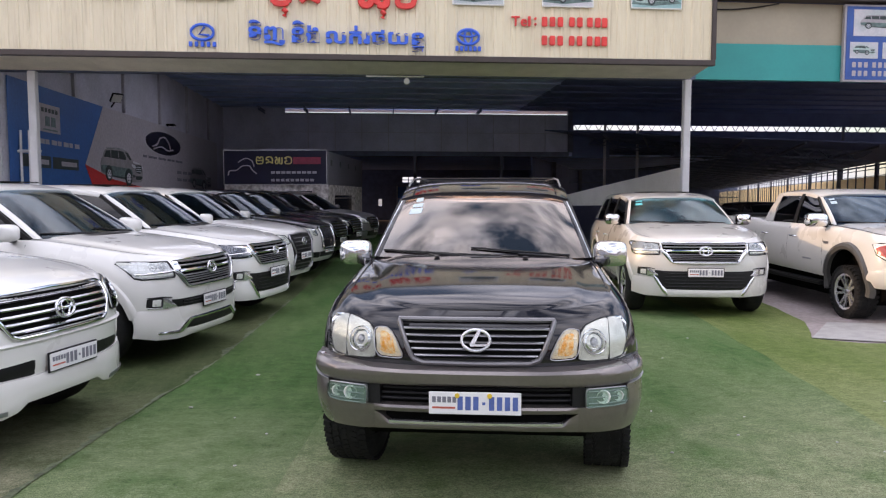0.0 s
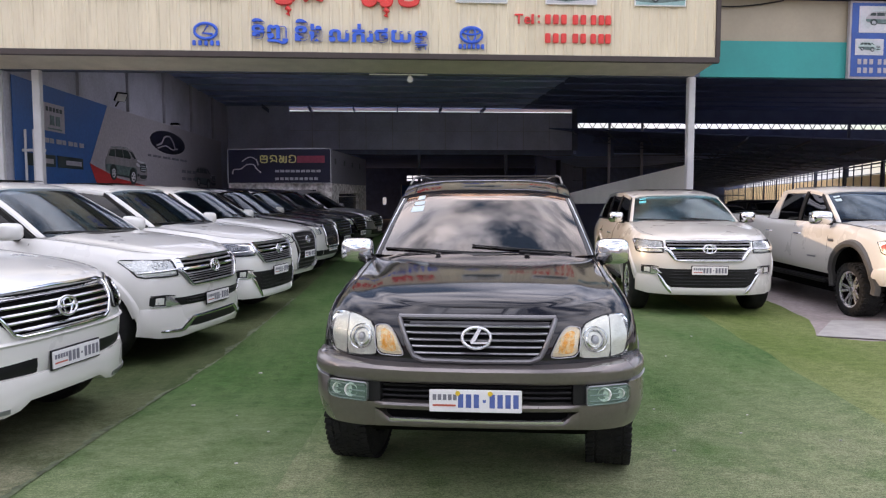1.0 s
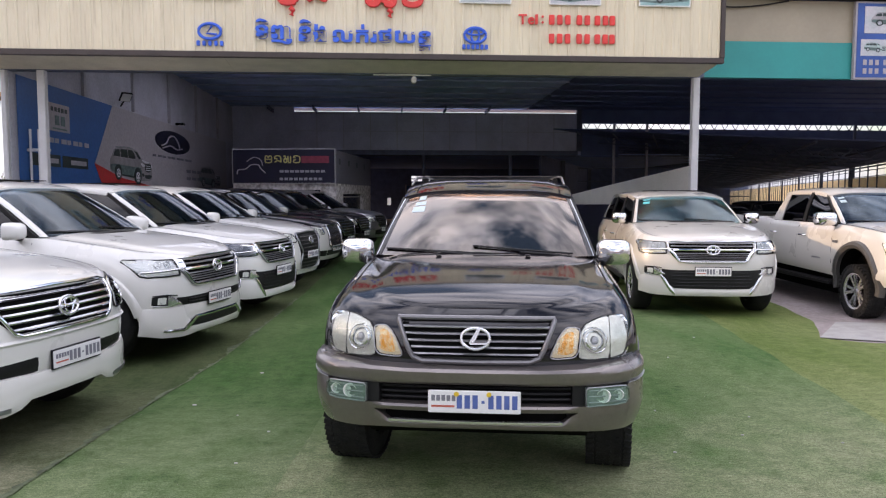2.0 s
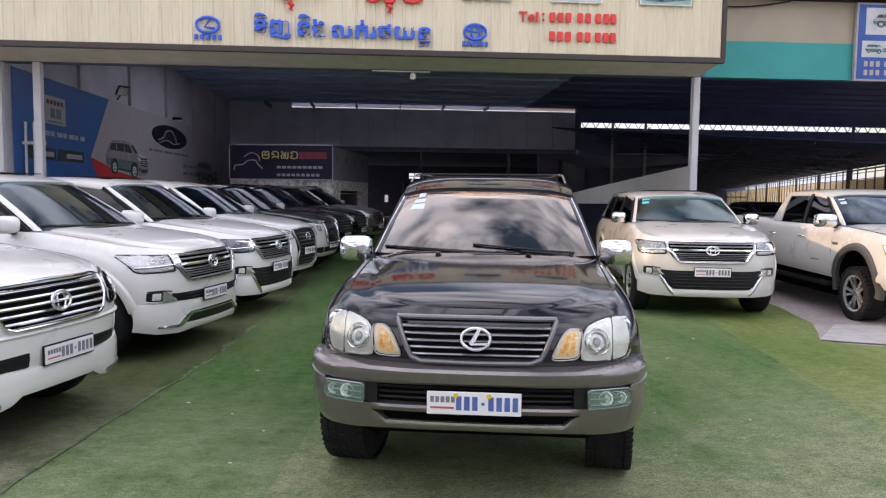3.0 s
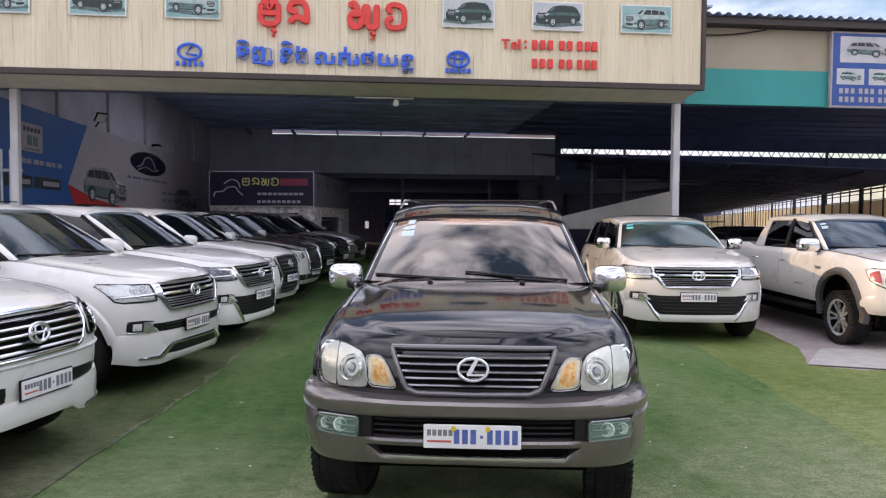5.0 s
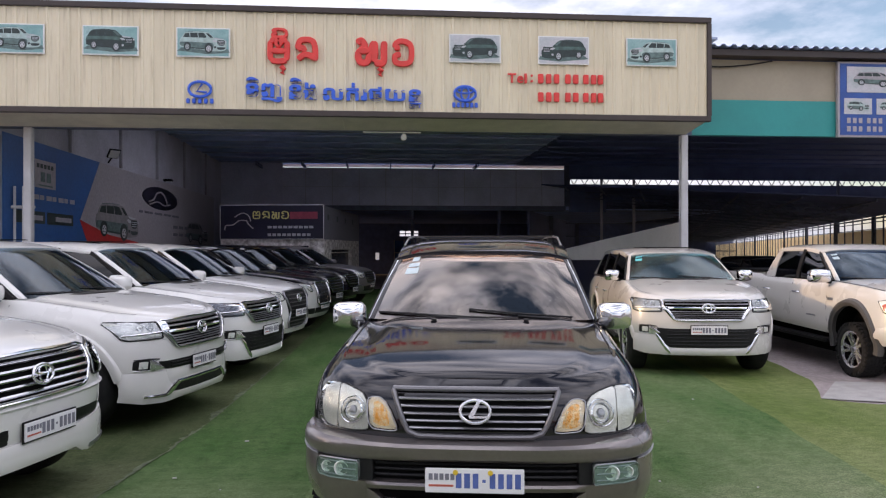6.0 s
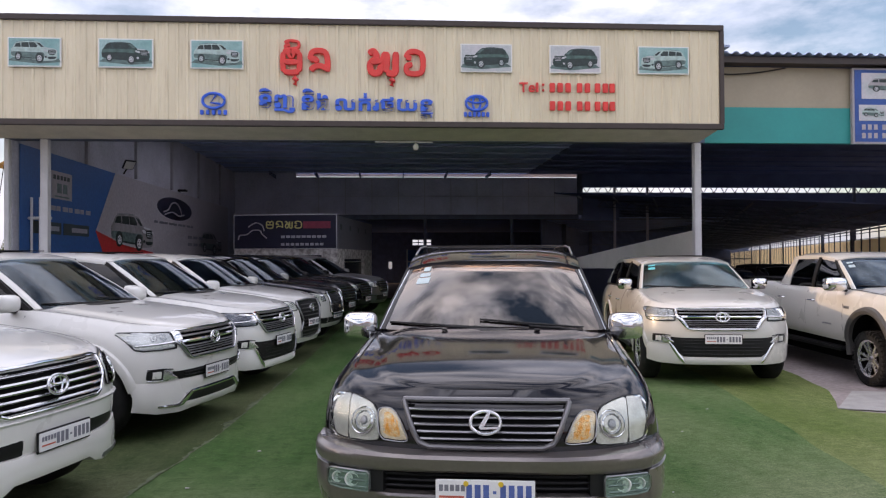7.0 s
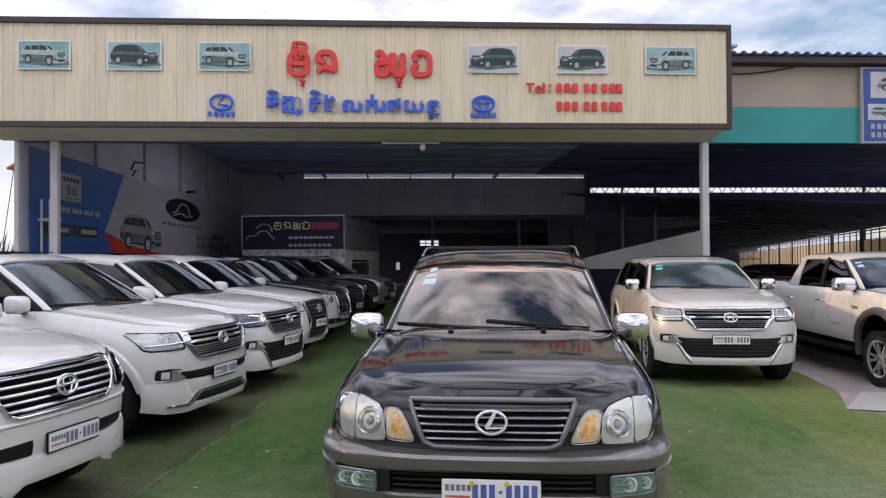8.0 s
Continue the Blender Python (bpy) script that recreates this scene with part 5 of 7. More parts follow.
def pickup(m):
    c = thing("white_pickup", "white double-cab pickup truck with grey arch flares", "pickup truck", m=m)
    zt = [(-4.9, 1.385), (-3.1, 1.385), (-2.98, 1.335), (-.6, 1.335), (-.45, 1.33), (.2, 1.29), (.6, 1.24), (.95, 1.17)]
    zb = [(-4.9, .62), (-.6, .55), (.35, .52), (.95, .50)]
    lev = [(0, .05, -.10), (.1, .02, -.03), (.4, 0, 0), (.62, .006, -.02), (.82, .03, -.05), (.93, .06, -.09), (1, .11, -.15)]
    h = Hull(.98, -4.85, 1.005, .60, .2, zb, zt, lev, 3.2, .05)
    R = .388
    put("body", cut_wells(h.geo(), SUNWHITE, h, ((0, R + .14), (-3.7, R + .14)), .50), SUNWHITE, c)
    underside(c, h, .22, -4.6, .7)
    for x in (0, -3.7):
        arch(c, h, x, R + .14, .50, .095, .05, DARKGREY, "grey plastic arch flare", lo=-16, hi=196)
        for y in (.86, -.86):
            wheel(c, x, y, R, .30, 0, .67, 5, 34, ALLOY, twin=True)
    gh = glasshouse(c, h, SUNWHITE, dict(xc=-.62, xt=-1.32, zr=1.915, xr=-2.75, xd=-2.95, hb=.86, ht=.70, zb=1.335, pillars=(-1.78,), bow=.15, quarter=.34, seat_rows=(-1.75,), belt=PLASTIC), glass_front=DARKSCREEN)
    wipers(c, gh[0])
    mirror(c, h, -.66, .94, 1.42, SUNWHITE, chrome_back=True, big=True)
    for s in (1, -1):
        b = (.86, 1.04) if s > 0 else (-1.04, -.86)
        put("running_board", Geo().box(-2.85, -.62, b[0], b[1], .41, .47), PLASTIC, c, "black running board", bevel=.015)
        y = h.side(-.55, .95)
        for k in range(3):
            put("wing_badge", Geo().box(-.52 - k * .05, -.48 - k * .05, s * (y + .002) - .004, s * (y + .002) + .004, 1.06, 1.10), SATIN, c)
        for k in range(6):
            put("door_badge", Geo().box(-1.02 - k * .045, -.985 - k * .045, s * (h.side(-1, .78) + .002) - .004, s * (h.side(-1, .78) + .002) + .004, .78, .805), SATIN, c)
        pts = [Vector((x, s * (h.side(x, h.at(zt, x)) * .96), h.at(zt, x) + .008)) for x in (-.55, -.3, 0, .3, .5, .64)]
        put("bonnet_gap", Geo().tube(pts, .0035, 4), PLASTIC, c)
    seams(c, h, [[(-.66, .60), (-.66, 1.28)], [(-1.80, .58), (-1.78, 1.28)], [(-2.80, .60), (-2.88, 1.28)], [(-3.02, .62), (-3.02, 1.30)]])
    handles(c, h, (-1.58, -2.62), 1.13, CHROME)
    g = put("grille", patch(h, wide([(0, .86, 1.14), (.46, .86, 1.14), (.52, .92, 1.12)]), .008, .03, nz=3), PLASTIC, c, "dark grille")
    grille_frame(g, h, mirrored([(0, .84), (.47, .84), (.56, .95), (.56, 1.13), (0, 1.17)]), .03, .02, CHROME)
    for z in (.93, 1.0, 1.07):
        put("grille_bar", patch(h, wide([(0, z - .014, z + .014), (.50, z - .014, z + .014)]), .022, .02, nz=2), CHROME, g)
    headlamp("headlamp", h, [(.60, .86, .98), (.64, .84, 1.10), (.78, .86, 1.13), (.90, .92, 1.14), (.955, .98, 1.12)], c, lens_y=(.76,), lens_z=.98, lens_r=.07)
    both("indicator_lamp", h, [(.86, .94, 1.12), (.91, .97, 1.10), (.94, 1.0, 1.07)], .032, .03, REDLAMP, c, "orange corner lamp")
    put("bumper", patch(h, wide([(0, .52, .80), (.6, .52, .80), (.9, .56, .78), (.985, .62, .76)]), .05, .14, nz=4, edge=.015), SUNWHITE, c)
    for mi in (False, True):
        s = -1 if mi else 1
        put("fog_lamp", Geo().lathe([(0, .01), (.05, .004), (.062, .012), (.075, .006), (.08, -.02)], 22, pose(h.front(.76, .67) + .045, s * .76, .67), axis="x"), CHROME, c, "round fog lamp")
    # load bed cover and cab back
    put("bed_cover", Geo().box(-4.72, -3.02, -.80, .80, 1.43, 1.445), PLASTIC, c, bevel=.006)
    for s0, hh in ((.84, .05), (.70, .09)):
        p = [[gh[0](s0 + ds, t, .004) for t in (-.88, -.76)] for ds in (0, hh)]
        put("sticker", Geo().slab(p, [[q + Vector((.0015, 0, 0)) for q in r] for r in p]), STICKER, c, "pale sticker")
    return c


# sky-blue reflection put into the sheen colour
DARKSCREEN = glass_mat("dark_windshield_glass", (0.10, 0.13, 0.17), 1.5, rough=0.05, base=0.03, sheen=(0.70, 0.86, 1.0))


# ---- ground ----
structure("ground", Geo().grid([[(x, y, -.012) for x in (-900, -60, -20, 20, 60, 900)] for y in (-900, -60, 0, 60, 200, 900)]), GROUND, "bare grey ground around the halls", smooth=0)
structure("concrete_floor", Geo().grid([[(x, y, -.006) for x in np.linspace(-7.2, 40, 12)] for y in np.linspace(5, 60, 12)]), CONCRETE, "pinkish concrete floor slab", smooth=0)


def turf(name, outline, material, label, z=0.0):
    """A laid sheet with a slightly uneven surface inside an outline given per y: (y, x0, x1)."""
    rows = []
    ys = [o[0] for o in outline]
    n = int((ys[-1] - ys[0]) / .12)
    for i in range(n + 1):
        y = lerp(ys[0], ys[-1], i / n)
        x0, x1 = (float(np.interp(y, ys, [o[k] for o in outline])) for k in (1, 2))
        x0 += .025 * noise.noise(Vector((y * 1.7, 3, 0)))
        x1 += .04 * noise.noise(Vector((y * 1.3, 9, 0)))
        m = 70
        rows.append([(lerp(x0, x1, k / m), y, z + .004 * noise.noise(Vector((lerp(x0, x1, k / m) * 1.5, y * 1.5, 0))) + .003) for k in range(m + 1)])
    return structure(name, Geo().grid(rows), material, label)


turf("turf_main", [(-4, -1.5, 2.13), (5.4, -.55, 3.60), (8.35, -.22, 4.06), (12.8, .24, 4.76), (26, 1.6, 6.4), (33, 2.3, 6.6)], CARPET, "green artificial turf laid over the yard")
turf("turf_left", [(-4, -2.9, -1.45), (5.4, -2.02, -.50), (8.35, -1.66, -.17), (12.8, -1.45, .29), (26, -1.1, 1.65), (33, -.9, 2.35)], CARPET4, "deep green strip of artificial turf", -.003)
turf("turf_right", [(-4, 2.05, 14), (5.4, 3.52, 13), (8.35, 3.98, 12), (8.5, 4.00, 5.7), (8.9, 4.06, 5.10), (10.0, 4.24, 5.66), (12.1, 4.57, 6.1), (12.8, 4.68, 6.3), (26, 6.3, 6.6)], CARPET3, "yellowed strip of artificial turf", -.004)
turf("turf_side", [(-4, -9, -2.1), (5.4, -9, -1.6), (8.35, -7, -1.4), (12.8, -7, -1.2), (33, -7, -.65)], CARPET2, "older worn brownish green turf, darkened for the parked row's shade", -.004)

TORN = mat("worn_turf_backing", (0.130, 0.160, 0.085), 0.9, 0, 0.55, 14, bump=0.4, bscale=90)
PIC_GREY = mat("print_car_shade", (0.14, 0.22, 0.21), 0.45, 0, 0.4, 14)

# frayed places along the seam of the two sheets
rnd = random.Random(8)
rows = []
for i in range(260):
    y = lerp(4.4, 12.6, i / 259)
    x = float(np.interp(y, [-4, 5.4, 8.35, 12.8], [-2.9, -2.02, -1.66, -1.45])) + .025 * noise.noise(Vector((y * 1.7, 3, 0)))
    a = .030 + .10 * noise.noise(Vector((y * 2.1, 1, 0))) + .05 * noise.noise(Vector((y * 13, 2, 0)))
    b = .004 + .03 * noise.noise(Vector((y * 3.3, 7, 0))) + .02 * noise.noise(Vector((y * 19, 5, 0)))
    rows.append([(x - max(a, .002), y, .0035), (x, y, .0080), (x + max(b, .002), y, .0076)])
structure("turf_fray", Geo().grid(rows), TORN, "frayed dusty edge of the turf")

# ---- the fascia and its sign ----
FX0, FX1, FY, FZ0, FZ1 = -7.32, 6.07, 13.90, 4.12, 5.93


def ribbed(x0, x1, z0, z1, y, pitch=.173, d=.016, axis="x"):
    """Ribbed metal sheet standing across y (or lying, axis 'z')."""
    cols = []
    n = int(round((x1 - x0) / pitch))
    for i in range(n):
        a = lerp(x0, x1, i / n)
        p = (x1 - x0) / n
        cols += [(a, 0), (a + p * .62, 0), (a + p * .70, d), (a + p * .92, d)]
    cols.append((x1, 0))
    f = [[(x, y - o, z) for x, o in cols] for z in (z0, z1)]
    b = [[(x, y - o + .012, z) for x, o in cols] for z in (z0, z1)]
    return Geo().slab(f, b)


structure("fascia", ribbed(FX0, FX1, FZ0, FZ1, FY), CREAMTIN, "cream ribbed sheet fascia with rust streaks", smooth=20)
structure("fascia_side", Geo().box(FX1 - .03, FX1, FY + .02, 14.95, FZ0, FZ1), CREAMTIN)
structure("fascia_side.001", Geo().box(FX0, FX0 + .03, FY + .02, 14.95, FZ0, FZ1), CREAMTIN)
structure("trim_top", Geo().box(FX0 - .04, FX1 + .05, FY - .06, FY + .10, FZ1 - .05, FZ1 + .05), BROWN, "dark brown edge trim", bevel=.008)
structure("trim_bottom", Geo().box(FX0 - .04, FX1 + .05, FY - .05, FY + .06, FZ0 - .05, FZ0 + .05), BROWN, "dark brown edge trim", bevel=.008)
structure("trim_end", Geo().box(FX1 - .03, FX1 + .055, FY - .055, FY + .08, FZ0 + .05, FZ1 - .05), BROWN, "dark brown edge trim", bevel=.008)
# soffit sheets
n = 6
for i in range(n):
    a, b = lerp(FX0, FX1, i / n) + .001, lerp(FX0, FX1, (i + 1) / n) - .001
    structure("soffit_panel", Geo().slab([[(a, FY + .05, FZ0 - .03), (b, FY + .05, FZ0 - .03)], [(a, 14.88, 3.99), (b, 14.88, 3.99)]],
                                         [[(a, FY + .05, FZ0 - .01), (b, FY + .05, FZ0 - .01)], [(a, 14.88, 4.01), (b, 14.88, 4.01)]]), SOFFIT, "pale soffit sheet under the fascia", smooth=0)
structure("header_beam", Geo().box(-7.1, 6.2, 14.88, 15.10, 3.98, 4.4), STEELD)


def car_print(P, layer, paint):
    """A car seen from its front quarter, printed in flat colours; P maps unit points, layer draws one shape."""
    dark = paint is PIC_GREEN
    shade, glint, trim = (PIC_DARK, PIC_PALE, PIC_PALE) if dark else (PIC_GREY, PIC_PALE, PIC_DARK)

    def shape(name, pts, level, material, soft=True):
        if soft:
            v = [Vector((a, b, 0)) for a, b in pts + pts[:1]]
            pts = [(p.x, p.y) for p in smooth_line(v, 3)[:-1]]
        layer(name, P(pts), level, material)

    def disc(name, a, b, rx, rz, level, material, n=18):
        layer(name, P([(a + rx * math.cos(t * math.tau / n), b + rz * math.sin(t * math.tau / n)) for t in range(n)]), level, material)

    shape("printed_car", [(-.96, -.36), (-.99, -.05), (-.97, .26), (-.90, .46), (-.82, .76), (-.66, .92), (-.30, .98), (.06, .96), (.24, .88), (.44, .50), (.58, .40), (.86, .32), (.96, .18), (.99, -.10), (.98, -.48), (.88, -.70), (.42, -.76), (.0, -.64), (-.50, -.54), (-.82, -.46)], 0, paint)
    # flank in its own shade, sill, belt line
    shape("printed_shade", [(-.95, -.30), (-.96, .02), (-.60, .04), (.0, .0), (.40, -.04), (.40, -.50), (.0, -.60), (-.50, -.50)], 1, shade)
    shape("printed_flank", [(-.95, .04), (-.92, .32), (-.50, .36), (.10, .36), (.42, .32), (.38, .06), (.0, .08), (-.60, .10)], 2, PIC_MID if dark else paint)
    layer("printed_sill", P([(-.50, -.44), (.06, -.52), (.06, -.60), (-.50, -.52)]), 2, PIC_DARK)
    # panes
    shape("printed_window", [(-.84, .46), (-.76, .78), (-.58, .84), (-.56, .45)], 1, PIC_DARK, False)
    shape("printed_window", [(-.53, .45), (-.54, .85), (-.24, .88), (-.21, .44)], 1, PIC_DARK, False)
    shape("printed_window", [(-.18, .44), (-.21, .88), (.02, .87), (.20, .44)], 1, PIC_DARK, False)
    shape("printed_screen", [(.10, .86), (.24, .82), (.42, .48), (.30, .45)], 1, PIC_GREY if dark else PIC_DARK, False)
    shape("printed_mirror", [(.14, .40), (.14, .54), (.26, .54), (.27, .42)], 3, paint)
    layer("printed_rack", P([(-.74, .93), (-.30, 1.02), (.02, 1.01), (.02, .985), (-.30, .99), (-.74, .90)]), 1, shade)
    # bonnet glint, lamps, grille, bumper
    shape("printed_glint", [(.46, .44), (.62, .40), (.84, .33), (.76, .28), (.52, .32)], 2, glint)
    shape("printed_lamp", [(.40, .18), (.44, .26), (.58, .18), (.60, .06), (.48, .06)], 3, PIC_PALE)
    shape("printed_lamp", [(.92, .20), (.97, .18), (.98, .06), (.93, .06)], 3, PIC_PALE)
    shape("printed_grille", [(.61, .22), (.91, .22), (.92, -.04), (.86, -.22), (.67, -.22), (.60, -.02)], 2, PIC_DARK)
    for z in (-.12, .0, .12):
        layer("printed_bar", P([(.64, z - .018), (.89, z - .018), (.89, z + .022), (.64, z + .022)]), 3, trim if dark else PIC_PALE)
    shape("printed_intake", [(.58, -.40), (.94, -.40), (.88, -.58), (.64, -.60)], 2, PIC_DARK)
    shape("printed_fog", [(.46, -.34), (.54, -.32), (.55, -.46), (.47, -.50)], 2, PIC_PALE if dark else PIC_DARK)
    # wheels
    for a, b, rx, rz in ((-.66, -.40, .13, .36), (.24, -.54, .155, .42)):
        disc("printed_arch", a, b + .05, rx * 1.16, rz * 1.12, 2, PIC_DARK)
        disc("printed_tyre", a, b, rx, rz, 3, PIC_DARK)
        disc("printed_rim", a, b, rx * .64, rz * .64, 4, PIC_PALE)
        for t in range(5):
            u = t * math.tau / 5 + .3
            disc("printed_slot", a + rx * .38 * math.cos(u), b + rz * .38 * math.sin(u), rx * .13, rz * .13, 5, PIC_DARK, 8)


def picture(x0, x1, z0, z1, sky, car, flip=1, i=0):
    p = thing("sign_picture", "framed printed picture of a car on the fascia", "sign", "pictures on the fascia")
    y = FY - .025
    put("frame", Geo().box(x0, x1, y - .03, y, z0, z1), LAMPWHITE, p, "white frame", bevel=.006)
    e = .022
    put("print", Geo().box(x0 + e, x1 - e, y - .033, y - .028, z0 + e, z1 - e), sky, p)
    cx, cz, w, h = (x0 + x1) / 2, (z0 + z1) / 2, (x1 - x0) * .88, (z1 - z0) * .76
    P = lambda pts: [(cx + flip * a * w / 2, cz + b * h / 2 - .005) for a, b in pts]
    put("printed_ground", Geo().poly(P([(-1.1, -.75), (-.9, -.46), (1.05, -.55), (1.12, -.86), (.2, -1.02)]), -.002, 1, pose(0, y - .0330, 0)), PIC_GREY, p)
    car_print(P, lambda nm, pts, lv, mt: put(nm, Geo().poly(pts, -.002, 1, pose(0, y - .0355 - lv * .0025, 0)), mt, p), car)


for i, (a, b, sk, cr, fl) in enumerate(((-6.53, -5.64, PIC_SKY, PIC_PALECAR, 1), (-5.02, -4.09, PIC_SKY, PIC_GREEN, 1), (-3.46, -2.55, PIC_SKY, PIC_PALECAR, 1),
                                        (1.27, 2.20, PIC_PALE, PIC_GREEN, -1), (2.88, 3.82, PIC_PALE, PIC_GREEN, -1), (4.51, 5.46, PIC_SKY, PIC_PALECAR, -1))):
    picture(a, b, 5.06, 5.57, sk, cr, fl, i)


STROKES = (
    (((.12, .92), (.09, .50), (.12, .10)), ((.90, .92), (.91, .50), (.88, .10)), ((.12, .10), (.50, .05), (.88, .10)), ((.12, .90), (.34, .96), (.50, .74), (.66, .96), (.90, .90)), ((.14, .50), (.86, .50))),
    (((.10, .55), (.20, .88), (.50, .96), (.80, .88), (.90, .55), (.90, .06)), ((.10, .55), (.32, .60), (.44, .46)), ((.12, .10), (.34, .28), (.60, .30), (.88, .16))),
    (((.06, .84), (.20, .94), (.30, .72), (.10, .42), (.16, .10), (.38, .10), (.46, .40)), ((.46, .40), (.60, .92)), ((.62, .92), (.64, .50), (.60, .10)), ((.94, .92), (.93, .50), (.90, .08), (.62, .08)), ((.12, .52), (.46, .56))),
    (((.10, .70), (.22, .90), (.50, .96), (.84, .84), (.92, .50), (.84, .14), (.50, .05), (.16, .12), (.14, .36), (.40, .44)), ((.10, .70), (.36, .70))))


def letter_blob(parent, x0, x1, z0, z1, material, kind=0, y=FY - .03, d=.05, name="letter", bold=.27):
    """A raised plain shape standing for a sign character: a few broad rounded strokes."""
    w, h = x1 - x0, z1 - z0
    g, half = Geo(), min(w, h) * bold / 2
    for k, line in enumerate(STROKES[kind % 4]):
        pts = smooth_line([Vector((x0 + a * w, 0, z0 + b * h)) for a, b in line], 6)
        front, back, n = [], [], len(pts)
        for i, p in enumerate(pts):
            t = (pts[min(i + 1, n - 1)] - pts[max(i - 1, 0)]).normalized()
            u = min(i, n - 1 - i) / 2
            s = Vector((-t.z, 0, t.x)) * half * (1 if u >= 1 else .55 + .45 * math.sin(u * math.pi / 2))
            yy = y - d - k * .004 * d / .05
            front.append([p - s + Vector((0, yy + d * .25, 0)), p - s * .8 + Vector((0, yy, 0)), p + s * .8 + Vector((0, yy, 0)), p + s + Vector((0, yy + d * .25, 0))])
            back.append([p + s * q + Vector((0, y, 0)) for q in (-1, -.8, .8, 1)])
        g.slab(front, back)
    return put(name, g, material, parent)


name_sign = thing("shop_sign", "large red raised sign characters on the fascia", "sign")
for k, (a, b, c0, d0) in enumerate(((-1.90, -1.54, 4.99, 5.40), (-1.43, -1.05, 5.01, 5.42), (-.39, .15, 4.99, 5.43), (.26, .63, 4.99, 5.43))):
    letter_blob(name_sign, a, b, c0, d0, REDLETTER, k)
letter_blob(name_sign, -1.86, -1.56, 5.43, 5.58, REDLETTER, 3, bold=.34)
for a in (-1.68, .02):
    put("letter", Geo().tube([(a, FY - .05, 4.93), (a + .05, FY - .05, 4.88), (a + .02, FY - .05, 4.80)], .045, 8), REDLETTER, name_sign)

trade_sign = thing("trade_sign", "blue raised sign lettering on the fascia", "sign")
for word, x0, x1, z0, z1 in (("\u1791\u17b7\u1789", -2.28, -1.66, 4.30, 4.73), ("\u1793\u17b7\u1784", -1.54, -1.06, 4.36, 4.73), ("\u179b\u1780\u17cb\u179a\u1790\u1799\u1793", -.95, .77, 4.35, 4.66), ("\u178f", .56, .77, 4.23, 4.325)):
    me = text_mesh(word, .4, .05, .028)
    xs, zs = [v.co.x for v in me.vertices], [v.co.z for v in me.vertices]
    sx, sz = (x1 - x0) / (max(xs) - min(xs)), (z1 - z0) / (max(zs) - min(zs))
    me.transform(Matrix.Translation(((x0 + x1) / 2, FY - .05, (z0 + z1) / 2)) @ Matrix.Diagonal((sx, 1, sz, 1)) @ Matrix.Translation((-(max(xs) + min(xs)) / 2, 0, -(max(zs) + min(zs)) / 2)))
    put("word", me, BLUELETTER, trade_sign)

for cx, sl in ((-3.065, True), (1.555, False)):
    b = thing("badge_sign", "blue oval badge over a row of bars", "sign", "badges on the fascia")
    ring = [Vector((cx + .19 * math.cos(k * math.tau / 36), FY - .05, 4.505 + .13 * math.sin(k * math.tau / 36))) for k in range(36)]
    put("oval", Geo().tube(ring, .026, 8, close=True), BLUELETTER, b)
    if sl:
        put("stroke", Geo().tube([(cx + .04, FY - .05, 4.60), (cx - .05, FY - .05, 4.47), (cx + .12, FY - .05, 4.45)], .022, 8), BLUELETTER, b)
    else:
        put("stroke", Geo().tube([Vector((cx + .07 * math.cos(k * math.tau / 24), FY - .05, 4.505 + .12 * math.sin(k * math.tau / 24))) for k in range(24)], .020, 8, close=True), BLUELETTER, b)
        put("stroke", Geo().tube([Vector((cx + .15 * math.cos(k * math.tau / 24), FY - .05, 4.56 + .05 * math.sin(k * math.tau / 24))) for k in range(24)], .018, 8, close=True), BLUELETTER, b)
    for k in range(5 if sl else 6):
        n = 5 if sl else 6
        x = cx - .20 + .40 * k / (n - 1)
        put("bar", Geo().box(x - .028, x + .028, FY - .065, FY - .02, 4.26, 4.345), BLUELETTER, b, bevel=.008)

tel = thing("telephone_sign", "red raised word Tel with rows of plain red bars", "sign")
for ch, x0, x1, hh in (("T", 2.33, 2.48, .17), ("e", 2.50, 2.61, .125), ("l", 2.63, 2.675, .17)):
    me = text_mesh(ch, .25, .04, .012)
    xs, zs = [v.co.x for v in me.vertices], [v.co.z for v in me.vertices]
    me.transform(Matrix.Translation(((x0 + x1) / 2, FY - .04, 4.715 + hh / 2)) @ Matrix.Diagonal(((x1 - x0) / (max(xs) - min(xs)), 1, hh / (max(zs) - min(zs)), 1)) @ Matrix.Translation((-(max(xs) + min(xs)) / 2, 0, -(max(zs) + min(zs)) / 2)))
    put("letter", me, REDLETTER, tel)
for z in (4.75, 4.85):
    put("colon_dot", Geo().box(2.745, 2.785, FY - .06, FY - .02, z - .02, z + .02), REDLETTER, tel, bevel=.008)
for z in (4.80, 4.47):
    for k, o in enumerate((0, .145, .29, .50, .645, .83, .975, 1.10)):
        put("bar", Geo().box(2.88 + o, 2.98 + o, FY - .06, FY - .02, z - .085, z + .085), REDLETTER, tel, bevel=.012)

STRIP = mat("dirty_translucent_sheet", (0.55, 0.48, 0.44), 0.7, 0, 0.2, 1.2)
n_t, l_t = STRIP.node_tree.nodes, STRIP.node_tree.links
t_mix, t_tr = n_t.new("ShaderNodeMixShader"), n_t.new("ShaderNodeBsdfTranslucent")
t_tr.inputs[0].default_value = (0.80, 0.68, 0.60, 1)
t_mix.inputs[0].default_value = 0.85
l_t.new(n_t["Principled BSDF"].outputs[0], t_mix.inputs[1])
l_t.new(t_tr.outputs[0], t_mix.inputs[2])
l_t.new(t_mix.outputs[0], n_t["Material Output"].inputs[0])

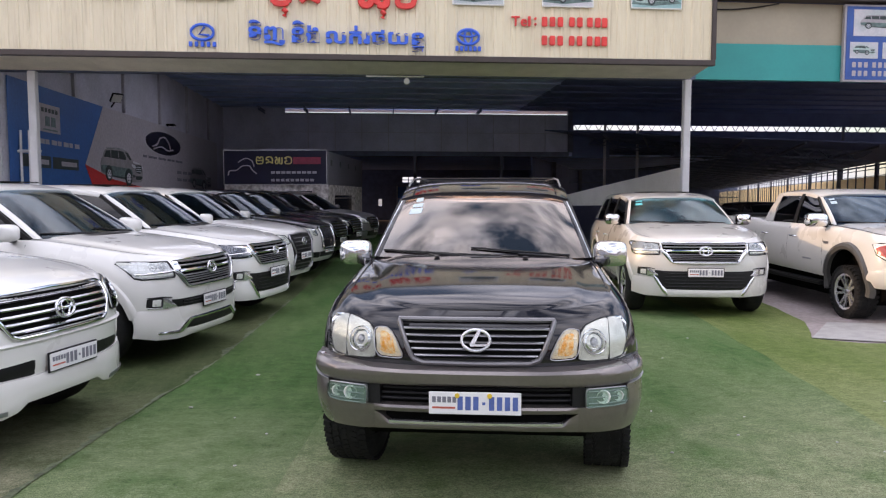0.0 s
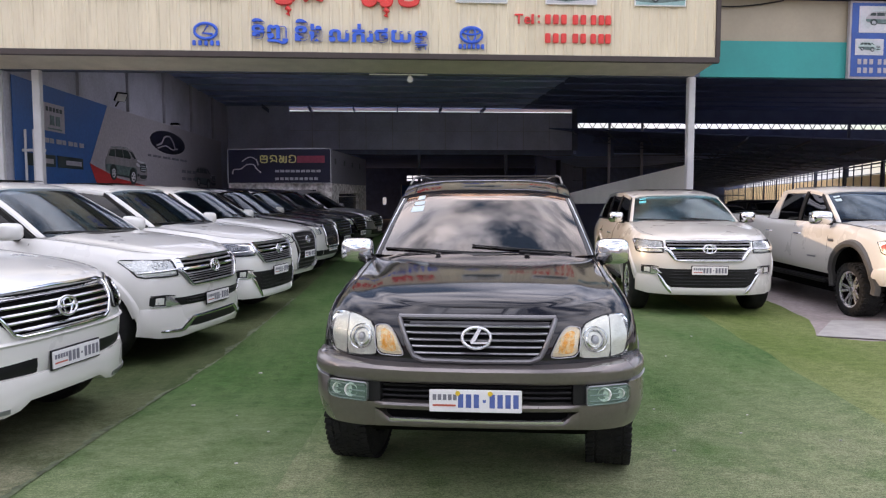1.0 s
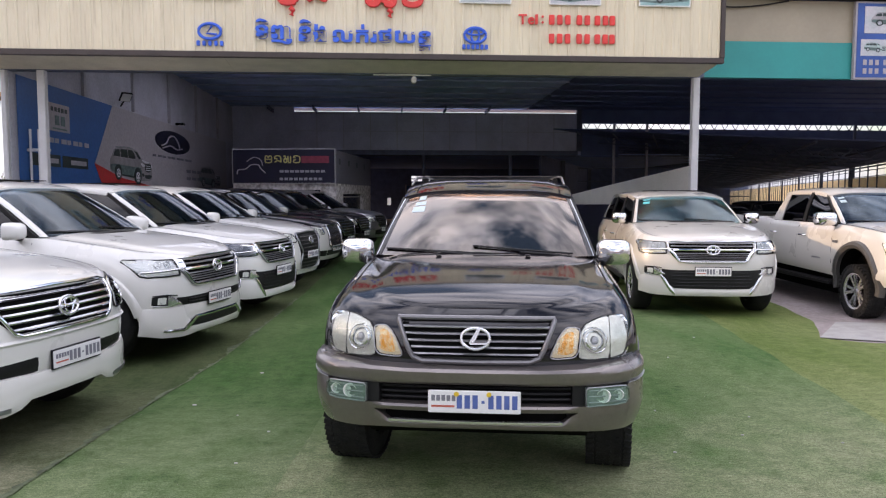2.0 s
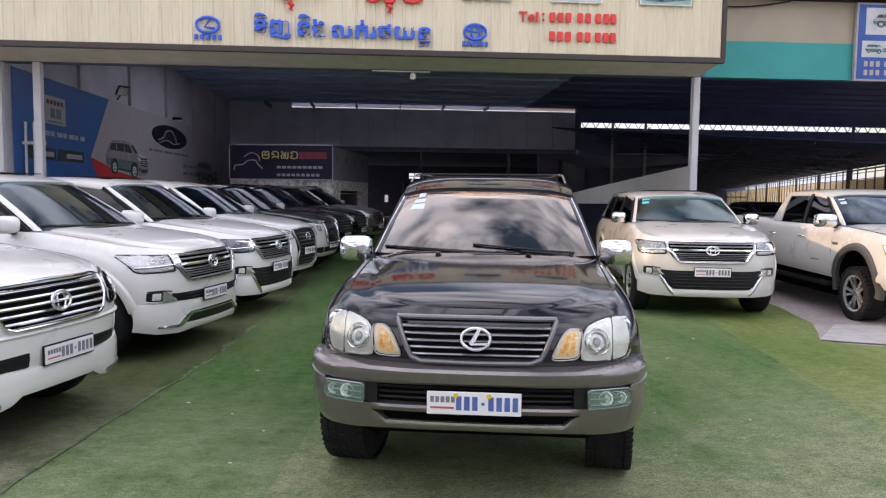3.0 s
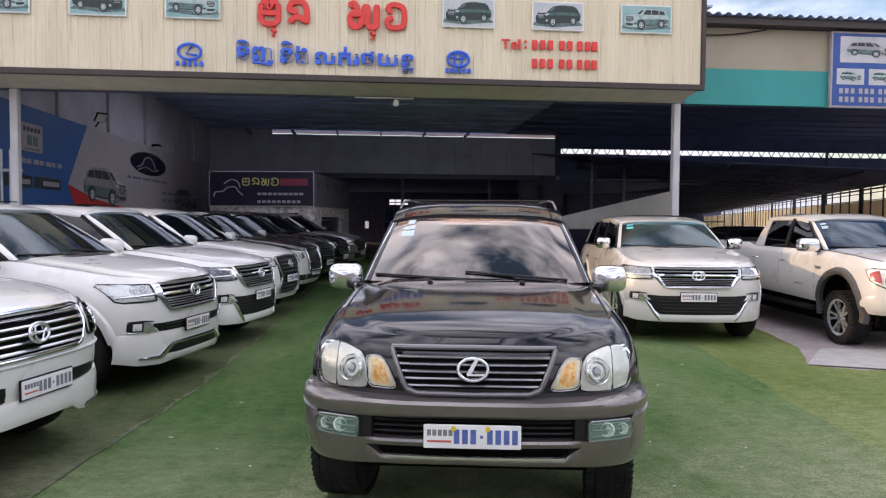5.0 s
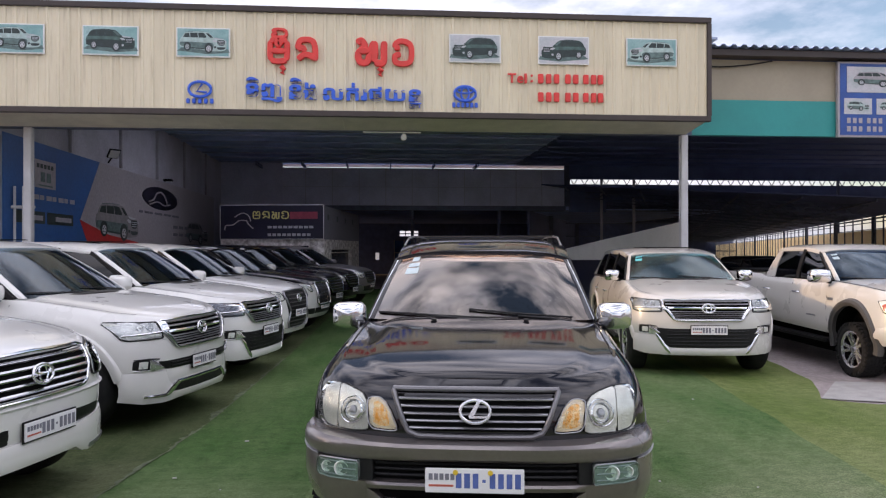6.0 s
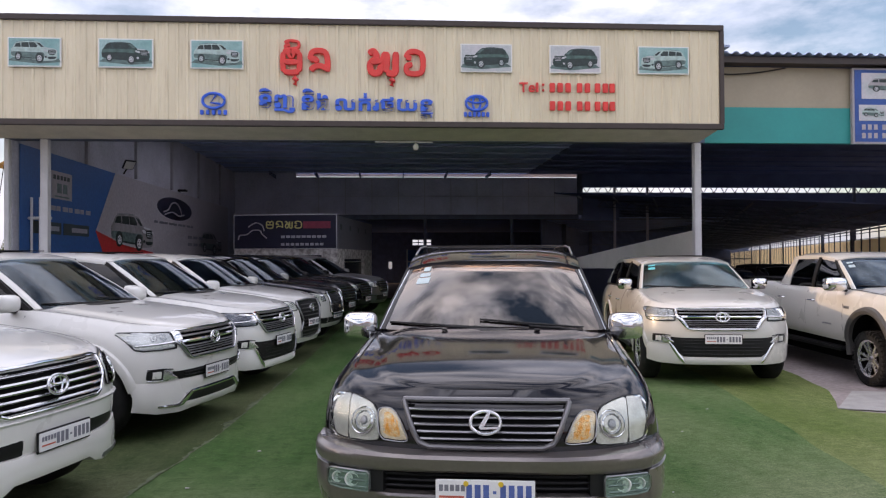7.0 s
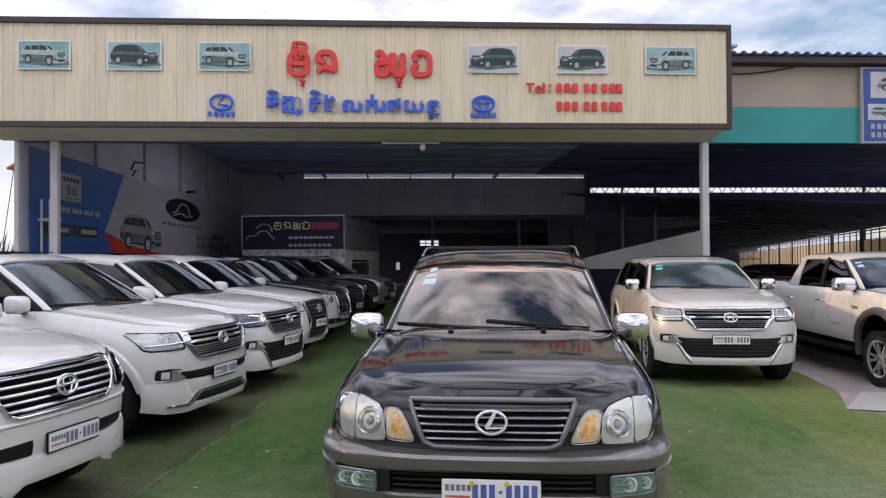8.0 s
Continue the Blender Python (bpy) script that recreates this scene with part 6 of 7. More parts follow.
# translucent sheet for added, unseen roof rows that brighten the hall
FILLSHEET = mat("fill_light_roof_sheet", (0.50, 0.58, 0.72), 0.7, 0, 0.2, 1.2)
n_t, l_t = FILLSHEET.node_tree.nodes, FILLSHEET.node_tree.links
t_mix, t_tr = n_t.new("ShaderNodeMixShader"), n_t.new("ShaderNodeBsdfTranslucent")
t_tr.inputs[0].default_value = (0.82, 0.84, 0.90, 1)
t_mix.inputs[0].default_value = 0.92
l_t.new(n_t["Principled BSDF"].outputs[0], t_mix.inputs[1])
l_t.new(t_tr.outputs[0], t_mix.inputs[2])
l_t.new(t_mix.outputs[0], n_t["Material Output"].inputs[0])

# ---- hall: columns, walls, roof ----
for nm, x in (("column", 6.05), ("column.001", -6.40)):
    structure(nm, Geo().box(x - .07, x + .07, 14.87, 15.01, 0, 3.99), STEELW, "white painted steel column", bevel=.012)
structure("wall_west", Geo().box(-7.12, -7.02, 14.98, 50, 0, 5.7), WALLTIN, "grey sheet side wall")
structure("wall_end", Geo().box(-7.12, -7.03, 14.88, 14.98, 0, 3.99), STEELW, "white end post of the side wall", bevel=.01)
for i, y in enumerate((18.2, 21.4, 24.6, 27.8, 31.0)):
    structure("wall_post", Geo().box(-7.02, -6.95, y - .05, y + .05, 3.95, 5.6), WALLRIB)
y = 13.98
# two rows hidden behind the header are added daylight for the hall
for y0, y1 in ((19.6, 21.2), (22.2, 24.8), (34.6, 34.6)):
    structure("roof_hall", Geo().box(-7.2, 6.3, y, y0, 5.62, 5.66), ROOFTIN, "underside of the sheet roof, lightened and blued in its colour", smooth=0)
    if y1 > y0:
        structure("roof_hall", Geo().box(-7.2, -5.2, y0, y1, 5.62, 5.66), ROOFTIN, "underside of the sheet roof, lightened and blued in its colour", smooth=0)
        structure("fill_roof_light", Geo().grid([[(-5.2, y0, 5.63), (6.3, y0, 5.63)], [(-5.2, y1, 5.63), (6.3, y1, 5.63)]]), FILLSHEET, "unseen translucent roof sheets added to brighten the hall", smooth=0)
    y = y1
for i in range(13):
    y = 15.4 + i * 1.5
    structure("purlin", Geo().box(-7.0, 6.2, y - .02, y + .02, 5.56, 5.615), PURLIN)


def truss(p, q, depth, bays, r=.03):
    """A lattice girder from p to q, hung below its upper chord."""
    p, q = Vector(p), Vector(q)
    g = Geo()
    dn = Vector((0, 0, -depth))
    g.bar(p, q, r * 2, r * 2)
    g.bar(p + dn, q + dn, r * 2, r * 2)
    for i in range(bays):
        a, b = p.lerp(q, i / bays), p.lerp(q, (i + 1) / bays)
        g.bar(a, a.lerp(b, .5) + dn, r * 1.3, r * 1.3)
        g.bar(a.lerp(b, .5) + dn, b, r * 1.3, r * 1.3)
    return g


for i, x in enumerate((-5.2, -3.3, -1.4, .5, 2.4, 4.3)):
    structure("truss", truss((x, 32.2, 5.48), (x, 34.2, 5.48), .12, 4, .018), SHADETIN, "lattice rafter in the shaded sheet colour")
# back wall of sheets between posts, open below
g = Geo()
for i in range(13):
    a = -6.9 + i * 1.2
    structure("back_panel", Geo().box(a + .01, a + 1.17, 34.0, 34.05, 3.72, 4.55), BACKTIN)
    structure("back_panel", Geo().box(a + .01, a + 1.17, 34.02, 34.06, 4.58, 5.36), BACKTIN)
structure("back_sheet", Geo().box(-7.1, 8.6, 34.07, 34.12, 3.62, 5.43), WALLTIN)
structure("light_strip", Geo().box(-7.0, 8.7, 34.08, 34.09, 5.46, 5.60), STRIP, "dirty translucent sheet strip under the roof")
structure("strip_end", Geo().box(8.55, 8.80, 33.92, 34.12, 3.7, 5.62), STEELD)
structure("back_corner", Geo().box(-7.1, -4.3, 33.96, 34.0, 3.72, 5.62), BACKTIN)
structure("back_beam", Geo().box(-7, 8.6, 33.95, 34.5, 3.50, 3.72), STEELD)
structure("back_roof", Geo().box(-7.2, 17, 34.4, 52, 3.55, 3.62), ROOFTIN)
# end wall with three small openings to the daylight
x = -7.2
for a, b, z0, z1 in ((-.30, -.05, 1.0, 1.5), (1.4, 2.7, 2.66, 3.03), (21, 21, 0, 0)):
    structure("back_wall", Geo().box(x, a, 52, 52.2, 0, 3.6), SHADEWALL)
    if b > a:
        structure("back_wall", Geo().box(a, b, 52, 52.2, 0, z0), SHADEWALL)
        structure("back_wall", Geo().box(a, b, 52, 52.2, z1, 3.6), SHADEWALL)
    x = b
structure("opening_bar", Geo().box(1.4, 2.7, 52.05, 52.12, 2.80, 2.86), STEELD)
for x in (1.8, 2.25):
    structure("opening_bar", Geo().box(x - .03, x + .03, 52.05, 52.12, 2.66, 3.03), STEELD)
for x in (-2.5, 1.5, 5.5):
    structure("back_post", Geo().box(x - .07, x + .07, 34.1, 34.24, 0, 3.6), STEELD)

# ---- the office in the hall ----
off = thing("office", "small plastered office with a navy banner over its front", "office", m=pose(-1.87, 26.0, 0, 0, 0, -8))
W, D = 3.62, 7.0
put("wall", Geo().box(-W, 0, .05, .15, 1.86, 2.08), PLASTER, off, "stained plaster wall")
for a, b in ((-W, -3.1), (-.55, 0)):
    put("wall", Geo().box(a, b, .05, .25, 0, 1.86), PLASTER, off, "stained plaster wall")
put("window", Geo().box(-3.1, -.55, .30, .33, 0, 1.86), HOLLOW, off, "dark shop window")
put("side_wall", Geo().box(-.18, 0, .25, 1.2, 0, 2.08), PLASTER, off)
put("side_wall", Geo().box(-.18, 0, 1.2, 5.2, 1.72, 2.08), PLASTER, off)
put("side_wall", Geo().box(-.18, 0, 5.2, D, 0, 2.08), PLASTER, off)
put("side_window", Geo().box(-.16, -.13, 1.2, 5.2, .0, 1.72), HOLLOW, off, "dark side window")
put("window_rail", Geo().box(-.10, -.04, 1.2, 5.2, 1.60, 1.63), STEELW, off)
put("upper_wall", Geo().box(-W + .02, -.02, .12, D, 2.08, 3.22), WALLTIN, off, "grey sheet upper storey")
put("upper_side", Geo().box(-.02, .01, .12, D, 2.08, 3.22), BANGREY, off)
for k in range(4):
    put("side_mark", Geo().box(.01, .015, .5 + k * 1.6, .75 + k * 1.6, 2.75, 2.95), PIC_DARK, off)
bn = put("banner", Geo().box(-W, .0, -.02, .06, 2.08, 3.26), BANNAVY, off, "navy shop banner")
fr = Geo()
for a in ((-W, 0, 3.245, 3.275), (-W, 0, 2.075, 2.10)):
    fr.box(a[0], a[1], -.03, -.018, a[2], a[3])
for a in (-W, -.025):
    fr.box(a, a + .025, -.03, -.018, 2.10, 3.245)
put("banner_edge", fr, STEELW, bn, "thin pale edge")
car_line = [(-3.45, 2.40), (-3.40, 2.55), (-3.15, 2.58), (-2.95, 2.72), (-2.7, 2.72), (-2.62, 2.60), (-2.45, 2.45)]
put("car_outline", Geo().tube(smooth_line([Vector((a, -.03, b)) for a, b in car_line], 4), .022, 6), BANWHITE, bn)
put("car_outline", Geo().tube(smooth_line([Vector(p) for p in ((-3.1, -.03, 2.84), (-2.85, -.03, 2.98), (-2.62, -.03, 2.90), (-2.54, -.03, 2.70))], 5), .020, 6), BANWHITE, bn)
for k in range(4):
    letter_blob(bn, -2.48 + k * .33, -2.20 + k * .33, 2.78, 3.04, BANYEL, k, y=-.02, d=.02, name="yellow_mark", bold=.15)
put("red_bar", Geo().box(-1.18, -.22, -.035, -.02, 2.78, 3.02), BANPINK, bn)
for k in range(9):
    put("pale_bar", Geo().box(-1.95 + k * .18, -1.81 + k * .18, -.035, -.02, 2.455, 2.54), BANGREY2, bn)
for k in range(9):
    put("pale_bar", Geo().box(-1.95 + k * .17, -1.83 + k * .17, -.035, -.02, 2.19, 2.28), BANGREY2, bn)

# ---- banner on the side wall ----
bw = thing("wall_banner", "long blue and white printed banner with a red corner", "banner")
X = -7.0
put("blue_field", Geo().poly([(15.2, 1.1), (15.2, 3.95), (19.9, 3.93), (18.69, 2.42), (19.9, 1.1)], .012, 0, pose(X, 0, 0)), BANBLUE, bw)
put("white_field", Geo().poly([(19.9, 3.93), (32.4, 3.93), (32.4, 1.1), (21.5, 1.1), (18.69, 2.42)], .014, 0, pose(X, 0, 0)), BANWHITE, bw)
put("red_field", Geo().poly([(18.67, 2.44), (19.8, 1.1), (27.0, 1.1), (22.7, 1.95), (20.5, 2.12)], .016, 0, pose(X + .001, 0, 0)), BANRED, bw)
put("logo_field", Geo().box(X + .012, X + .02, 16.45, 17.4, 3.02, 3.60), BANWHITE, bw)
for k in range(5):
    put("logo_bar", Geo().box(X + .02, X + .024, 16.53 + k * .16, 16.64 + k * .16, 3.43, 3.52), PIC_DARK, bw)
for y in (16.70, 16.97):
    put("logo_bar", Geo().box(X + .02, X + .024, y, y + .20, 3.15, 3.35), PIC_GREY, bw)
put("logo_bar", Geo().box(X + .02, X + .024, 16.6, 17.25, 3.06, 3.09), PIC_GREY, bw)
for k in range(8):
    put("pale_bar", Geo().box(X + .012, X + .018, 16.1 + k * .29, 16.28 + k * .29 + .07 * (k % 2), 2.77, 2.87), BANWHITE, bw)
for a, b in ((15.6, 16.9), (17.0, 18.3)):
    put("badge_field", Geo().box(X + .012, X + .018, a, b, 2.27, 2.52), PIC_DARK, bw)
    put("badge_bar", Geo().box(X + .018, X + .021, a + .4, b - .1, 2.34, 2.44), BANWHITE, bw)
put("oval_logo", Geo().poly([(25.0 + 1.85 * math.cos(k * math.tau / 32), 3.36 + .36 * math.sin(k * math.tau / 32)) for k in range(32)], .01, 0, pose(X + .014, 0, 0)), BANNAVY, bw)
put("logo_line", Geo().tube(smooth_line([Vector((X + .03, a, b)) for a, b in ((23.7, 3.20), (24.2, 3.30), (24.5, 3.50), (25.0, 3.56), (25.4, 3.42), (25.6, 3.20))], 5), .026, 6), BANWHITE, bw)
put("logo_line", Geo().tube(smooth_line([Vector((X + .03, a, b)) for a, b in ((23.8, 3.12), (24.6, 3.24), (25.3, 3.16), (25.9, 3.22))], 5), .022, 6), BANWHITE, bw)
for k in range(9):
    put("grey_bar", Geo().box(X + .014, X + .02, 22.9 + k * .48, 23.2 + k * .48 + .12 * (k % 2), 2.83, 2.90), BANGREY, bw)
for z in (2.45, 2.2):
    for k in range(3):
        put("grey_bar", Geo().box(X + .014, X + .02, 26.4 + k * .7, 26.9 + k * .7, z, z + .1), BANGREY, bw)


def banner_car(y0, y1, z0, z1, paint, flip=1):
    cy, cz, w, h = (y0 + y1) / 2, (z0 + z1) / 2, y1 - y0, z1 - z0
    P = lambda pts: [(cy + flip * a * w / 2, cz + b * h / 2) for a, b in pts]
    car_print(P, lambda nm, pts, lv, mt: put(nm, Geo().poly(pts, .003, 0, pose(X + .016 + lv * .0035, 0, 0)), mt, bw), paint)


BANCAR = mat("banner_car_grey", (0.29, 0.275, 0.285), 0.5, 0, 0.2, 6)
banner_car(19.6, 22.8, 1.95, 2.95, BANCAR)
banner_car(28.0, 31.3, 1.9, 2.75, BANCAR)

# ---- lamps and fittings ----
fl = thing("flood_lamp", "floodlight with pale glass on the side wall", "lamp", m=pose(-6.835, 20.3, 4.14, 0, -50, -40) @ Matrix.Scale(.55, 4))
put("housing", Geo().box(-.06, .42, -.27, .27, -.10, .0), PLASTIC, fl, bevel=.02)
put("lens", Geo().box(-.02, .38, -.23, .23, -.115, -.10), LAMPWHITE, fl, "pale lens")
put("bracket", Geo().bar((-.42, 0, .05), (.0, 0, -.05), .05, .05), PLASTIC, fl)
fl = thing("flood_lamp", "small spotlight on the side wall", "lamp", m=pose(-6.9, 25.2, 4.02))
put("housing", Geo().box(-.05, .22, -.12, .12, -.08, .0), PLASTIC, fl, bevel=.02)
put("lens", Geo().box(.03, .2, -.1, .1, -.09, -.08), LAMPWHITE, fl)
tb = thing("tube_lamp", "slim unlit tube lamp along the header beam", "lamp")
put("tube", Geo().tube([(-.28, 14.80, 3.95), (.82, 14.80, 3.95)], .014, 8), LAMPWHITE, tb)
cc = thing("security_camera", "small white camera hanging from the header", "camera")
put("stem", Geo().tube([(.49, 14.80, 3.96), (.49, 14.80, 3.90)], .012, 8), LAMPWHITE, cc)
put("housing", Geo().box(.44, .54, 14.72, 14.88, 3.80, 3.91), LAMPWHITE, cc, bevel=.015)
rk = thing("steel_rack", "white steel pipe frame beside the wall", "rack")
for x in (-6.92, -6.76, -6.60):
    put("pipe", Geo().tube([(x, 15.5, 0), (x, 15.5, 2.95)], .025, 8), STEELW, rk)
for z in (1.2, 2.55):
    put("cross_pipe", Geo().tube([(-6.98, 15.5, z), (-6.55, 15.5, z)], .03, 8), STEELW, rk)

# stacked blue crate with a pale grid in the depth of the hall
cr = thing("storage_rack", "blue storage rack with pale uprights deep in the hall", "rack")
put("panel", Geo().box(.85, 2.1, 45, 45.8, 0, 2.25), BANBLUE, cr)
for x in (.85, 1.45, 2.04):
    put("upright", Geo().box(x, x + .06, 44.9, 44.98, 0, 2.3), STEELW, cr)
for z in (.7, 1.5):
    put("shelf", Geo().box(.85, 2.1, 44.6, 44.9, z, z + .05), STEELW, cr)

# low slanted partition behind the parked car
PARTITION = mat("grey_white_board", (0.62, 0.60, 0.57), 0.6, 0, 0.08, 2)
structure("partition", Geo().poly([(15.1, 1.50), (15.1, 2.28), (21.2, 1.93), (27, 1.58), (27, 1.34)], .08, 0, pose(6.10, 0, 0)), PARTITION, "pale low partition with a sloping top", smooth=0)
structure("partition_foot", Geo().poly([(15.1, 0), (15.1, 1.496), (27, 1.336), (27, 0)], .06, 0, pose(6.11, 0, 0)), BANNAVY, "dark lower part of the partition", smooth=0)

# ---- the neighbouring hall ----
structure("neighbour_band", Geo().box(6.16, 44, 14.96, 15.10, 4.00, 4.71), TEAL, "teal painted front band")
structure("neighbour_front", Geo().box(6.16, 44, 14.98, 15.10, 4.714, 5.52), BEIGE, "beige painted front wall")
structure("neighbour_gutter", Geo().box(6.12, 44, 14.72, 14.98, 5.54, 5.66), BROWN, "dark gutter")
rows = []
n = 180
for i in range(n * 4 + 1):
    x = lerp(6.18, 44, i / (n * 4))
    o = (0, 0, .045, .045)[i % 4]
    rows.append([(x, 14.62, 5.69 + o), (x, 18, 5.73 + o), (x, 34.2, 5.66 + o)])
structure("neighbour_roof", Geo().slab(rows, [[(a, b, c - .01) for a, b, c in r] for r in rows]), ROOFTIN, "ribbed sheet roof", smooth=20)
put("cable", Geo().tube(smooth_line([Vector(p) for p in ((6.18, 14.93, 5.42), (6.7, 14.93, 5.36), (7.3, 14.93, 5.40), (7.9, 14.94, 5.50))]), .014, 6), PLASTIC, None, "black cable sagging under the gutter", category="cable")
sg = thing("dealer_sign", "blue sign board with car pictures and white bars", "sign")
put("board", Geo().box(9.24, 12.4, 14.86, 14.94, 3.98, 5.50), BANWHITE, sg)
put("field", Geo().box(9.28, 12.36, 14.850, 14.862, 4.02, 5.46), SIGNBLUE, sg)
for a, b, c0, d0 in ((9.42, 10.7, 4.88, 5.40), (9.36, 9.95, 4.44, 4.76), (10.05, 10.65, 4.44, 4.76)):
    put("print", Geo().box(a, b, 14.842, 14.852, c0, d0), PIC_PALE, sg)
    w, h, cx, cz = (b - a) * .8, (d0 - c0) * .6, (a + b) / 2, (c0 + d0) / 2
    PP = lambda pts: [(cx + p * w / 2, cz + q * h / 2) for p, q in pts]
    car_print(PP, lambda nm, pts, lv, mt: put(nm, Geo().poly(pts, -.002, 1, pose(0, 14.8415 - lv * .0025, 0)), mt, sg), BANWHITE if a == 9.42 else PIC_PALECAR)
for z in (4.26, 4.09):
    for k in range(9):
        put("bar", Geo().box(9.42 + k * .125 + (k // 3) * .05, 9.495 + k * .125 + (k // 3) * .05, 14.842, 14.852, z, z + .105), BANWHITE, sg)
# inside it: girders at the far end of the first roof
structure("far_girder", truss((8.75, 34.0, 5.12), (34, 34.0, 5.12), .40, 50, .022), STEELD, "dark lattice girder")
structure("far_eave", Geo().box(8.75, 40, 33.9, 34.1, 4.97, 5.6), SHADETIN)
for x, mt in ((10.3, WALLTIN), (11.85, WALLTIN), (21.9, STEELD), (29, STEELD)):
    structure("far_post", Geo().box(x - .05, x + .05, 33.92, 34.02, 0, 4.97), mt)
R0, R1 = Vector((7.2, 34.6, 4.76)), Vector((50.3, 143, 4.76))
structure("far_corner", Geo().box(8.82, 10.6, 34.22, 34.26, 3.45, 4.74), SHADETIN)
structure("far_sheet", Geo().box(8.6, 44, 34.15, 34.2, 3.95, 4.74), SHADETIN)
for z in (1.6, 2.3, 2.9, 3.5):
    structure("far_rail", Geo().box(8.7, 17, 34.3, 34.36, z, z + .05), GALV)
structure("far_wall", Geo().bar((7.0, 34.7, 2.4), (50.1, 143, 2.4), .1, 4.8), SHADETIN, smooth=0)
structure("far_end", Geo().bar((50.1, 142, 2.4), (67, 133.6, 2.4), .1, 4.8), SHADETIN, smooth=0)
# ceiling and purlins carry their shade in the colour
structure("neighbour_ceiling", Geo().box(6.2, 44, 15.1, 34.2, 5.60, 5.63), SHADETIN, "underside of the roof, its shade put into the colour")
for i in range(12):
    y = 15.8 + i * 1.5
    structure("purlin", Geo().box(6.3, 44, y - .02, y + .02, 5.54, 5.60), SHADETIN)
# second roof slopes down to the far side wall
E0, E1 = Vector((15.0, 18.3, 2.93)), Vector((64, 134.8, 2.93))
structure("side_roof", Geo().slab([[E0, E0.lerp(E1, .5), E1], [R0, R0.lerp(R1, .5), R1]], [[p + Vector((0, 0, .05)) for p in r] for r in ([E0, E0.lerp(E1, .5), E1], [R0, R0.lerp(R1, .5), R1])]), SHADETIN, "sloping sheet roof, its shade put into the colour", smooth=0)
for i in range(2, 26):
    t = i / 25
    a, b = E0.lerp(E1, t ** 1.5), R0.lerp(R1, t ** 1.5)
    structure("side_truss", truss(a.lerp(b, .10) - Vector((0, 0, .04)), b - Vector((0, 0, .04)), .30, 18, .022), GALV)
for i in range(9):
    t = i / 8
    a, b = E0.lerp(R0, t), E1.lerp(R1, t)
    structure("side_purlin", Geo().bar(a - Vector((0, 0, .07)), b - Vector((0, 0, .07)), .05, .06), GALV)
way = (E1 - E0).normalized()
nrm = Vector((way.y, -way.x, 0))
n = 150
for i in range(n):
    a, b = E0.lerp(E1, i / n), E0.lerp(E1, (i + 1) / n)
    g = Geo()
    p, q = a + nrm * .1, b + nrm * .1
    g.bar((p.x, p.y, 1.22), (q.x - way.x * .03, q.y - way.y * .03, 1.22), .03, 2.44)
    structure("side_panel", g, TANWALL, "tan sheet wall panel", smooth=0)
for i in range(80):
    a = E0.lerp(E1, i / 80)
    structure("side_post", Geo().box(a.x - .02, a.x + .02, a.y - .02, a.y + .02, 0, 2.93), STEELD)
for z in (2.46, 2.72):
    structure("side_rail", Geo().bar((E0.x, E0.y, z), (E1.x, E1.y, z), .03, .03), STEELD)
for i in range(14):
    a = E0.lerp(E1, (i / 13) ** 1.4)
    structure("roof_post", Geo().box(a.x - .05, a.x + .05, a.y - .05, a.y + .05, 0, 3.0), STEELD)
for k, t in enumerate((.05, .16, .3, .5)):
    a = R0.lerp(R1, t)
    structure("roof_post", Geo().box(a.x - .1, a.x + .1, a.y - .1, a.y + .1, 0, 4.6), STEELD)

# ---- parked cars ----
black_suv(pose(.634, 5.33, 0, 0, 0, -99))
white_suv_2012(pose(-3.00, 6.12, 0, 0, 0, -15))
white_suv_2016(pose(-2.68, 8.98, 0, 0, 0, -15), lip=2, label="white off-roader with banded chrome grille and silver lip trim")
white_suv_2016(pose(-2.35, 11.36, 0, 0, 0, -15), lip=1, label="white off-roader with smoked lamps and chrome blades", dark_lamps=True)
spindle_suv(pose(-2.22, 13.85, 0, 0, 0, -15))
square_suv(pose(-2.0, 16.4, 0, 0, 0, -15), WHITE, "two-tone luxury car, white body and black roof", name="two_tone_suv")
dark_suv(pose(-1.85, 19.0, 0, 0, 0, -15), "glossy black off-roader parked in the dark hall")
dark_suv(pose(-1.55, 21.6, 0, 0, 0, -15), "black off-roader in the shade near the office")
dark_suv(pose(-1.1, 24.0, 0, 0, 0, -15), "silver grey off-roader in the shade beside the office", SATIN, "grey_suv", "grey cars in the hall")
white_suv_2016(pose(4.55, 11.22, 0, 0, 0, -99), lip=1, paint=SUNWHITE, label="cream-lit white off-roader with chrome grille and teal stickers", seats=TAN_IN, stickers=True)
pickup(pose(7.32, 10.22, 0, 0, 0, -94) @ Matrix.Scale(.94, 4))
dark_suv(pose(8.6, 17.9, 0, 0, 0, -92) @ Matrix.Scale(.78, 4), "small dark off-roader parked behind the pickup")
dark_suv(pose(11.2, 20.0, 0, 0, 0, -92) @ Matrix.Scale(.82, 4), "small dark off-roader parked behind the pickup")

# loose grey sheet on the floor
rows = []
for i in range(13):
    t = i / 12
    r = []
    for j in range(9):
        s = j / 8
        p = Vector((5.08, 8.90, 0)).lerp(Vector((7.4, 7.9, 0)), s).lerp(Vector((5.9, 9.9, 0)).lerp(Vector((8.2, 9.4, 0)), s), t)
        r.append((p.x, p.y, .010 + .012 * abs(noise.noise(Vector((p.x * 2, p.y * 2, 4))))))
    rows.append(r)
put("floor_sheet", Geo().slab(rows, [[(a, b, c - .006) for a, b, c in r] for r in rows]), MAT_RAG, None, "loose grey sheet lying on the concrete floor", category="floor sheet")

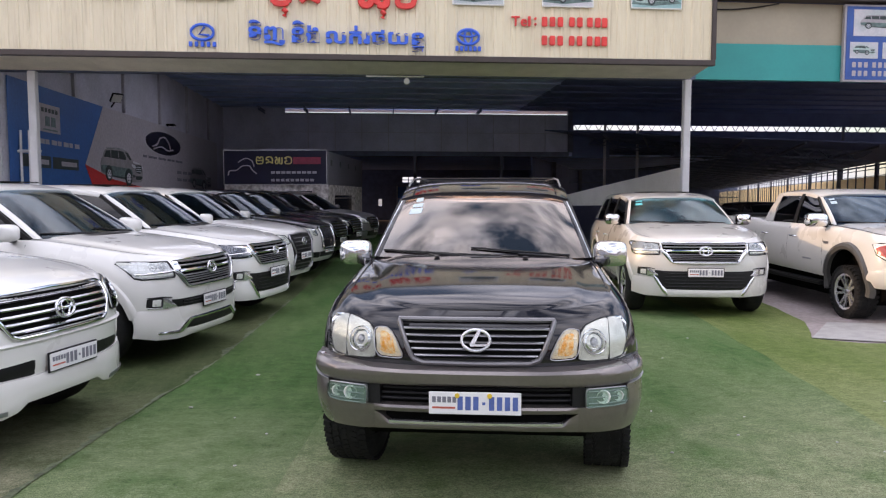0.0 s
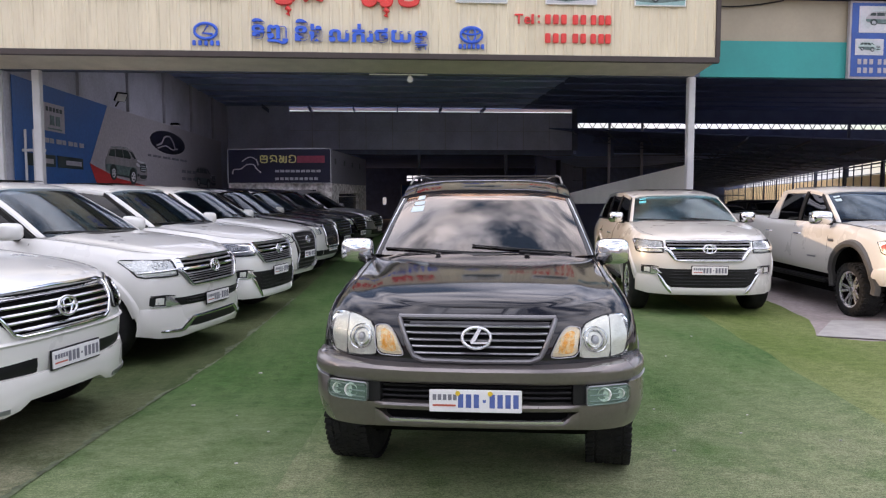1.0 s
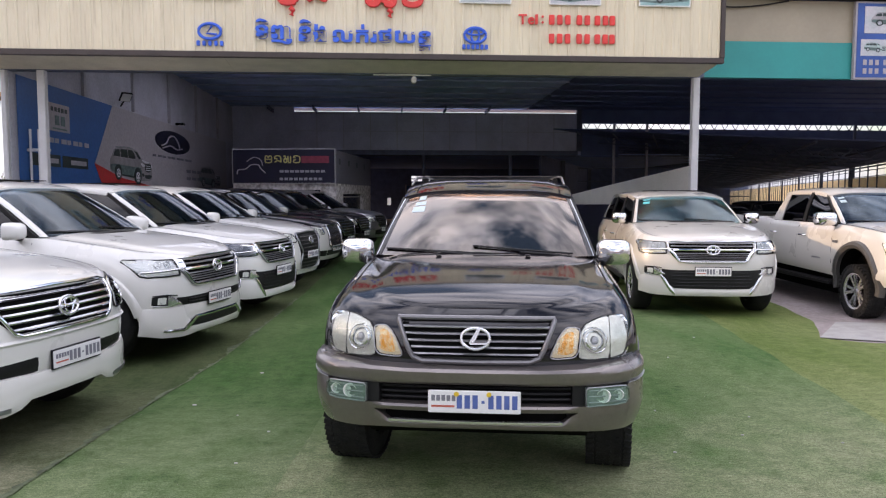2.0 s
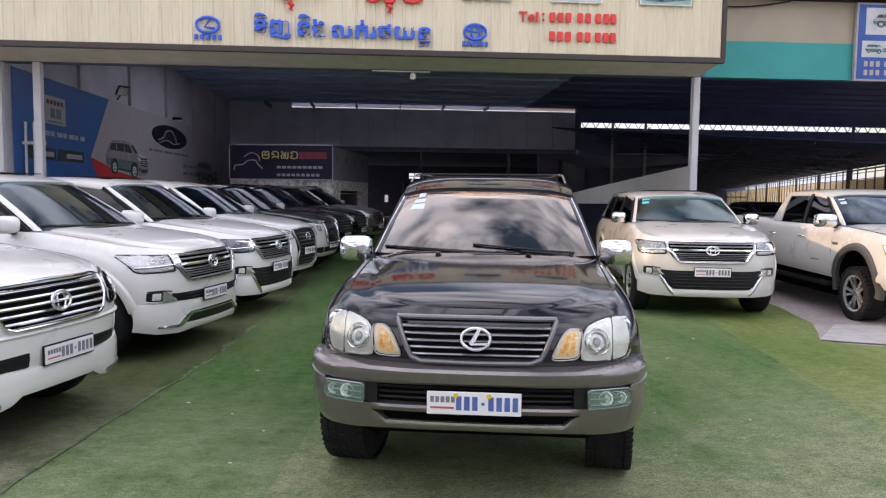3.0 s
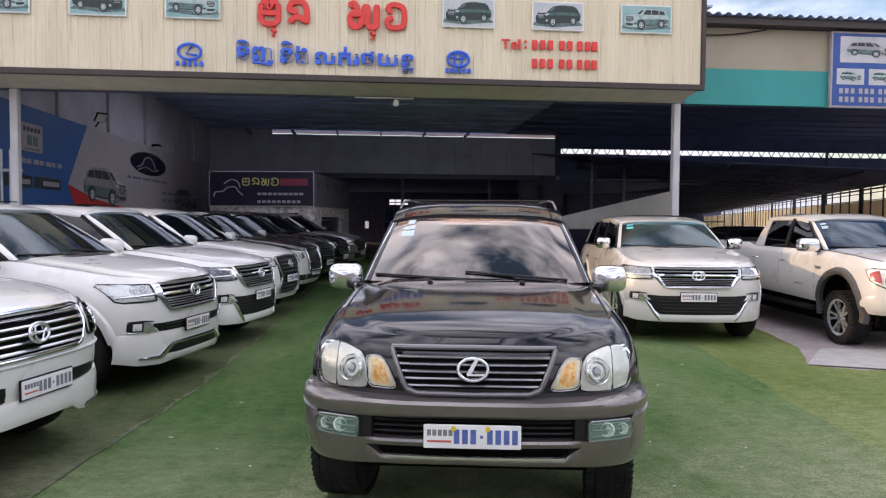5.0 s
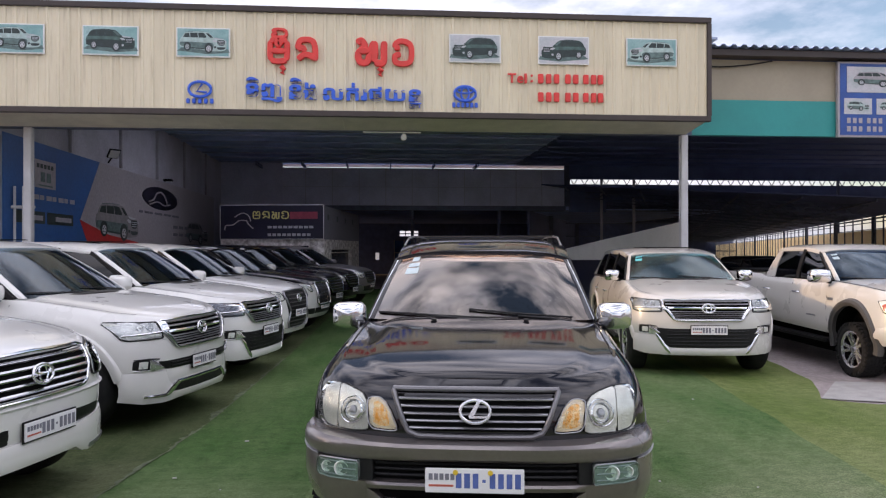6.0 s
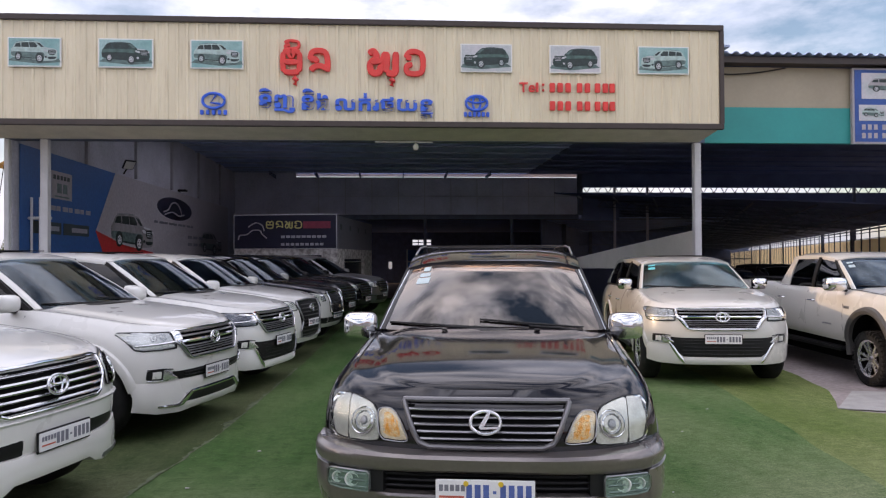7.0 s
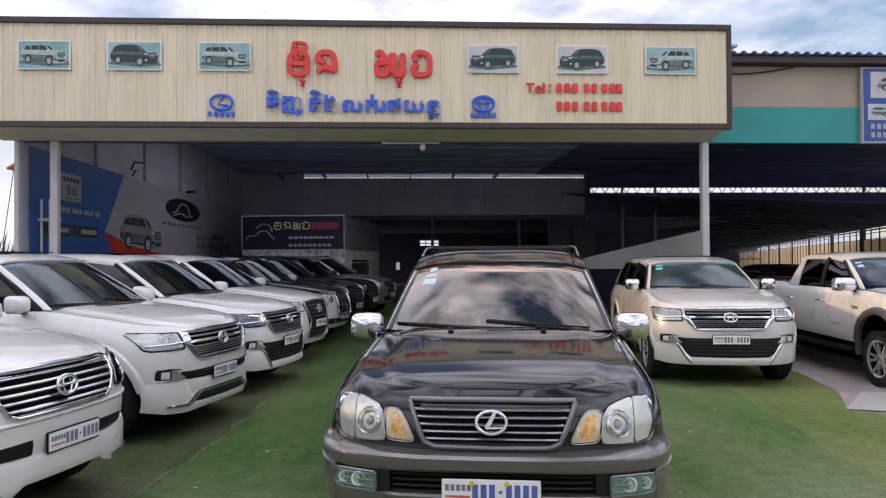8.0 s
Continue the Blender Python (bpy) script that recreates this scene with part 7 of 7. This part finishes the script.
# scraps of paper and grit on the turf
for i, (x, y, rr) in enumerate(((-1.15, 7.62, .035), (-.62, 8.6, .02), (4.95, 7.35, .045), (3.6, 9.0, .025), (2.2, 7.0, .018), (4.1, 6.3, .03), (5.6, 6.6, .02), (3.1, 5.4, .018), (-.9, 5.3, .02), (-1.5, 6.6, .03), (2.9, 8.0, .02), (1.9, 5.3, .022), (2.5, 5.6, .02), (2.1, 6.2, .016), (3.3, 5.2, .022), (1.75, 5.9, .014), (-.8, 5.9, .018), (-1.1, 6.3, .014), (2.75, 6.0, .016))):
    r = rr * .55
    pts = [(x + r * (1 + .5 * noise.noise(Vector((k, i, 0)))) * math.cos(k * math.tau / 7), y + r * (1 + .5 * noise.noise(Vector((k, i, 5)))) * .6 * math.sin(k * math.tau / 7)) for k in range(7)]
    put("paper_scrap", Geo().poly(pts, .006, 2, pose(0, 0, .008)), SCRAP, None, "small white paper scrap lying on the turf", category="litter", group="scraps on the turf")

# greenery and a yellow awning past the end of the side wall
rnd = random.Random(4)
sh = thing("shrub", "tall dry grassy shrub beyond the side wall", "shrub", m=pose(-13.2, 25, 0))
for nm in ("crown",):
    g = Geo()
    for k in range(260):
        a, r0 = rnd.random() * math.tau, rnd.random() * 1.1
        p = Vector((r0 * math.cos(a), r0 * math.sin(a), .1 + rnd.random() * .9))
        ln, ll = 1.0 + rnd.random() * 1.0, .25 + rnd.random() * .6
        tip = p + Vector((ll * math.cos(a), ll * math.sin(a), ln))
        md = p.lerp(tip, .55) + Vector((0, 0, .22))
        sd = Vector((-math.sin(a), math.cos(a), 0)) * (.02 + rnd.random() * .025)
        g.slab([[p - sd * .5, p + sd * .5], [md - sd, md + sd], [tip - sd * .1, tip + sd * .1]], [[p - sd * .5 - Vector((0, 0, .004)), p + sd * .5 - Vector((0, 0, .004))], [md - sd - Vector((0, 0, .004)), md + sd - Vector((0, 0, .004))], [tip - sd * .1 - Vector((0, 0, .004)), tip + sd * .1 - Vector((0, 0, .004))]])
    put(nm, g, LEAF, sh, kind="stuff")
put("stem", Geo().tube([(0, 0, 0), (.05, .02, .6), (.02, .05, 1.2)], [.06, .045, .03], 8), PLASTER, sh)
put("awning", Geo().slab([[(-7.95, 16.2, 3.62), (-7.30, 16.2, 4.02)], [(-7.95, 18.0, 3.62), (-7.30, 18.0, 4.02)]], [[(-7.95, 16.2, 3.66), (-7.30, 16.2, 4.06)], [(-7.95, 18.0, 3.66), (-7.30, 18.0, 4.06)]]), YELTIN, None, "yellow sheet awning on the outside of the side wall", category="awning")
put("cable", Geo().tube([(-7.8, 16.2, 3.66), (-7.95, 16.1, 2.2), (-8.05, 16.0, .0)], .008, 6), PLASTIC, None, "thin hanging cable beside the wall", category="cable")

# long unseen building beside the yard, added to block the low sun
sb = thing("sun_blocker_building", "long flat-roofed rendered building added out of view to block the low sun", "building", m=pose(-11, 0, 0))
put("wall", Geo().box(-6, 0, -14, 13.4, 0, 3.9), HOUSE, sb)
put("roof", Geo().box(-6.2, .15, -14.2, 13.6, 3.9, 4.05), ROOFTIN, sb, bevel=.01)
for k in range(6):
    put("shutter", Geo().box(-.02, .05, -12.5 + k * 4.2, -9.6 + k * 4.2, 0, 2.8), WALLTIN, sb)

# street side, behind the viewer
hs = thing("street_house", "long low rendered street building with a tiled roof", "building", m=pose(0, -24, 0))
put("wall", Geo().box(-30, 30, -8, 0, 0, 3.6), HOUSE, hs)
put("roof", Geo().poly([(.8, 3.55), (-4, 5.2), (-8.8, 3.55)], 61, 0, pose(-30.5, 0, 0)), TILE, hs)
for k in range(12):
    put("shutter", Geo().box(-28 + k * 4.8, -24.6 + k * 4.8, -.02, .05, 0, 2.8), WALLTIN, hs)
